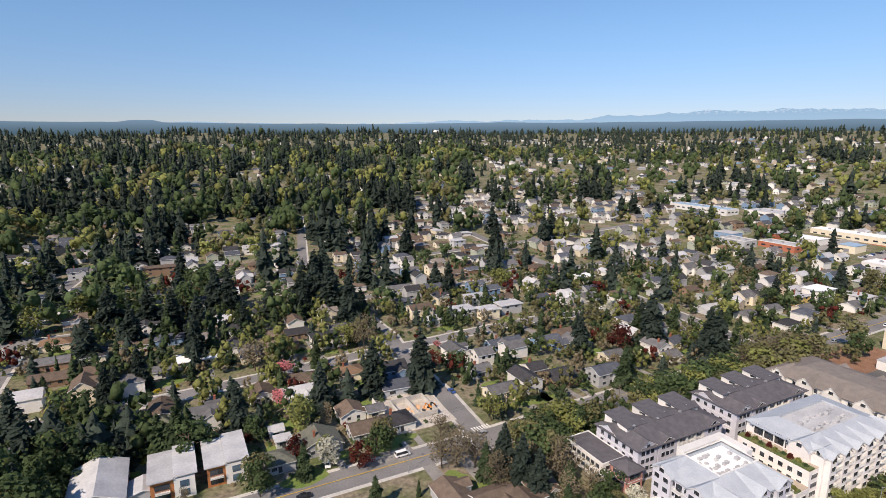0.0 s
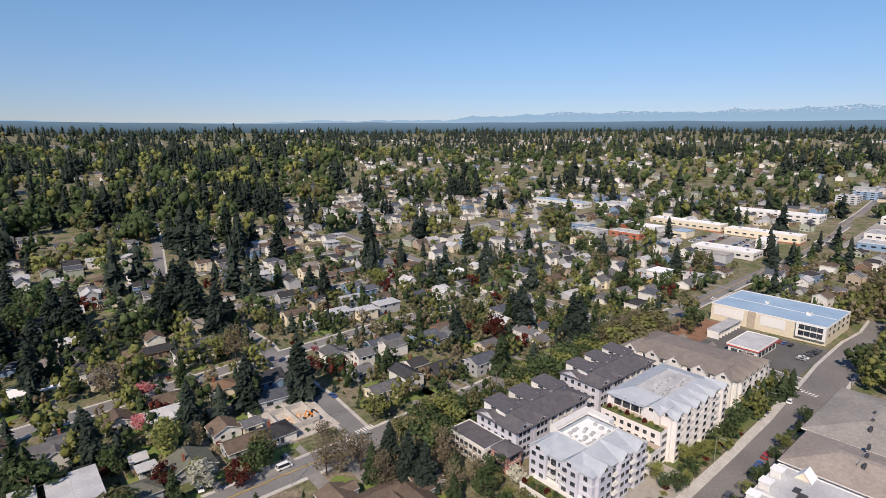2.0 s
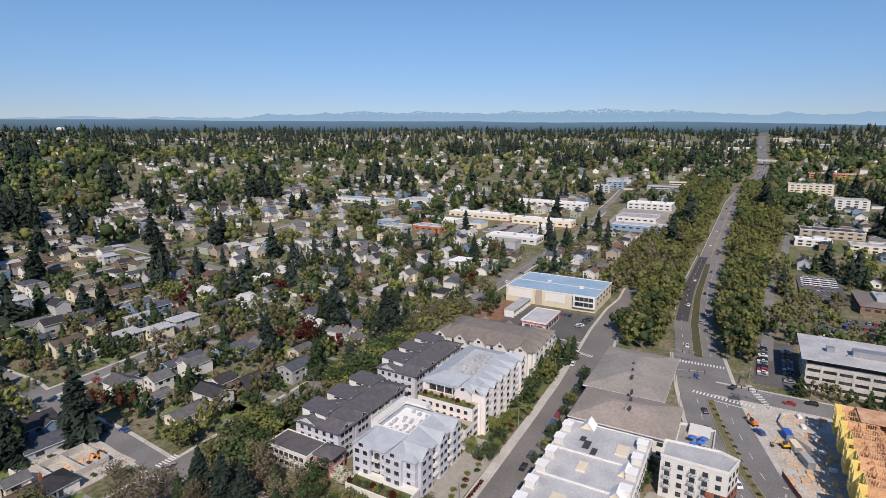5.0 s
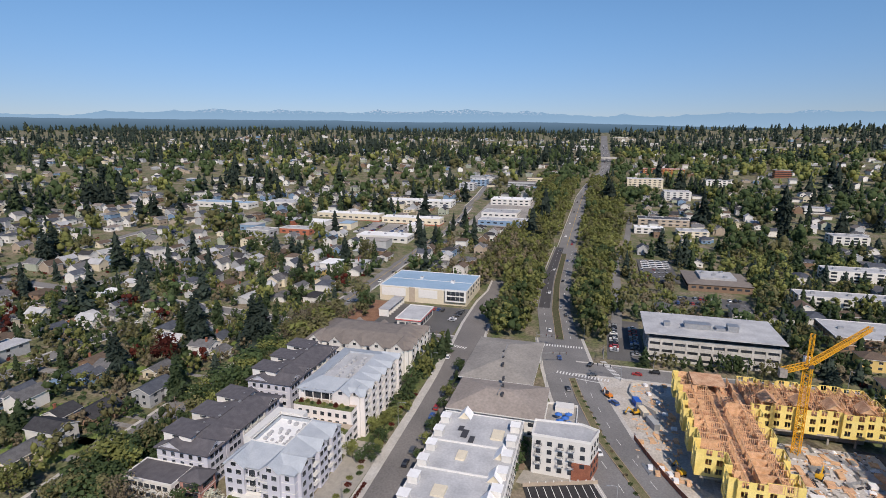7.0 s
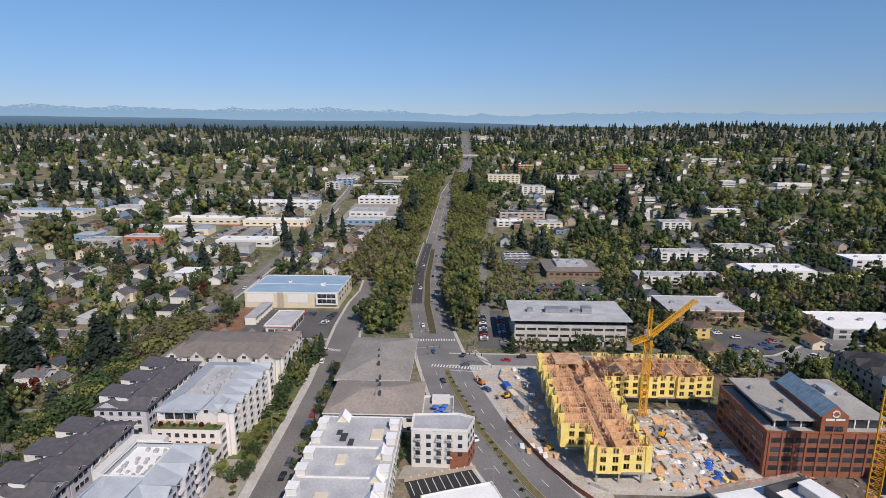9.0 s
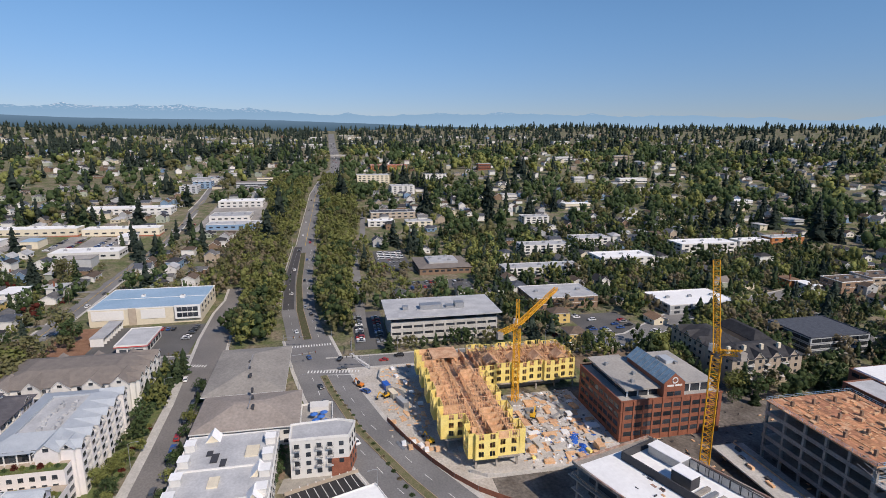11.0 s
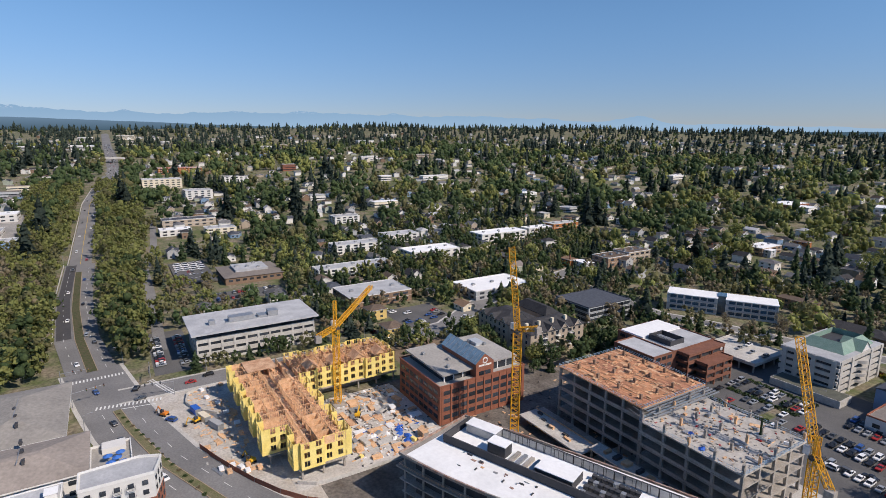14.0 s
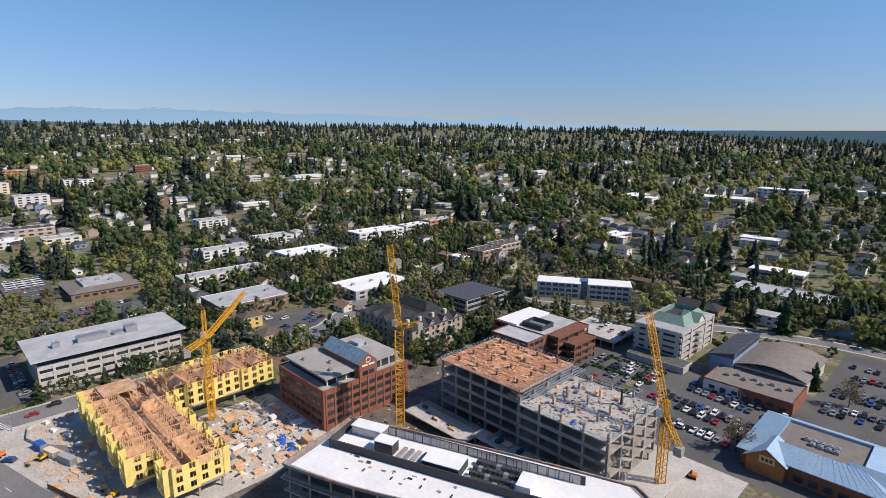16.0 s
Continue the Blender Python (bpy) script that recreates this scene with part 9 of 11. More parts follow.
# Woods either side of the avenue.
plant(["tall_birch", "tall_alder", "tall_birch", "maple", "birch"], 288, 420, 37, 62, 5.2, 14, 21, 1.0, (1.0, 1.4))
plant(["tall_birch", "tall_alder", "tall_alder", "birch", "budding"], 380, 520, 40, 86, 6.2, 13, 20, 1.0, (1.0, 1.4))
plant(["tall_birch", "birch", "tall_alder", "tall_birch"], 520, 980, 38, 84, 7.6, 12, 19)
plant(["tall_birch", "tall_alder", "tall_birch", "maple", "birch"], 292, 500, -14, 10.5, 5.2, 14, 21, 1.0, (1.0, 1.4))
plant(["tall_birch", "birch", "tall_alder", "tall_birch"], 500, 980, -26, 13, 7.4, 13, 20)
plant(["alder", "budding", "birch"], 372, 500, -64, -22, 9.0, 7, 13, 0.75)
plant(["budding", "alder", "budding", "birch"], 306, 372, -92, -28, 7.5, 6, 10, 0.7)
plant(["budding", "alder", "birch"], 380, 560, 84, 150, 9.5, 7, 12, 0.7)
# Dark grove in the west.
plant(["fir", "maple", "cedar", "fir"], -72, -2, 192, 240, 7.5, 13, 24, 0.85)
plant(["fir", "maple", "maple"], -72, -30, 162, 192, 8, 13, 21, 0.9)
plant(["fir", "cedar"], -130, -84, 165, 420, 14, 14, 24, 0.8)
# Gardens.
GARDEN = ["maple", "budding", "birch", "budding", "cedar", "fir", "maple", "alder", "alder", "column", "maple", "budding", "plum"]
plant(["fir", "maple", "cedar", "birch", "maple", "birch"], -120, 98, 166, 345, 8.0, 10, 19, 0.50)
plant(["fir", "maple", "cedar", "birch", "alder", "maple"], 310, 560, -420, -100, 8.0, 8, 16, 0.72)
plant(["maple", "birch", "alder", "cedar"], 104, 460, 166, 345, 9.0, 8, 14.5, 0.62)
plant(GARDEN, -72, 98, 166, 245, 6.8, 5, 13, 0.58)
plant(GARDEN, 104, 282, 166, 250, 6.8, 5, 12.5, 0.66)
plant(GARDEN + ["fir", "cedar", "fir"], -72, 98, 262, 345, 8.2, 6, 15, 0.6)
plant(GARDEN + ["fir"], 108, 282, 262, 345, 8.2, 6, 14, 0.72)
plant(GARDEN + ["fir", "fir", "cedar", "cedar"], -110, 282, 356, 450, 11, 6, 16, 0.62)
plant(GARDEN, 292, 440, 166, 345, 8.8, 4, 12, 0.66)
plant(["alder", "budding", "maple", "birch"], 258, 290, -300, -225, 7.4, 9, 15, 0.85)
plant(["cedar", "maple", "alder", "maple", "birch", "budding", "fir"], 262, 400, -330, -95, 8.0, 10, 17, 0.8)
plant(["maple", "cedar", "maple", "alder", "birch"], 178, 250, -214, -146, 6.2, 10, 16, 0.92)
plant(["maple", "alder", "birch"], 236, 250, -150, -104, 6.2, 8, 13, 0.85)
plant(["maple", "alder", "budding", "cedar"], 140, 255, -300, -210, 7.6, 9, 15, 0.82)
plant(["maple", "alder", "budding", "fir"], 60, 300, -430, -345, 10, 8, 16, 0.72)
plant(["fir", "fir", "cedar", "maple"], 18, 112, -396, -354, 7.0, 12, 19, 0.85)
plant(["fir", "fir", "maple", "birch"], -40, 70, -430, -348, 9.5, 12, 22, 0.8)
plant(["budding", "maple", "plum"], -25, 100, -325, -180, 22, 4, 7, 0.3)
plant(["maple", "plum", "budding"], 104, 165, -272, -196, 12, 3.5, 6, 0.35)
plant(["cedar", "maple", "alder"], 240, 250, -206, -168, 6, 7, 11, 0.8)
plant(["maple", "cedar", "birch"], 184, 196, -172, -142, 6, 7, 12, 0.8)


grow_trees()


# ---------- shrubs and hedges ----------
def bush_mesh(leaf, v):
    gen = np.random.default_rng(v + 40)
    d = gen.normal(size=(150, 3))
    d /= np.linalg.norm(d, axis=1)[:, None]
    d[:, 2] = np.abs(d[:, 2])
    p = d * gen.uniform(0.55, 1.0, (150, 1)) * np.array([1, 1, 0.9])
    return quad_mesh("shrub", leaf_quads(p, np.full(150, 0.42) * gen.uniform(0.6, 1.3, 150), gen), LEAF[leaf])


BUSH = {k: [bush_mesh(k, v) for v in range(2)] for k in ("green", "cedar", "yellow", "red", "spring", "bare")}
BUSHWORD = {"green": "rounded green garden shrub", "cedar": "dark green clipped shrub", "yellow": "yellow flowering garden shrub", "red": "dark red garden shrub", "spring": "light green garden shrub", "bare": "brown bare garden shrub"}


def shrub(kind, x, y, r, h, z=None):
    ob = new("shrub", BUSH[kind][int(rng.integers(2))])
    ob.matrix_basis = pose(x, y, (zat(x, y) if z is None else z) - 0.05, 0, 0, float(rng.uniform(0, 360))) @ Matrix.Diagonal((r, r, h, 1))
    return tagged(ob, BUSHWORD[kind], "shrub", "garden shrubs")


for i in range(170):
    x, y = float(rng.uniform(-70, 300)), float(rng.uniform(164, 330))
    if is_free(x, y):
        shrub(["green", "green", "cedar", "yellow", "red", "spring", "bare"][int(rng.integers(7))], x, y, float(rng.uniform(0.7, 1.9)), float(rng.uniform(0.8, 2.2)))
for i in range(16):
    shrub("yellow", -14 + 2.0 * i, 197 + 0.9 * math.sin(i) + 0.25 * i, 1.7, 2.4)
for i in range(26):
    shrub("red" if i % 4 == 0 else "spring" if i % 3 else "green", 128 + 3.2 * i, 70.5 + (i % 3), 1.2, 1.1)
for i in range(12):
    shrub("red", 126 + 1.5 * i, 66.6, 0.9, 0.9)
for i in range(13):
    shrub(["green", "spring", "red", "green", "bare"][i % 5], 117.0 + (i % 2) * 0.9, 80 + 1.6 * i, 1.15, 1.5 + 0.6 * (i % 3), 4.6)
for i in range(9):
    shrub(["green", "spring", "red"][i % 3], 163.6 + 0.5 * (i % 2), 82 + 2.3 * i, 0.9, 1.2 + 0.5 * (i % 3), 13.1)
    shrub(["spring", "green", "red", "yellow", "cedar"][i % 5], 157.2 + 0.6 * (i % 2), 81 + 1.9 * i, 1.1, 1.4 + 0.7 * (i % 3), 8.1)
for i in range(22):
    shrub("green" if i % 3 else "bare", 236 - 4.4 * i, 6.2 - 1.36 * i + (0.0 if i < 9 else 0.6), 1.0, 1.0)
for i in range(16):
    shrub("yellow" if i % 4 == 0 else "red" if i % 4 == 1 else "green", 78 + 1.3 * i, -286 - 0.8 * i, 1.8, 2.2)


# Low planting between the houses, too much to count.
def underbrush():
    for leaf, label, n in (("green", "low green garden planting", 1500), ("cedar", "dark green hedges and shrubs", 1000), ("bare", "brown bare garden shrubs", 900), ("spring", "light green garden planting", 500), ("red", "dark red garden shrubs", 260)):
        pl = np.stack([rng.uniform(-110, 420, n), rng.uniform(162, 470, n)], 1)
        more = np.stack([rng.uniform(60, 420, n // 2), rng.uniform(-440, -100, n // 2)], 1)
        pl = np.concatenate([pl, more])
        pl = pl[[is_free(x, y) for x, y in pl]]
        homes = np.array([(x, y) for _, x, y in SPOTS if math.hypot(x, y) < 620] + [(x, y) for x, y, _ in DRIVES])
        homes = homes[rng.integers(0, len(homes), n)]
        side = rng.uniform(0, 6.28, n)
        reach = rng.uniform(7.0, 10.5, n)
        pl = np.concatenate([pl, homes + np.stack([np.cos(side) * reach, np.sin(side) * reach * 0.85], 1)])
        gen = np.random.default_rng(9)
        d = unit(gen.normal(size=(11, 3)))
        d[:, 2] = np.abs(d[:, 2])
        q = leaf_quads(d * gen.uniform(0.6, 1.0, (11, 1)), np.full(11, 1.0), gen, 1.0, None, d)
        s = rng.uniform(0.7, 2.0, len(pl))
        v = q[None] * s[:, None, None] + np.concatenate([pl, ground_z(pl[:, 0], pl[:, 1])[:, None]], 1)[:, None]
        tagged(new("garden_planting", quad_mesh("garden_planting", v.reshape(-1, 3), LEAF[leaf])), label, "shrubs", kind="stuff")


underbrush()


# ---------- woods on the hills ----------
def clear_of_houses(pl, r0):
    """Keeps the trees off the far houses and out of the sight line just in front of them."""
    cell = np.zeros((820, 820), bool)
    for x, y in FAR:
        r = math.hypot(x, y)
        for back in range(0, 64 if r < 1600 and y < 60 else 40 if r < 1500 else 32, 8):
            i, j = int((x * (1 - back / r) + 2460) / 6), int((y * (1 - back / r) + 2460) / 6)
            cell[max(i - 1, 0):i + 2, max(j - 1, 0):j + 2] = True
    i, j = ((pl[:, 0] + 2460) / 6).astype(int), ((pl[:, 1] + 2460) / 6).astype(int)
    ok = (i > 0) & (i < 820) & (j > 0) & (j < 820)
    return pl[~(ok & cell[np.clip(i, 0, 819), np.clip(j, 0, 819)])]


def patches(pl, size, seed):
    """A smooth random field over the plan, 0 to 1."""
    g = np.random.default_rng(seed).uniform(0, 1, (64, 64))
    u, v = (pl[:, 0] / size) % 63, (pl[:, 1] / size) % 63
    i, j = u.astype(int), v.astype(int)
    a, b = u - i, v - j
    a, b = a * a * (3 - 2 * a), b * b * (3 - 2 * b)
    return (g[i, j] * (1 - a) + g[i + 1, j] * a) * (1 - b) + (g[i, j + 1] * (1 - a) + g[i + 1, j + 1] * a) * b


WOODWORDS = {"fir": "dark fir woods covering the hills", "cedar": "green cedars among the hillside houses", "green": "green broadleaf trees among the houses", "spring": "yellow-green trees in spring leaf on the slopes", "olive": "olive budding trees on the slopes"}


def woods():
    FAR.extend(HALLS)
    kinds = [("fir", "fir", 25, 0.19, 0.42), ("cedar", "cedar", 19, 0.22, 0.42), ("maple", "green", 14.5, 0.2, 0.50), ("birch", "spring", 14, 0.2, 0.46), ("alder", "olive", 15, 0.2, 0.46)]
    for count, r0, r1, lumps, leaves, big in ((1900, 330, 540, 5, 84, 1.7), (3800, 530, 900, 4, 52, 1.9), (8200, 880, 1700, 3, 22, 2.5), (6400, 1650, 2780, 2, 9, 3.3)):
        pl = clear_of_roads(scatter(count, r0, r1, -16, 178))
        pl = clear_of_houses(pl, r0)
        az, r = np.degrees(np.arctan2(pl[:, 0], pl[:, 1])), np.hypot(pl[:, 0], pl[:, 1])
        homes = ((az > 28) & (az < 84) & (r < 1350)) | ((az < 29) & (r < np.where(az < 20, 520, 640)))
        thick = patches(pl, 90, 3)
        pl = pl[rng.uniform(0, 1, len(pl)) < np.where(homes, np.where(r < 750, np.where(az < 29, 0.30, 0.32), 0.46) + 0.4 * (thick > 0.58), np.where(az > 86, np.where(r < 760, 0.66, 0.95), np.where(az < 27, 0.50 + 0.38 * (thick > 0.36), 0.5 + 0.5 * (thick > 0.36))))]
        far = np.hypot(pl[:, 0], pl[:, 1])
        west = np.degrees(np.arctan2(pl[:, 0], pl[:, 1])) < 32
        dark = patches(pl, 70, 11) + 0.42 * np.clip((far - 1350) / 800, 0, 1) + 0.15 * rng.normal(size=len(pl)) - 0.07 + np.where((np.degrees(np.arctan2(pl[:, 0], pl[:, 1])) < 26) & (far > 480), 0.07, np.where((far < 1900) & (pl[:, 1] < 50), np.where(far < 760, -0.15, -0.12), np.where(far < 1400, -0.05, 0)))
        light = patches(pl, 64, 23) + 0.13 * rng.normal(size=len(pl)) + np.where(pl[:, 1] < 50, 0.105, 0.04)
        thin = (dark <= 0.52) & west & (rng.uniform(0, 1, len(pl)) < 0.35)
        pl, dark, light = pl[~thin], dark[~thin], light[~thin]
        pick = np.where(dark > 0.62, 0, np.where(dark > 0.52, 1, np.where(light > 0.70, 3, np.where(light > 0.60, 4, 2))))
        spread = 1.2 if r0 > 1600 else 1.12 if r0 > 800 else 1.05
        for q, (kind, leaf, high, slim, width) in enumerate(kinds):
            sel = pl[pick == q]
            hh = high * np.clip(rng.normal(0.95, 0.25, len(sel)), 0.45, 1.6) * (1.0 if r0 > 1600 else 1.2 if r0 > 520 else 1) * np.where(np.degrees(np.arctan2(sel[:, 0], sel[:, 1])) < 30, 1.2 if q < 2 else 1.4, 1.0)
            bulk_trees("woods", WOODWORDS[leaf], kind, leaf, sel, hh, lumps, leaves, slim * spread, width * spread, big)


woods()


# ---------- cars ----------
CARPAINT = {
    "white": mat("white_car_paint", (0.78, 0.78, 0.78), 0.3, 0, 1, 0.03, spec=0.5), "silver": mat("silver_car_paint", (0.42, 0.43, 0.44), 0.3, 0.4, 1, 0.03, spec=0.5),
    "black": mat("black_car_paint", (0.02, 0.02, 0.023), 0.25, 0, 1, 0.05, spec=0.5), "grey": mat("grey_car_paint", (0.12, 0.125, 0.13), 0.3, 0.3, 1, 0.04, spec=0.5),
    "blue": mat("blue_car_paint", (0.04, 0.10, 0.30), 0.3, 0.1, 1, 0.04, spec=0.5), "red": mat("red_car_paint", (0.36, 0.03, 0.025), 0.3, 0, 1, 0.04, spec=0.5),
    "yellow": mat("machine_yellow", (0.75, 0.42, 0.03), 0.5, 0, 1, 0.08), "orange": mat("machine_orange", (0.70, 0.22, 0.03), 0.5, 0, 1, 0.08),
}
TYRE = mat("tyre_rubber", (0.025, 0.025, 0.025), 0.9, 0, 3, 0.2)


def car_body(kind):
    """Side profile drawn out across the width, with a narrower cabin."""
    long, wide, hood, roof = {"car": (4.6, 1.8, 0.85, 1.45), "suv": (4.7, 1.9, 1.0, 1.72), "van": (5.4, 2.0, 1.1, 2.1)}[kind]
    a = long / 2
    prof = {"car": [(-a, 0.35), (a, 0.35), (a, 0.7), (a * 0.95, 0.8), (a * 0.42, hood), (-a * 0.62, hood), (-a * 0.97, hood - 0.05), (-a, 0.7)],
            "suv": [(-a, 0.4), (a, 0.4), (a, 0.85), (a * 0.93, 0.98), (a * 0.5, hood), (-a * 0.8, hood), (-a * 0.98, hood), (-a, 0.8)],
            "van": [(-a, 0.4), (a, 0.4), (a, 0.9), (a * 0.95, 1.05), (a * 0.75, hood), (-a * 0.8, hood), (-a * 0.99, hood), (-a, 0.8)]}[kind]
    s = Shape()
    n = len(prof)
    s.add([(x, -wide / 2, z) for x, z in prof] + [(x, wide / 2, z) for x, z in prof], [tuple(range(n)), tuple(range(2 * n - 1, n - 1, -1))] + [((i + 1) % n, i, n + i, n + (i + 1) % n) for i in range(n)])
    f, b = {"car": (0.42, -0.62), "suv": (0.5, -0.9), "van": (0.75, -0.96)}[kind]
    f2, b2 = {"car": (0.12, -0.38), "suv": (0.22, -0.78), "van": (0.5, -0.92)}[kind]
    w2 = wide / 2 - 0.06
    w3 = w2 - 0.16
    g = Shape().add([(b * a, -w2, hood), (f * a, -w2, hood), (f * a, w2, hood), (b * a, w2, hood), (b2 * a, -w3, roof - 0.06), (f2 * a, -w3, roof - 0.06), (f2 * a, w3, roof - 0.06), (b2 * a, w3, roof - 0.06)],
                    [(0, 1, 5, 4), (1, 2, 6, 5), (2, 3, 7, 6), (3, 0, 4, 7), (4, 5, 6, 7)])
    k = len(s.v)
    s.add([(b2 * a, -w3, roof - 0.06), (f2 * a, -w3, roof - 0.06), (f2 * a, w3, roof - 0.06), (b2 * a, w3, roof - 0.06), (b2 * a, -w3, roof), (f2 * a, -w3, roof), (f2 * a, w3, roof), (b2 * a, w3, roof)], [(4, 5, 6, 7), (0, 1, 5, 4), (1, 2, 6, 5), (2, 3, 7, 6), (3, 0, 4, 7)])
    for p, q in (((b * a, -w2, hood), (b2 * a, -w3, roof)), ((b * a, w2, hood), (b2 * a, w3, roof)), ((f * a, -w2, hood), (f2 * a, -w3, roof)), ((f * a, w2, hood), (f2 * a, w3, roof))):
        s.bar(p, q, 0.08)
    wheel = Shape().tube((0, -0.11, 0), (0, 0.11, 0), 0.34, 0.34, 10)
    return s, g, wheel.mesh("wheel", TYRE), a, wide


CARS, FAR_CARS = {}, []


def car(x, y, turn, paint="silver", kind="car", z=None, wheels=True):
    key = (kind, paint)
    if key not in CARS:
        s, g, w, a, wide = car_body(kind)
        CARS[key] = (s.mesh("body", CARPAINT[paint]), g.mesh("cabin_glass", GLASS), w, a, wide)
    b, g, w, a, wide = CARS[key]
    if not wheels and math.hypot(x, y) > 272:
        FAR_CARS.append((kind, paint, x, y, turn, z))
        return
    zz = (zat(x, y) + 0.14) if z is None else z
    ob = new("car" if kind != "van" else "van", b)
    ob.matrix_basis = pose(x, y, zz, 0, 0, turn)
    tagged(ob, f"{paint} {'parked car' if kind == 'car' else 'parked sport utility car' if kind == 'suv' else 'passenger van'} with dark windows", "car" if kind != "van" else "van", "cars")
    part("cabin_glass", g, None, ob)
    if wheels:
        for p in (-0.62, 0.62):
            for q in (-1, 1):
                part("wheel", w, None, ob, m=pose(p * a, q * (wide / 2 - 0.1), 0.34))


PAINTS = ["white", "white", "white", "silver", "silver", "silver", "black", "black", "black", "grey", "grey", "grey", "blue", "red"]


def any_car(x, y, turn, z=None, wheels=True):
    car(x, y, turn + float(rng.uniform(-2, 2)), PAINTS[int(rng.integers(len(PAINTS)))], "suv" if rng.uniform() < 0.4 else "car", z, wheels)


def car_row(x, y, turn, step, count, chance=0.8, wheels=True, z=None):
    """Cars side by side; step is a vector from one stall to the next."""
    for i in range(count):
        if rng.uniform() < chance:
            any_car(x + step[0] * i, y + step[1] * i, turn, z, wheels)


# Market car park, its lower rows and the gym's lot.
for k, (x, y, n) in enumerate(((88, -200, 12), (90, -213, 15), (90, -219, 15), (84, -232, 14), (82, -238, 14), (74, -252, 5))):
    car_row(x, y, 90, (-3.0, 0.4), n, 0.85, k < 1)
car_row(72, -196, 0, (-3.2, -1.5), 4, 0.6)
for y in (-250, -256, -270, -276, -290, -296, -310):
    car_row(36, y, 90, (-3.0, 0), 18, 0.72, False)
for y in (-205, -212, -219, -228, -235):
    car_row(126, y, 90, (-3.0, 0), 11, 0.66, False)
for y in (-208.5, -223.5, -239):
    for i in range(9):
        shrub("green" if i % 3 else "cedar", 97 + 3.3 * i, y, 1.7, 1.3)
for y in (-255, -262, -270):
    car_row(146, y, 90, (-3.2, 0), 6, 0.55, False, 4.1)
# Office, school and fuel lots.
for y in (-12.5, -23):
    car_row(276, y, 90, (2.9, 0), 17, 0.8, False)
for x in (430, 440, 452, 462):
    car_row(x, -38, 0, (0.2, -3.0), 7, 0.75, False)
for x in (378, 390):
    car_row(x, -55, 0, (0.1, -3.1), 14, 0.7, False)
for i in range(16):
    car(470 + 6.5 * (i % 4), -58 + 5.6 * (i // 4), 90, "white", "van", None, False)
for y in (-143, -150, -160, -167):
    car_row(297, y, 90, (-3.1, 0), 10, 0.32, False)
car_row(322, 78, 90, (-3.0, 0.3), 9, 0.6)
car_row(318, 90, 0, (0.4, 3.0), 4, 0.7)
# Streets.
for i, x in enumerate((156, 164, 183, 189, 196, 208, 215, 223, 231, 237, 243)):
    car(x, 57.6 + (x - 156) * 0.02, 2, ("black", "grey", "black", "blue", "red", "black", "grey", "black", "black", "silver", "black")[i], "suv" if i % 3 == 1 else "car")
for x, y, t, p, k in ((247, 67.5, 8, "white", "suv"), (228, 8, 18, "black", "car"), (262, 14, 12, "blue", "car"), (257, -1, -20, "black", "suv"), (246, -2, 100, "grey", "car"), (300, 22, 190, "white", "car"), (330, 15, 8, "black", "car"),
                      (252, -22, 88, "red", "car"), (256, -30, 92, "black", "suv"), (251, -42, 90, "grey", "car"), (255, -52, 90, "black", "car"), (251, -66, 92, "white", "suv"), (181, -5, 20, "white", "car"), (213, 6, 200, "grey", "car"),
                      (66, 160.6, 0, "white", "van"), (41, 167, 80, "white", "car"), (104, 196, 95, "blue", "car"), (98, 160, 20, "silver", "car"), (30, 153.5, 0, "black", "car"), (178, 161.5, 2, "white", "car"), (163, 256.5, 3, "black", "car"),
                      (44, 252.6, 3, "grey", "car"), (50, 253.2, 3, "silver", "suv"), (60, 254, 3, "black", "car"), (246, 256, -12, "white", "car"), (287, 300, 90, "black", "car"), (282, 232, 88, "white", "suv"), (275, -118, 60, "white", "suv"),
                      (256, -112, 88, "white", "car"), (253, -120, 90, "white", "suv"), (257, -131, 92, "silver", "car"), (253, -138, 88, "blue", "car"), (262, -176, 40, "white", "van"), (90, -326, -25, "white", "car"), (150, -300, 14, "grey", "car")):
    car(x, y, t, p, k)
for i, x in enumerate(np.arange(345, 1180, 33)):
    yc = float(np.interp(x, [290, 340, 426, 530, 620, 715, 818, 970, 1165], [16, 23, 27, 26, 25, 23, 21, 10, -10]))
    any_car(float(x), yc + (4.2 if i % 2 else -4.4), 178 if i % 2 else -2, None, False)
for i, x in enumerate(np.arange(880, 1900, 14)):
    yc = float(np.interp(x, [818, 970, 1165, 1400, 1680, 2400], [21, 10, -10, -16, -12, -14]))
    any_car(float(x), yc + (2.4, -2.6, 5.6, -5.8)[i % 4], 176 if i % 2 == 0 else -4, None, False)
for x in (300, 318, 340, 372, 400, 430, 470):
    any_car(float(x), 154.4, 0, None, False)


for y in (202, 211, 232, 246):
    car_row(528, y, 90, (3.4, 0), 14, 0.7, False)
for x in (612, 640):
    car_row(x, 148, 0, (0.3, 3.2), 8, 0.6, False)


def far_cars():
    """The parked and moving cars furthest off, joined by colour."""
    by, glass = {}, Shape()
    for kind, paint, x, y, turn, z in FAR_CARS:
        s, g, w, a, wide = car_body(kind)
        m = pose(x, y, zat(x, y) + 0.14 if z is None else z, 0, 0, turn)
        by.setdefault(paint, Shape()).add([m @ Vector(v) for v in s.v], s.f)
        glass.add([m @ Vector(v) for v in g.v], g.f)
    for paint, s in by.items():
        tagged(new("distant_cars", s.mesh("distant_cars", CARPAINT[paint])), f"{paint} cars far off in car parks and streets", "cars", kind="stuff")
    tagged(new("distant_car_glass", glass.mesh("distant_car_glass", GLASS)), "dark windows of cars far off", "cars", kind="stuff")


far_cars()


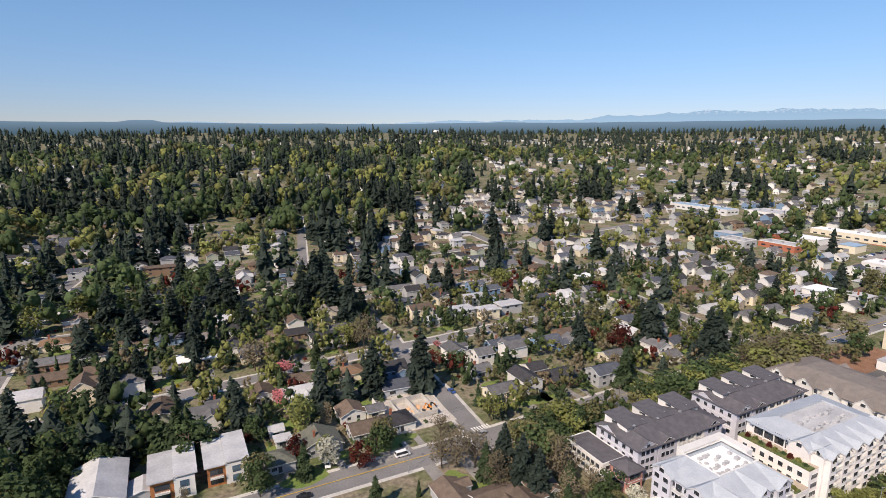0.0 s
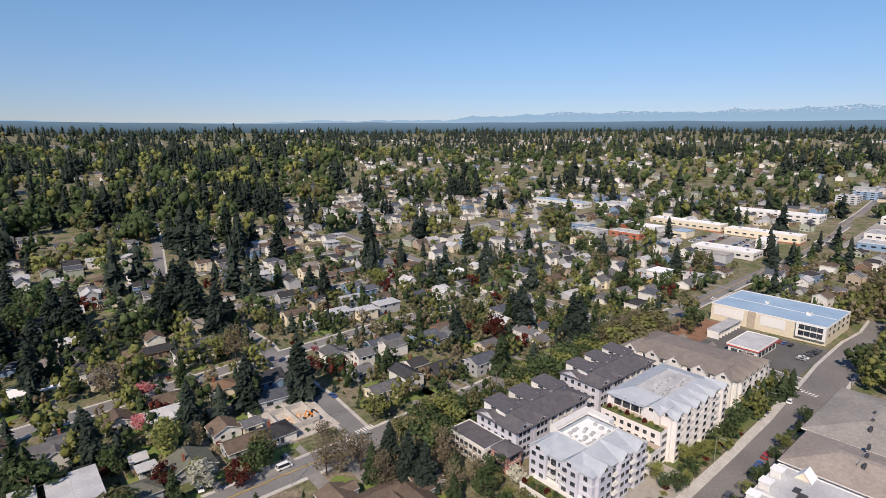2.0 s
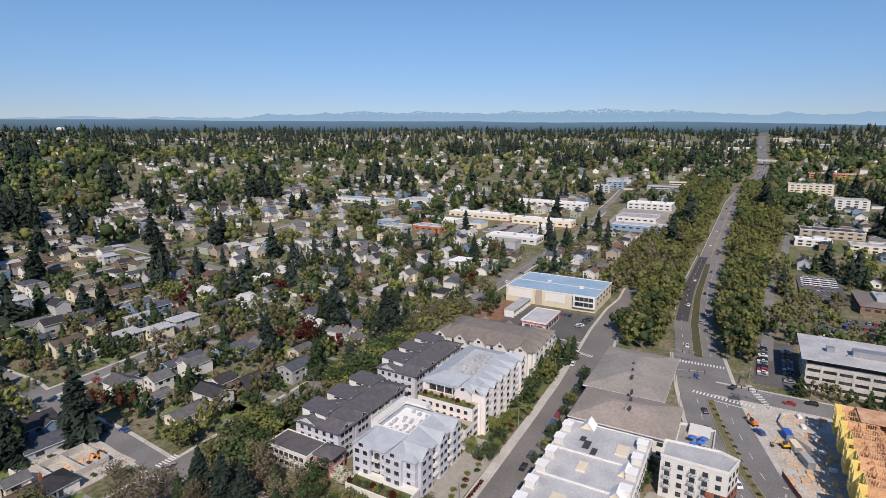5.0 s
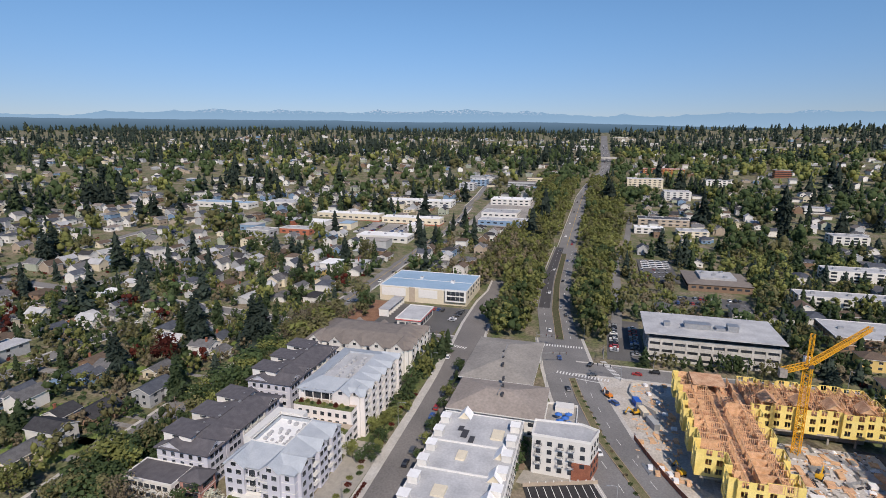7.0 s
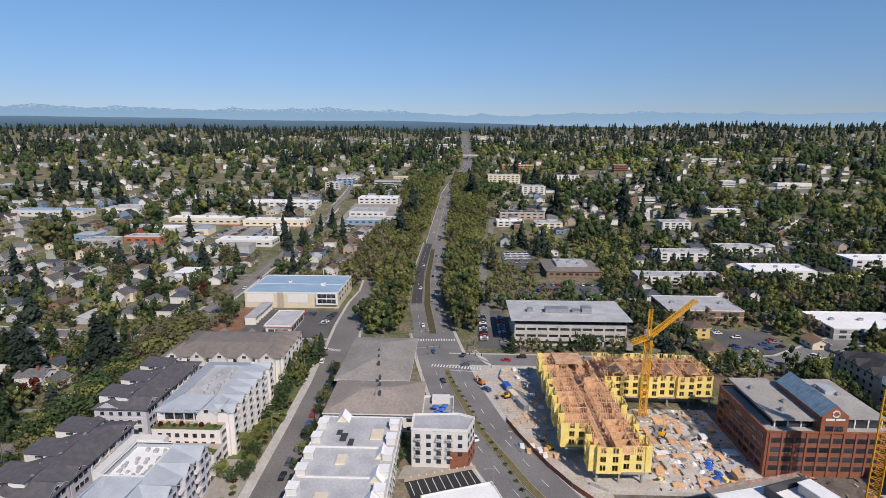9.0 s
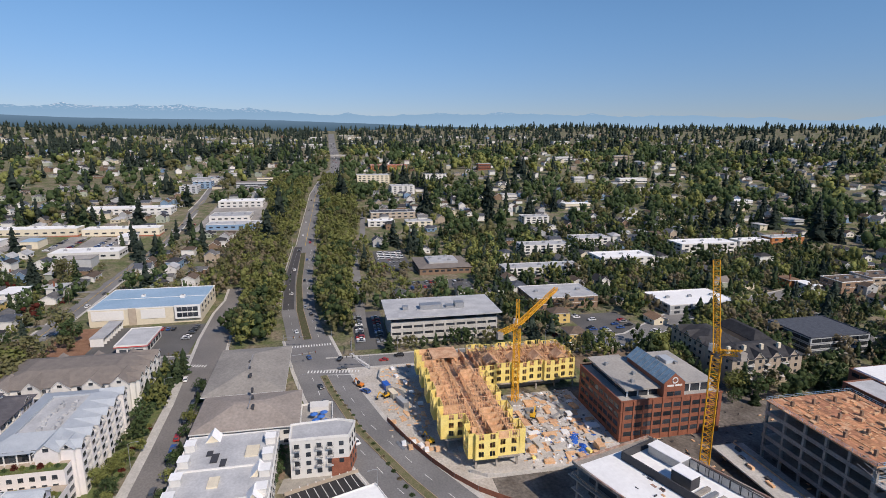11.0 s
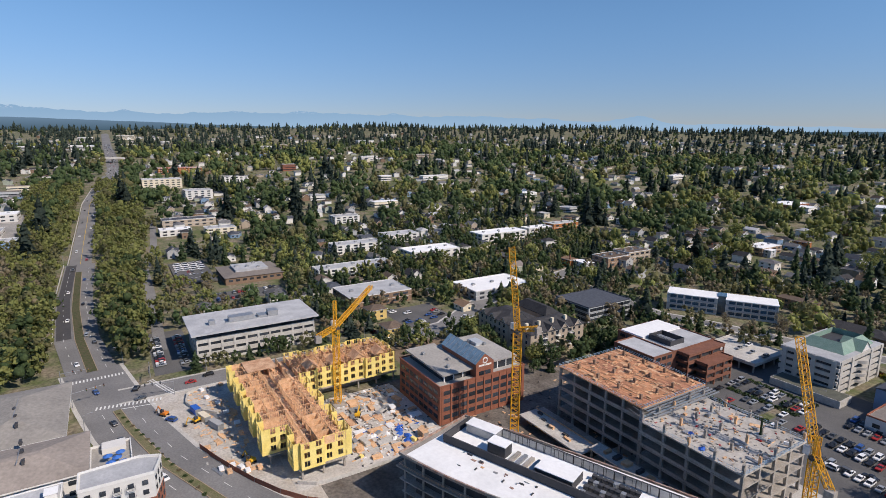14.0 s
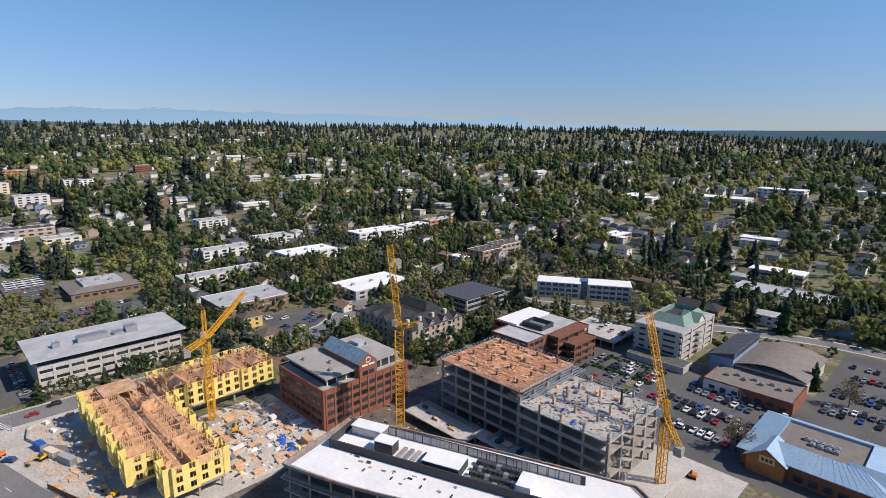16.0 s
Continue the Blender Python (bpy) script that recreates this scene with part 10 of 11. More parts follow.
# ---------- road markings ----------
def crosswalk(x0, y0, x1, y1, bars, size=(0.6, 2.8)):
    ob = thing("crosswalk", (x0 + x1) / 2, (y0 + y1) / 2, zat(x0, y0) + 0.215, 0, "white ladder crosswalk bars across the road", "crosswalk")
    ob["kind"] = "structure"
    turn = math.degrees(math.atan2(y1 - y0, x1 - x0))
    me = Shape().box(-size[0] / 2, size[0] / 2, -size[1] / 2, size[1] / 2, 0, 0.012).mesh("bar", PAINT_W)
    for i in range(bars):
        f = (i + 0.5) / bars - 0.5
        part("bar", me, None, ob, m=pose((x1 - x0) * f, (y1 - y0) * f, 0, 0, 0, turn))


crosswalk(278, 25, 279, 3.0, 16)
crosswalk(245.6, 14.5, 242, -9.8, 17)
crosswalk(264.5, -6.5, 245, -14.5, 14)
crosswalk(264, 72, 261.5, 61.5, 8)
crosswalk(104, 164.5, 96, 164.2, 7)
crosswalk(91.5, 151.8, 91.5, 162.2, 8)
crosswalk(282.5, 163, 280.5, 152, 9)
crosswalk(66, -341, 62, -332, 8)


def line_mark(name, pts, offset, width, material, label, dash=0.0):
    s = Shape()
    line = lane_line(pts, 4.0)
    for k in range(len(line) - 1):
        if dash and k % 3:
            continue
        (x0, y0), (x1, y1) = line[k], line[k + 1]
        d = math.hypot(x1 - x0, y1 - y0)
        nx, ny = -(y1 - y0) / d, (x1 - x0) / d
        v = []
        for x, y in ((x0, y0), (x1, y1)):
            for o in (offset + width / 2, offset - width / 2):
                v.append((x + nx * o, y + ny * o, zat(x, y) + 0.235))
        s.add(v, [(0, 1, 3, 2)])
    structure(name, s, material, label)


s = Shape()
strip(s, [(343, 23.3), (380, 25.2), (426, 27), (480, 26.6), (528, 26)], 9.4, 2.4, 0.232, False)
structure("road_resurfaced", s, mat("new_asphalt", (0.062, 0.06, 0.062), 0.85, 0, 0.3, 0.12, 0, 0.2, (0.075, 0.073, 0.074)), "dark resurfaced stretch of the avenue")
s = Shape()
strip(s, [(122, 66.2), (190, 67.4), (225, 68.6), (258, 71)], 1.5, -1.5, 0.2)
structure("pavement_plaza_walk", s, CONCRETE, "broad pale concrete pavement beside the condominiums")
line_mark("trim_centre_line", [(-60, 157), (20, 157), (86, 157)], 0, 0.3, PAINT_Y, "yellow centre line on the street")
line_mark("trim_centre_line_east", [(110, 157.4), (170, 160), (270, 158.3)], 0, 0.14, PAINT_Y, "yellow centre line on the street")
line_mark("trim_centre_line_arterial", [(300, 158.3), (450, 160), (560, 160), (800, 170)], 0, 0.3, PAINT_Y, "yellow centre line on the street")
line_mark("trim_lane_line", [(290, 16), (340, 23), (426, 27), (520, 26)], 6.2, 0.18, PAINT_W, "dashed white lane line on the avenue", 1.0)
line_mark("trim_lane_line_south", [(290, 16), (340, 23), (426, 27), (520, 26)], -6.2, 0.18, PAINT_W, "dashed white lane line on the avenue", 1.0)
line_mark("trim_edge_line", CENTRAL[10:15], 0, 0.3, PAINT_Y, "yellow centre line on the climbing avenue")
s = Shape()
for (x0, y0), (x1, y1) in zip(CENTRAL[8:14], CENTRAL[9:15]):
    o = 11.2 if x1 < 531 else 8.6
    s.bar((x0, y0 + (11.2 if x0 < 530 else 8.6), zat(x0, y0) + 0.5), (x1, y1 + o, zat(x1, y1) + 0.5), 0.5, 1.1)
structure("trim_barrier", s, CONCRETE, "pale concrete barrier along the avenue")
line_mark("trim_lane_line_west", [(60, -57), (100, -46), (130, -34), (155, -21), (190, -6), (222, 3), (240, 6.6)], -5.6, 0.18, PAINT_W, "dashed white lane line on the avenue", 1.0)
line_mark("trim_lane_line_near", [(60, -57), (100, -46), (130, -34), (155, -21), (190, -6), (222, 3), (240, 6.6)], 5.4, 0.18, PAINT_W, "dashed white lane line on the avenue", 1.0)
line_mark("trim_stop_line", [(240.4, 5.5), (238.6, -7)], 0, 0.5, PAINT_W, "white stop line before the junction")
for nm, half, soil, pts in (("pavement_median_west", 1.3, DRYGRASS, [(100, -46), (130, -34), (155, -21), (190, -6), (222, 3), (240, 6.8)]), ("pavement_median_east", 2.0, DARKSOIL, [(288, 15.6), (340, 22), (400, 25.5), (426, 26), (504, 26.5)])):
    s = Shape()
    strip(s, pts, half, -half, 0.36)
    structure(nm, s, soil, "planted median strip with grass and kerbs")
    s = Shape()
    strip(s, pts, half + 0.25, half, 0.40)
    strip(s, pts, -half, -half - 0.25, 0.40)
    structure(nm.replace("pavement", "trim"), s, mat("kerb_" + nm[-4:], (0.38, 0.29, 0.20), 0.9, 0, 0.5, 0.15), "tan kerb round the median")


# ---------- street furniture ----------
def utility_pole(x, y, h=11, turn=0):
    ob = thing("utility_pole", x, y, zat(x, y), turn, "weathered wooden utility pole with cross-arms", "utility pole", "utility poles")
    part("pole", Shape().tube((0, 0, -0.5), (0, 0, h), 0.17, 0.11, 8), WOODPOLE, ob)
    for z in (h - 0.6, h - 1.7):
        part("cross_arm", Shape().bar((0, -1.2, z), (0, 1.2, z), 0.12), WOODPOLE, ob)
    part("transformer", Shape().tube((0.35, 0, h - 3.4), (0.35, 0, h - 2.4), 0.24, 0.24, 8), METAL, ob)


def wire(p, q, sag, name="cable"):
    s = Shape()
    pts = [(p[0] + (q[0] - p[0]) * i / 8, p[1] + (q[1] - p[1]) * i / 8, p[2] + (q[2] - p[2]) * i / 8 - sag * 4 * (i / 8) * (1 - i / 8)) for i in range(9)]
    for a, b in zip(pts, pts[1:]):
        s.bar(a, b, 0.035)
    return tagged(new(name, s.mesh(name, DARKTRIM)), "thin black overhead cable between utility poles", "cable", "overhead cables")


POLES = [(20, 164), (63, 164.8), (112, 165.6), (158, 151.5), (205, 167.5), (255, 166)]
for k, (x, y) in enumerate(POLES):
    utility_pole(x, y)
    if k:
        for o in (-1.05, 0.4, 1.05):
            wire((POLES[k - 1][0], POLES[k - 1][1] + o, 10.6), (x, y + o, 10.6), 0.7)
for x, y in ((60, 262), (112, 248), (112, 308), (160, 264), (215, 252), (281, 262), (292, 330), (-84, 300), (-84, 360), (330, 152), (380, 168), (440, 152), (500, 168), (300, 40), (268, 52), (256, 76)):
    utility_pole(x, y, 10.5)


def lamp_post(x, y, turn, h=9.0):
    ob = thing("street_lamp", x, y, zat(x, y), turn, "grey metal street lamp with a long curved arm", "street lamp", "street lamps")
    part("pole", Shape().tube((0, 0, -0.3), (0, 0, h), 0.12, 0.07, 8), STEEL, ob)
    part("arm", Shape().tube((0, 0, h), (1.4, 0, h + 0.5), 0.06, 0.05, 6).tube((1.4, 0, h + 0.5), (2.6, 0, h + 0.55), 0.05, 0.05, 6), STEEL, ob)
    part("lamp_head", Shape().box(2.5, 3.3, -0.15, 0.15, h + 0.45, h + 0.6), METAL, ob)


for x, y, t in ((64, 150.5, 90), (150, -10, 110), (184, 6, -70), (222, 17, -80), (290, 3, 95), (330, 36, -85), (380, 14, 95), (430, 40, -90), (480, 12, 90), (540, 38, -90), (600, 8, 90), (262, -70, 180), (262, -110, 180), (262, -30, 180), (290, 148, 90), (95, -235, 180), (60, -225, 0), (130, 68, -90), (180, 69, -90), (230, 71, -90), (245, -140, 0)):
    lamp_post(x, y, t)


def signal(x, y, turn, arm=11.0):
    ob = thing("traffic_signal", x, y, zat(x, y), turn, "grey traffic signal mast with black signal heads", "traffic signal", "traffic signals")
    part("pole", Shape().tube((0, 0, -0.3), (0, 0, 7.4), 0.18, 0.12, 8), STEEL, ob)
    part("mast_arm", Shape().tube((0, 0, 6.0), (arm, 0, 6.5), 0.13, 0.07, 8), STEEL, ob)
    for f in (0.45, 0.72, 0.97):
        hd = part("signal_head", Shape().box(arm * f - 0.2, arm * f + 0.2, -0.25, 0.15, 5.6, 6.9), DARKTRIM, ob)
        for z, m in ((6.6, CARPAINT["red"]), (6.25, CARPAINT["yellow"]), (5.9, LEAF["green"])):
            part("lens", Shape().tube((arm * f, -0.26, z), (arm * f, -0.3, z), 0.12, 0.12, 8), m, hd)


signal(243.6, -14.5, 80)
signal(252, 22, -78, 12)
signal(277, 27, -95)
signal(268, -7, 175, 9)


# ---------- building-site material ----------
TARP = mat("blue_tarpaulin", (0.03, 0.12, 0.48), 0.5, 0, 0.8, 0.2, 0.1)
WRAP = mat("white_wrap", (0.80, 0.80, 0.80), 0.5, 0, 0.8, 0.08, 0.05)


def lumber_stack(x, y, z, turn, n=5, long=5.0):
    ob = thing("lumber_stack", x, y, z, turn, "stack of new sawn lumber on the site ground", "lumber stack", "site material")
    me = Shape().box(-long / 2, long / 2, -0.29, 0.29, 0, 0.22).mesh("timber", LUMBER)
    for i in range(n):
        part("timber", me, None, ob, m=pose(rng.uniform(-0.2, 0.2), (i % 3 - 1) * 0.62, 0.23 * (i // 3), 0, 0, rng.uniform(-2, 2)))


def tarp_pile(x, y, z, material, label, r=1.6, h=0.9):
    gen = np.random.default_rng(int(abs(x * 7 + y * 13)))
    s = Shape()
    n, m = 10, 4
    s.v.append((0, 0, h * float(gen.uniform(0.8, 1.1))))
    for j in range(1, m + 1):
        for i in range(n):
            a = 2 * math.pi * i / n
            q = r * j / m * float(gen.uniform(0.75, 1.2))
            s.v.append((math.cos(a) * q, math.sin(a) * q * 0.7, max(0.0, h * (1 - (j / m) ** 2) * float(gen.uniform(0.6, 1.2))) if j < m else -0.02))
    s.f += [(0, 1 + i, 1 + (i + 1) % n) for i in range(n)]
    for j in range(m - 1):
        for i in range(n):
            a, b = 1 + j * n + i, 1 + j * n + (i + 1) % n
            s.f.append((a, a + n, b + n, b))
    ob = new("tarpaulin", s.mesh("tarpaulin", material))
    ob.matrix_basis = pose(x, y, z, 0, 0, float(gen.uniform(0, 180)))
    tagged(ob, label, "tarpaulin", "site material")


def pallet_load(x, y, z, turn, material, w=1.4, d=1.2, h=1.2):
    ob = thing("pallet_load", x, y, z, turn, "wrapped building material on a wooden pallet", "pallet", "site material")
    p = Shape()
    for i in range(4):
        p.box(-w / 2, w / 2, -d / 2 + i * d / 3.3, -d / 2 + i * d / 3.3 + 0.1, 0, 0.14)
    part("pallet", Shape().box(-w / 2, w / 2, -d / 2, d / 2, 0, 0.14), LUMBER, ob)
    part("load", Shape().box(-w / 2 + 0.05, w / 2 - 0.05, -d / 2 + 0.05, d / 2 - 0.05, 0.14, 0.14 + h), material, ob)


def pipe_bundle(x, y, z, turn, material, n=7, long=6.0):
    ob = thing("pipe_bundle", x, y, z, turn, "bundle of long steel pipes lying on the ground", "pipes", "site material")
    me = Shape().tube((-long / 2, 0, 0), (long / 2, 0, 0), 0.2, 0.2, 6).mesh("pipe", material)
    for i in range(min(n, 3)):
        part("pipe", me, None, ob, m=pose(rng.uniform(-0.4, 0.4), (i % 3) * 0.42, 0.2 + 0.36 * (i // 3)))


def container(x, y, z, turn, material, label, w=6.0, d=2.4, h=2.5):
    ob = thing("site_container", x, y, z, turn, label, "container", "site containers")
    part("shell", Shape().box(-w / 2, w / 2, -d / 2, d / 2, 0, h), material, ob)
    rib = Shape().box(-0.06, 0.06, -0.05, 0, 0.1, h - 0.1).mesh("rib", material)
    for i in range(9):
        part("rib", rib, None, ob, m=pose(-w / 2 + 0.4 + (w - 0.8) * i / 8, -d / 2, 0))
    part("door", Shape().box(-w / 2 - 0.05, -w / 2, -d / 2 + 0.1, d / 2 - 0.1, 0.1, h - 0.1), METAL, ob)


def digger(x, y, z, turn, paint):
    ob = thing("excavator", x, y, z, turn, f"small {paint} excavator with a folded arm on the site", "excavator", "site machines")
    for q in (-0.9, 0.9):
        part("track", Shape().prism([(-1.5, q - 0.25), (1.5, q - 0.25), (1.5, q + 0.25), (-1.5, q + 0.25)], 0, 0.7), TYRE, ob)
    part("body", Shape().box(-1.5, 1.0, -1.0, 1.0, 0.75, 1.6), CARPAINT[paint], ob)
    part("cab", Shape().box(-0.2, 1.0, 0.1, 1.0, 1.6, 2.7), GLASS, ob)
    part("arm", Shape().bar((1.0, -0.3, 1.4), (3.0, -0.3, 3.2), 0.35).bar((3.0, -0.3, 3.2), (4.2, -0.3, 1.0), 0.28), CARPAINT[paint], ob)
    part("bucket", Shape().prism([(3.9, -0.8), (4.7, -0.8), (4.7, 0.2), (3.9, 0.2)], 0.3, 1.0), DARKTRIM, ob)


for i in range(48):
    x, y = float(rng.uniform(155, 205)), float(rng.uniform(-97, -62))
    if math.hypot(x - 199, y + 71) < 4 or (x < 150 and y < -62 - (140 - x) * 0.1 - 0):
        if x < 142:
            continue
    k, t = int(rng.integers(9)), float(rng.choice([0, 0, 90, 20, -60]))
    if k < 3:
        lumber_stack(x, y, 0.09, t, 3, float(rng.uniform(3, 6)))
    elif k == 3 and i % 3:
        pallet_load(x, y, 0.09, t, STEEL, 2.4, 1.6, 0.7)
    elif k == 3:
        tarp_pile(x, y, 0.09, TARP, "crumpled blue tarpaulin over building material", float(rng.uniform(1.0, 2.2)))
    elif k == 4:
        tarp_pile(x, y, 0.09, WRAP, "white sheeting over building material", float(rng.uniform(1.0, 1.9)))
    elif k < 7:
        pallet_load(x, y, 0.09, t, [WRAP, LUMBER, PLYDECK, YELLOWB, STEEL][int(rng.integers(5))], float(rng.uniform(1.2, 3)), float(rng.uniform(1.2, 2.4)), float(rng.uniform(0.4, 1.5)))
    else:
        pipe_bundle(x, y, 0.09, t, STEEL if k == 7 else DARKTRIM, int(rng.integers(4, 9)), float(rng.uniform(4, 8)))
for i in range(6):
    tarp_pile(158 + 2.6 * i, -82 - 1.2 * (i % 3), 0.1, TARP, "crumpled blue tarpaulin over building material", 2.0)
for i in range(34):
    x, y = float(rng.uniform(170, 246)), float(rng.uniform(-33, -14)) if i % 2 else float(rng.uniform(-33, -24))
    if y > -15 + (x - 190) * 0.3 or y > -20 + (x - 175) * 0.25:
        y -= 6
    if k % 2 and y > -22:
        continue
    k, t = int(rng.integers(4)), float(rng.choice([0, 20, 90]))
    (pallet_load(x, y, 0.1, t, [WRAP, LUMBER, STEEL][k % 3], 2.2, 1.6, 0.9) if k < 2 else lumber_stack(x, y, 0.1, t, 3, 4.0) if k == 2 else pipe_bundle(x, y, 0.1, t, STEEL))
container(206, -25, 0.1, 20, WALLS["grey"], "grey site office container", 7)
container(214, -22, 0.1, 18, WALLS["cream"], "cream site container beside the fence")
container(222, -20, 0.1, 15, TARP, "blue site container beside the road", 5)
container(160, -89, 0.1, 0, LUMBER, "plywood site hut beside the brick office", 4.5)
digger(226, -9, 0.1, 40, "orange")
digger(214, -19, 0.1, 120, "yellow")
digger(176, -31, 0.1, 30, "yellow")
digger(186, -74, 0.1, -30, "yellow")
digger(56, -168, 0.1, 10, "orange")
car(220, -11, 40, "blue", "suv")
fence = thing("site_fence", 0, 0, 0, 0, "dark red mesh fence along the construction site", "fence")
FP = [(194, -17.5), (184, -21), (174, -25), (164, -29.5), (154, -35), (146, -41), (138, -50), (130, -58)]
for (x0, y0), (x1, y1) in zip(FP, FP[1:]):
    part("panel", Shape().bar((x0, y0, 1.0), (x1, y1, 1.0), 0.06, 1.8), WALLS["brick"], fence)
    part("post", Shape().tube((x0, y0, 0), (x0, y0, 2.1), 0.06, 0.06, 6), STEEL, fence)
wallb = thing("retaining_wall", 0, 0, 0, 0, "pale concrete retaining wall at the edge of the site", "retaining wall")
for (x0, y0), (x1, y1) in zip([(244, -24), (240, -19), (232, -17.5), (224, -20)], [(240, -19), (232, -17.5), (224, -20), (216, -27)]):
    part("wall_panel", Shape().bar((x0, y0, 0.5), (x1, y1, 0.5), 0.4, 1.6), CONCRETE, wallb)
edge = thing("retaining_wall", 0, 0, 0, 0, "curved concrete edge wall above the trench", "retaining wall")
EDGE = [(156, -41), (152.5, -46), (151.7, -52), (151.7, -64), (151.7, -80), (151.7, -97)]
for (x0, y0), (x1, y1) in zip(EDGE, EDGE[1:]):
    part("wall_panel", Shape().bar((x0, y0, 0.55), (x1, y1, 0.55), 0.45, 1.3), CONCRETE, edge)
# Material on the decks under construction.
for i in range(34):
    x, y = float(rng.uniform(71, 101)), float(rng.uniform(-167, -138))
    k, t = int(rng.integers(5)), float(rng.choice([0, 90, 30]))
    if k < 2:
        pallet_load(x, y, 20.0, t, [LUMBER, STEEL, RAWCONC, STEEL, WRAP][int(rng.integers(5))], float(rng.uniform(0.8, 2)), float(rng.uniform(0.6, 1.4)), float(rng.uniform(0.3, 1.1)))
    elif k == 2 and i % 2:
        lumber_stack(x, y, 20.0, t, 3, 3.0)
    elif k == 3:
        pipe_bundle(x, y, 20.0, t, STEEL, 5, 4.0)
    else:
        tarp_pile(x, y, 20.0, TARP if i % 3 == 0 else RAWCONC, "sheeting over material on the concrete deck", 1.2, 0.7)
for i in range(60):
    x, y = float(rng.uniform(62, 205)), float(rng.uniform(-180, -92))
    if not is_free(x, y) or (x < 150 and y > -132) or 66 < x < 147 and -177 < y < -134:
        continue
    k, t = int(rng.integers(4)), float(rng.choice([0, 90, 30]))
    (lumber_stack(x, y, 0.1, t, 4, 4) if k == 0 else pallet_load(x, y, 0.1, t, [LUMBER, STEEL, WRAP][i % 3], 2, 1.4, 0.9) if k < 3 else pipe_bundle(x, y, 0.1, t, STEEL))


def debris(name, label, count, area, z, material, size=(0.3, 2.2)):
    """Small loose pieces strewn about, too many to count."""
    s = Shape()
    x0, x1, y0, y1 = area
    for i in range(count):
        x, y, a = rng.uniform(x0, x1), rng.uniform(y0, y1), rng.choice([0, 1.571]) + rng.normal(0, 0.22)
        w, d, h = rng.uniform(*size), rng.uniform(0.15, 0.7), rng.uniform(0.08, 0.45)
        m = pose(float(x), float(y), z, 0, 0, math.degrees(a))
        b = Shape().box(-w / 2, w / 2, -d / 2, d / 2, 0, h)
        s.add([m @ Vector(v) for v in b.v], b.f)
    tagged(new(name, s.mesh(name, material)), label, "site debris", kind="stuff")


YARD = (154, 206, -97, -61)
debris("timber_offcuts", "loose timber offcuts strewn over the site", 130, YARD, 0.1, LUMBER, (0.3, 1.7))
debris("steel_scraps", "loose dark steel parts strewn over the site", 90, YARD, 0.1, DARKTRIM)
debris("white_scraps", "loose white sheets and boxes on the site", 90, YARD, 0.1, WRAP, (0.2, 1.2))
debris("grey_scraps", "loose grey blocks and panels on the site", 110, YARD, 0.1, RAWCONC, (0.3, 2.4))
debris("blue_scraps", "loose blue sheets on the site", 16, (156, 180, -92, -70), 0.1, TARP)
debris("timber_offcuts", "loose timber offcuts beside the avenue", 90, (180, 244, -33, -18), 0.1, LUMBER)
debris("white_scraps", "loose pale blocks beside the avenue", 90, (180, 244, -33, -18), 0.1, CONCRETE)
debris("timber_offcuts", "loose formwork on the concrete deck", 50, (70, 102, -168, -137), 20.0, LUMBER, (0.3, 1.6))
debris("steel_scraps", "loose steel on the concrete deck", 160, (70, 102, -168, -137), 20.0, RAWCONC, (0.3, 1.6))
debris("red_scraps", "loose red props on the concrete deck", 22, (70, 102, -168, -137), 20.0, CARPAINT["red"], (0.3, 1.2))
debris("timber_offcuts", "loose formwork on the plywood deck", 120, (107, 144, -174, -142), 21.5, LUMBER, (0.3, 2.0))
debris("steel_scraps", "dark scraps on the plywood deck", 70, (107, 144, -174, -142), 21.5, WALLS["brown"], (0.3, 2.0))
debris("timber_offcuts", "loose formwork on the low ground of the site", 220, (62, 205, -182, -95), 0.08, LUMBER)
debris("steel_scraps", "dark scraps on the low ground of the site", 220, (62, 205, -182, -95), 0.08, DARKTRIM)
debris("timber_offcuts", "loose boards on the unfinished top storey", 260, (158, 230, -57, -43), 10.46, LUMBER)
debris("timber_offcuts", "loose boards on the unfinished top storey", 160, (210, 230, -101, -58), 10.46, PLYDECK)


# Formwork tables and stacked panels laid out over the yard.
for k in range(30):
    x, y = 157 + 8.2 * (k % 6) + float(rng.uniform(-2, 2)), -95 + 6.6 * (k // 6) + float(rng.uniform(-1.5, 1.5))
    if math.hypot(x - 199, y + 71) > 5:
        pallet_load(x, y, 0.1, float(rng.choice([0, 90])) + float(rng.normal(0, 6)), [LUMBER, CONCRETE, WRAP, PLYDECK, STEEL, LUMBER][k % 6 if k % 4 else 0], float(rng.uniform(3.0, 6.0)), float(rng.uniform(1.6, 3.2)), float(rng.uniform(0.15, 0.9)))


# House being built beside the side street.
site = thing("house_foundation", 82, 190, 0, 0, "concrete foundation walls of a house being built on bare earth", "building site")
box_on(site, "earth", -12, 13, -16, 14, -0.6, 0.14, DIRT)
for x0, x1, y0, y1 in ((-7, 8, -9, -8.6), (-7, -6.6, -8.6, 6), (7.6, 8, -8.6, 6), (-7, 8, 6, 6.4), (0, 0.4, -8.6, 6)):
    box_on(site, "foundation_wall", x0, x1, y0, y1, 0.14, 2.6, CONCRETE)
box_on(site, "retaining_wall", -12.4, -12, -16, 12, -0.6, 2.2, WALLS["white"])
for i in range(5):
    lumber_stack(78 + 2.4 * i, 188 + 2 * (i % 2), 0.15, 20 * i, 3, 3.6)
digger(90, 187, 0.15, 200, "orange")


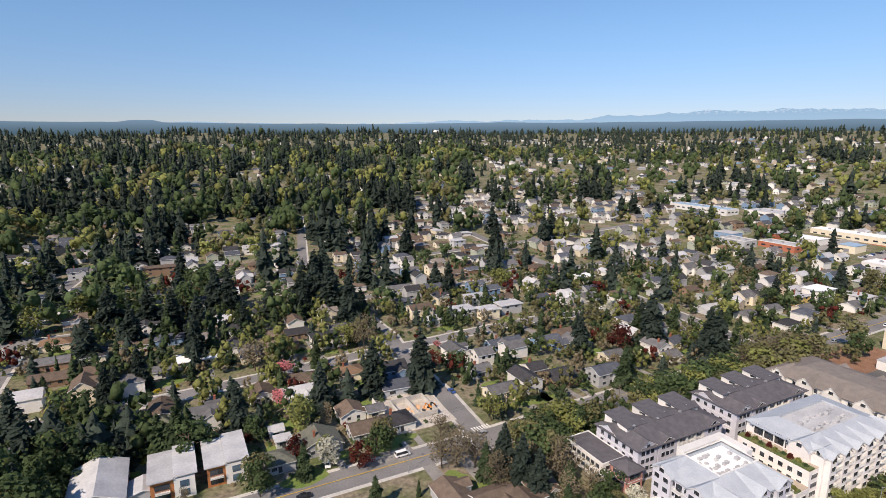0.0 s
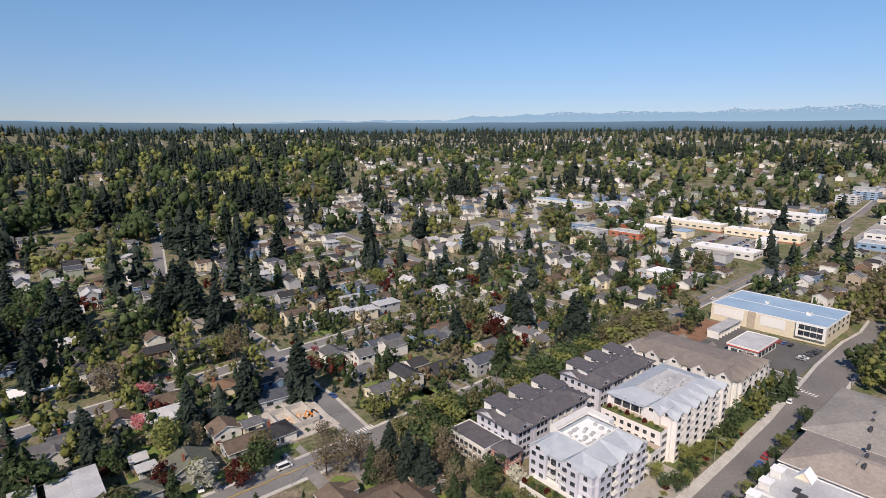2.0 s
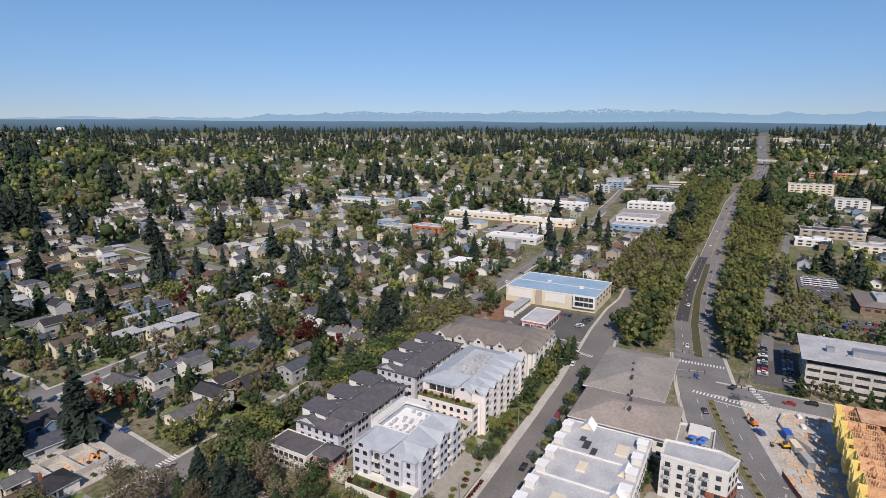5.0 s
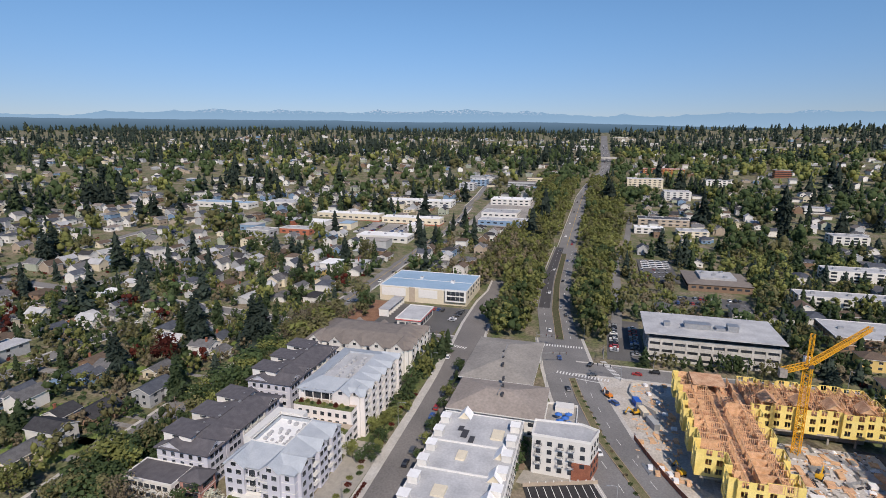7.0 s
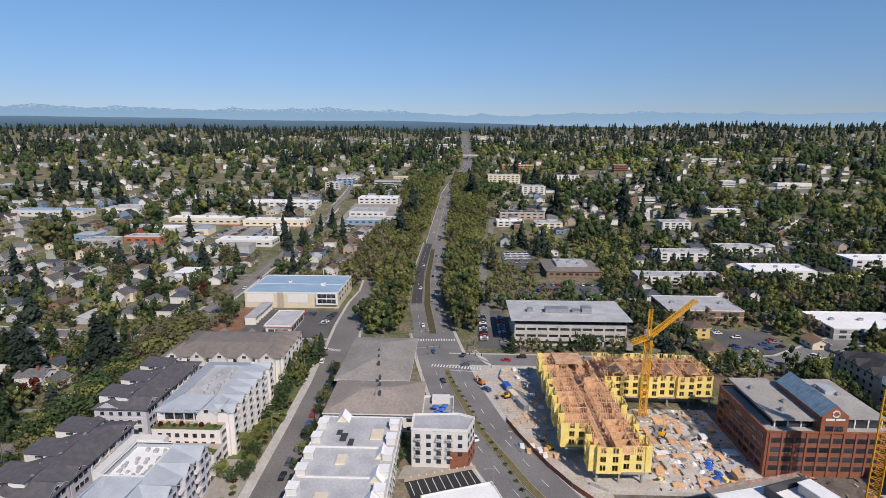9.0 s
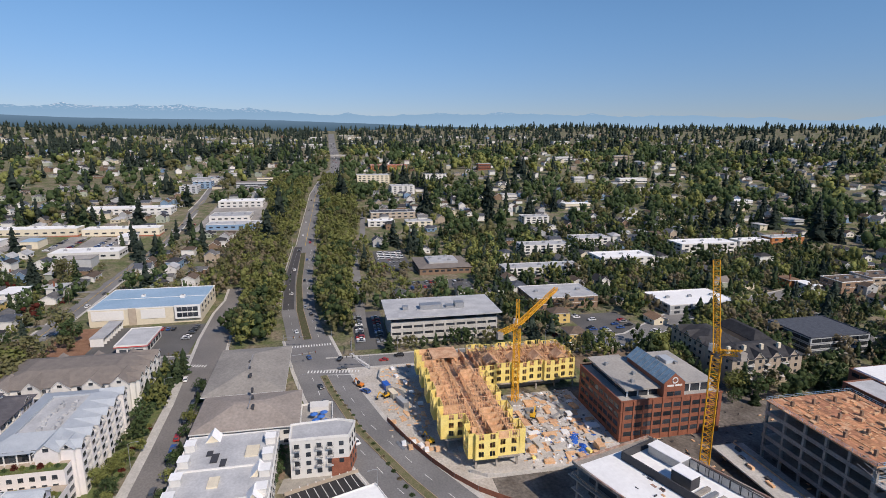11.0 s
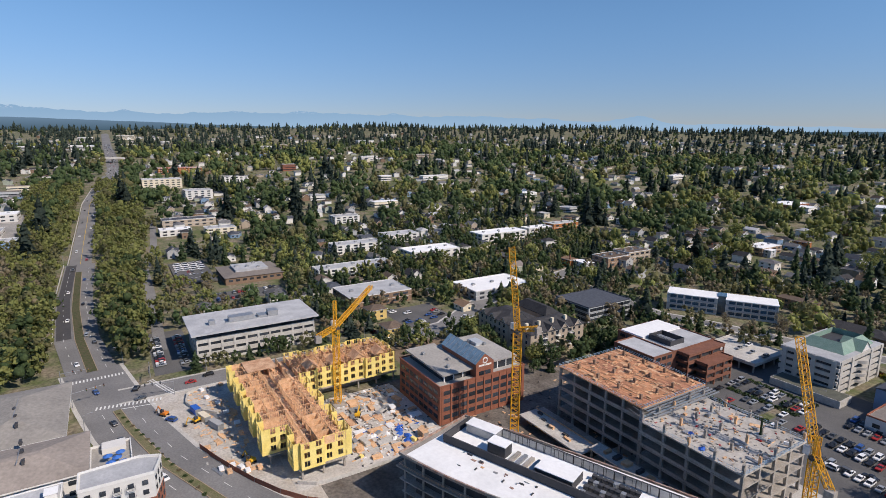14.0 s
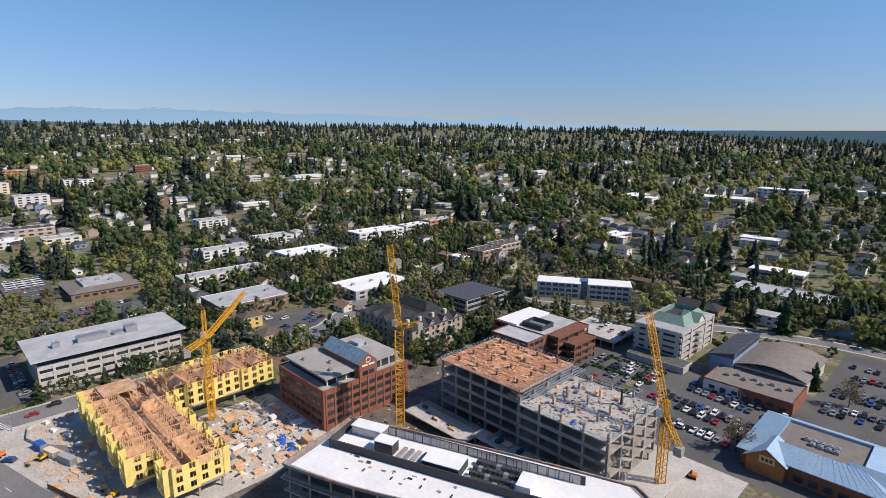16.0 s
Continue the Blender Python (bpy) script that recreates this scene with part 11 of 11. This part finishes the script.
# ---------- overpass and the far distance ----------
over = thing("overpass", 1350, -15, zat(1350, -15), 0, "concrete highway overpass crossing the avenue", "overpass")
box_on(over, "deck", -9, 9, -34, 34, 7.5, 9.7, CONCRETE)
for q in (-8.8, 8.5):
    box_on(over, "barrier", q, q + 0.3, -34, 34, 9.7, 10.9, CONCRETE)
for q in (-15, 0, 15):
    box_on(over, "pier", -1, 1, q - 1.2, q + 1.2, -2, 7.5, RAWCONC)
for q in (-34, 24):
    box_on(over, "abutment", -8, 8, q, q + 10, -3, 7.48, RAWCONC)
tw = thing("water_tower", 1105, 2235, zat(1105, 2235), 0, "white round water tower on the ridge", "water tower")
part("tank", Shape().tube((0, 0, 14), (0, 0, 17), 9, 14, 16).tube((0, 0, 17), (0, 0, 23), 14, 13, 16).tube((0, 0, 23), (0, 0, 26), 13, 5, 16), WALLS["white"], tw)
part("stem", Shape().tube((0, 0, -3), (0, 0, 14.2), 5, 4, 12), WALLS["white"], tw)


def far_ridge(name, r, low, base, amp, seed, material, label, a0=-40, a1=200, gate=None, sharp=False):
    """A distant range of hills as a long upright sheet with a back."""
    gen = np.random.default_rng(seed)
    ph = gen.uniform(0, 6.28, 10)
    s = Shape()
    n = 1400
    for i in range(n + 1):
        az = a0 + (a1 - a0) * i / n
        e = 0.0
        for f, p in zip((1, 2.3, 3.7, 6.1, 9.7, 16, 27, 44, 70, 110), ph):
            v = math.sin(az * f * 0.105 + p)
            e += ((1 - 2 * abs(v)) if sharp and f > 3 else v) / f ** 0.72
        e = (base + amp * 0.35 * e) * (gate(az) if gate else 1)
        a = math.radians(az)
        z = 109 + r * math.tan(radians(e))
        s.v += [(r * math.sin(a), r * math.cos(a), low), (r * math.sin(a), r * math.cos(a), z), ((r + 60) * math.sin(a), (r + 60) * math.cos(a), low)]
    for i in range(n):
        k = 3 * i
        s.f += [(k, k + 3, k + 4, k + 1), (k + 1, k + 4, k + 5, k + 2)]
    tagged(new(name, s.mesh(name, material)), label, "hills", kind="structure")


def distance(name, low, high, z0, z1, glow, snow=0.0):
    """A far hillside as a glowing backdrop: haze painted into its colour by height, with patches of snow at the top."""
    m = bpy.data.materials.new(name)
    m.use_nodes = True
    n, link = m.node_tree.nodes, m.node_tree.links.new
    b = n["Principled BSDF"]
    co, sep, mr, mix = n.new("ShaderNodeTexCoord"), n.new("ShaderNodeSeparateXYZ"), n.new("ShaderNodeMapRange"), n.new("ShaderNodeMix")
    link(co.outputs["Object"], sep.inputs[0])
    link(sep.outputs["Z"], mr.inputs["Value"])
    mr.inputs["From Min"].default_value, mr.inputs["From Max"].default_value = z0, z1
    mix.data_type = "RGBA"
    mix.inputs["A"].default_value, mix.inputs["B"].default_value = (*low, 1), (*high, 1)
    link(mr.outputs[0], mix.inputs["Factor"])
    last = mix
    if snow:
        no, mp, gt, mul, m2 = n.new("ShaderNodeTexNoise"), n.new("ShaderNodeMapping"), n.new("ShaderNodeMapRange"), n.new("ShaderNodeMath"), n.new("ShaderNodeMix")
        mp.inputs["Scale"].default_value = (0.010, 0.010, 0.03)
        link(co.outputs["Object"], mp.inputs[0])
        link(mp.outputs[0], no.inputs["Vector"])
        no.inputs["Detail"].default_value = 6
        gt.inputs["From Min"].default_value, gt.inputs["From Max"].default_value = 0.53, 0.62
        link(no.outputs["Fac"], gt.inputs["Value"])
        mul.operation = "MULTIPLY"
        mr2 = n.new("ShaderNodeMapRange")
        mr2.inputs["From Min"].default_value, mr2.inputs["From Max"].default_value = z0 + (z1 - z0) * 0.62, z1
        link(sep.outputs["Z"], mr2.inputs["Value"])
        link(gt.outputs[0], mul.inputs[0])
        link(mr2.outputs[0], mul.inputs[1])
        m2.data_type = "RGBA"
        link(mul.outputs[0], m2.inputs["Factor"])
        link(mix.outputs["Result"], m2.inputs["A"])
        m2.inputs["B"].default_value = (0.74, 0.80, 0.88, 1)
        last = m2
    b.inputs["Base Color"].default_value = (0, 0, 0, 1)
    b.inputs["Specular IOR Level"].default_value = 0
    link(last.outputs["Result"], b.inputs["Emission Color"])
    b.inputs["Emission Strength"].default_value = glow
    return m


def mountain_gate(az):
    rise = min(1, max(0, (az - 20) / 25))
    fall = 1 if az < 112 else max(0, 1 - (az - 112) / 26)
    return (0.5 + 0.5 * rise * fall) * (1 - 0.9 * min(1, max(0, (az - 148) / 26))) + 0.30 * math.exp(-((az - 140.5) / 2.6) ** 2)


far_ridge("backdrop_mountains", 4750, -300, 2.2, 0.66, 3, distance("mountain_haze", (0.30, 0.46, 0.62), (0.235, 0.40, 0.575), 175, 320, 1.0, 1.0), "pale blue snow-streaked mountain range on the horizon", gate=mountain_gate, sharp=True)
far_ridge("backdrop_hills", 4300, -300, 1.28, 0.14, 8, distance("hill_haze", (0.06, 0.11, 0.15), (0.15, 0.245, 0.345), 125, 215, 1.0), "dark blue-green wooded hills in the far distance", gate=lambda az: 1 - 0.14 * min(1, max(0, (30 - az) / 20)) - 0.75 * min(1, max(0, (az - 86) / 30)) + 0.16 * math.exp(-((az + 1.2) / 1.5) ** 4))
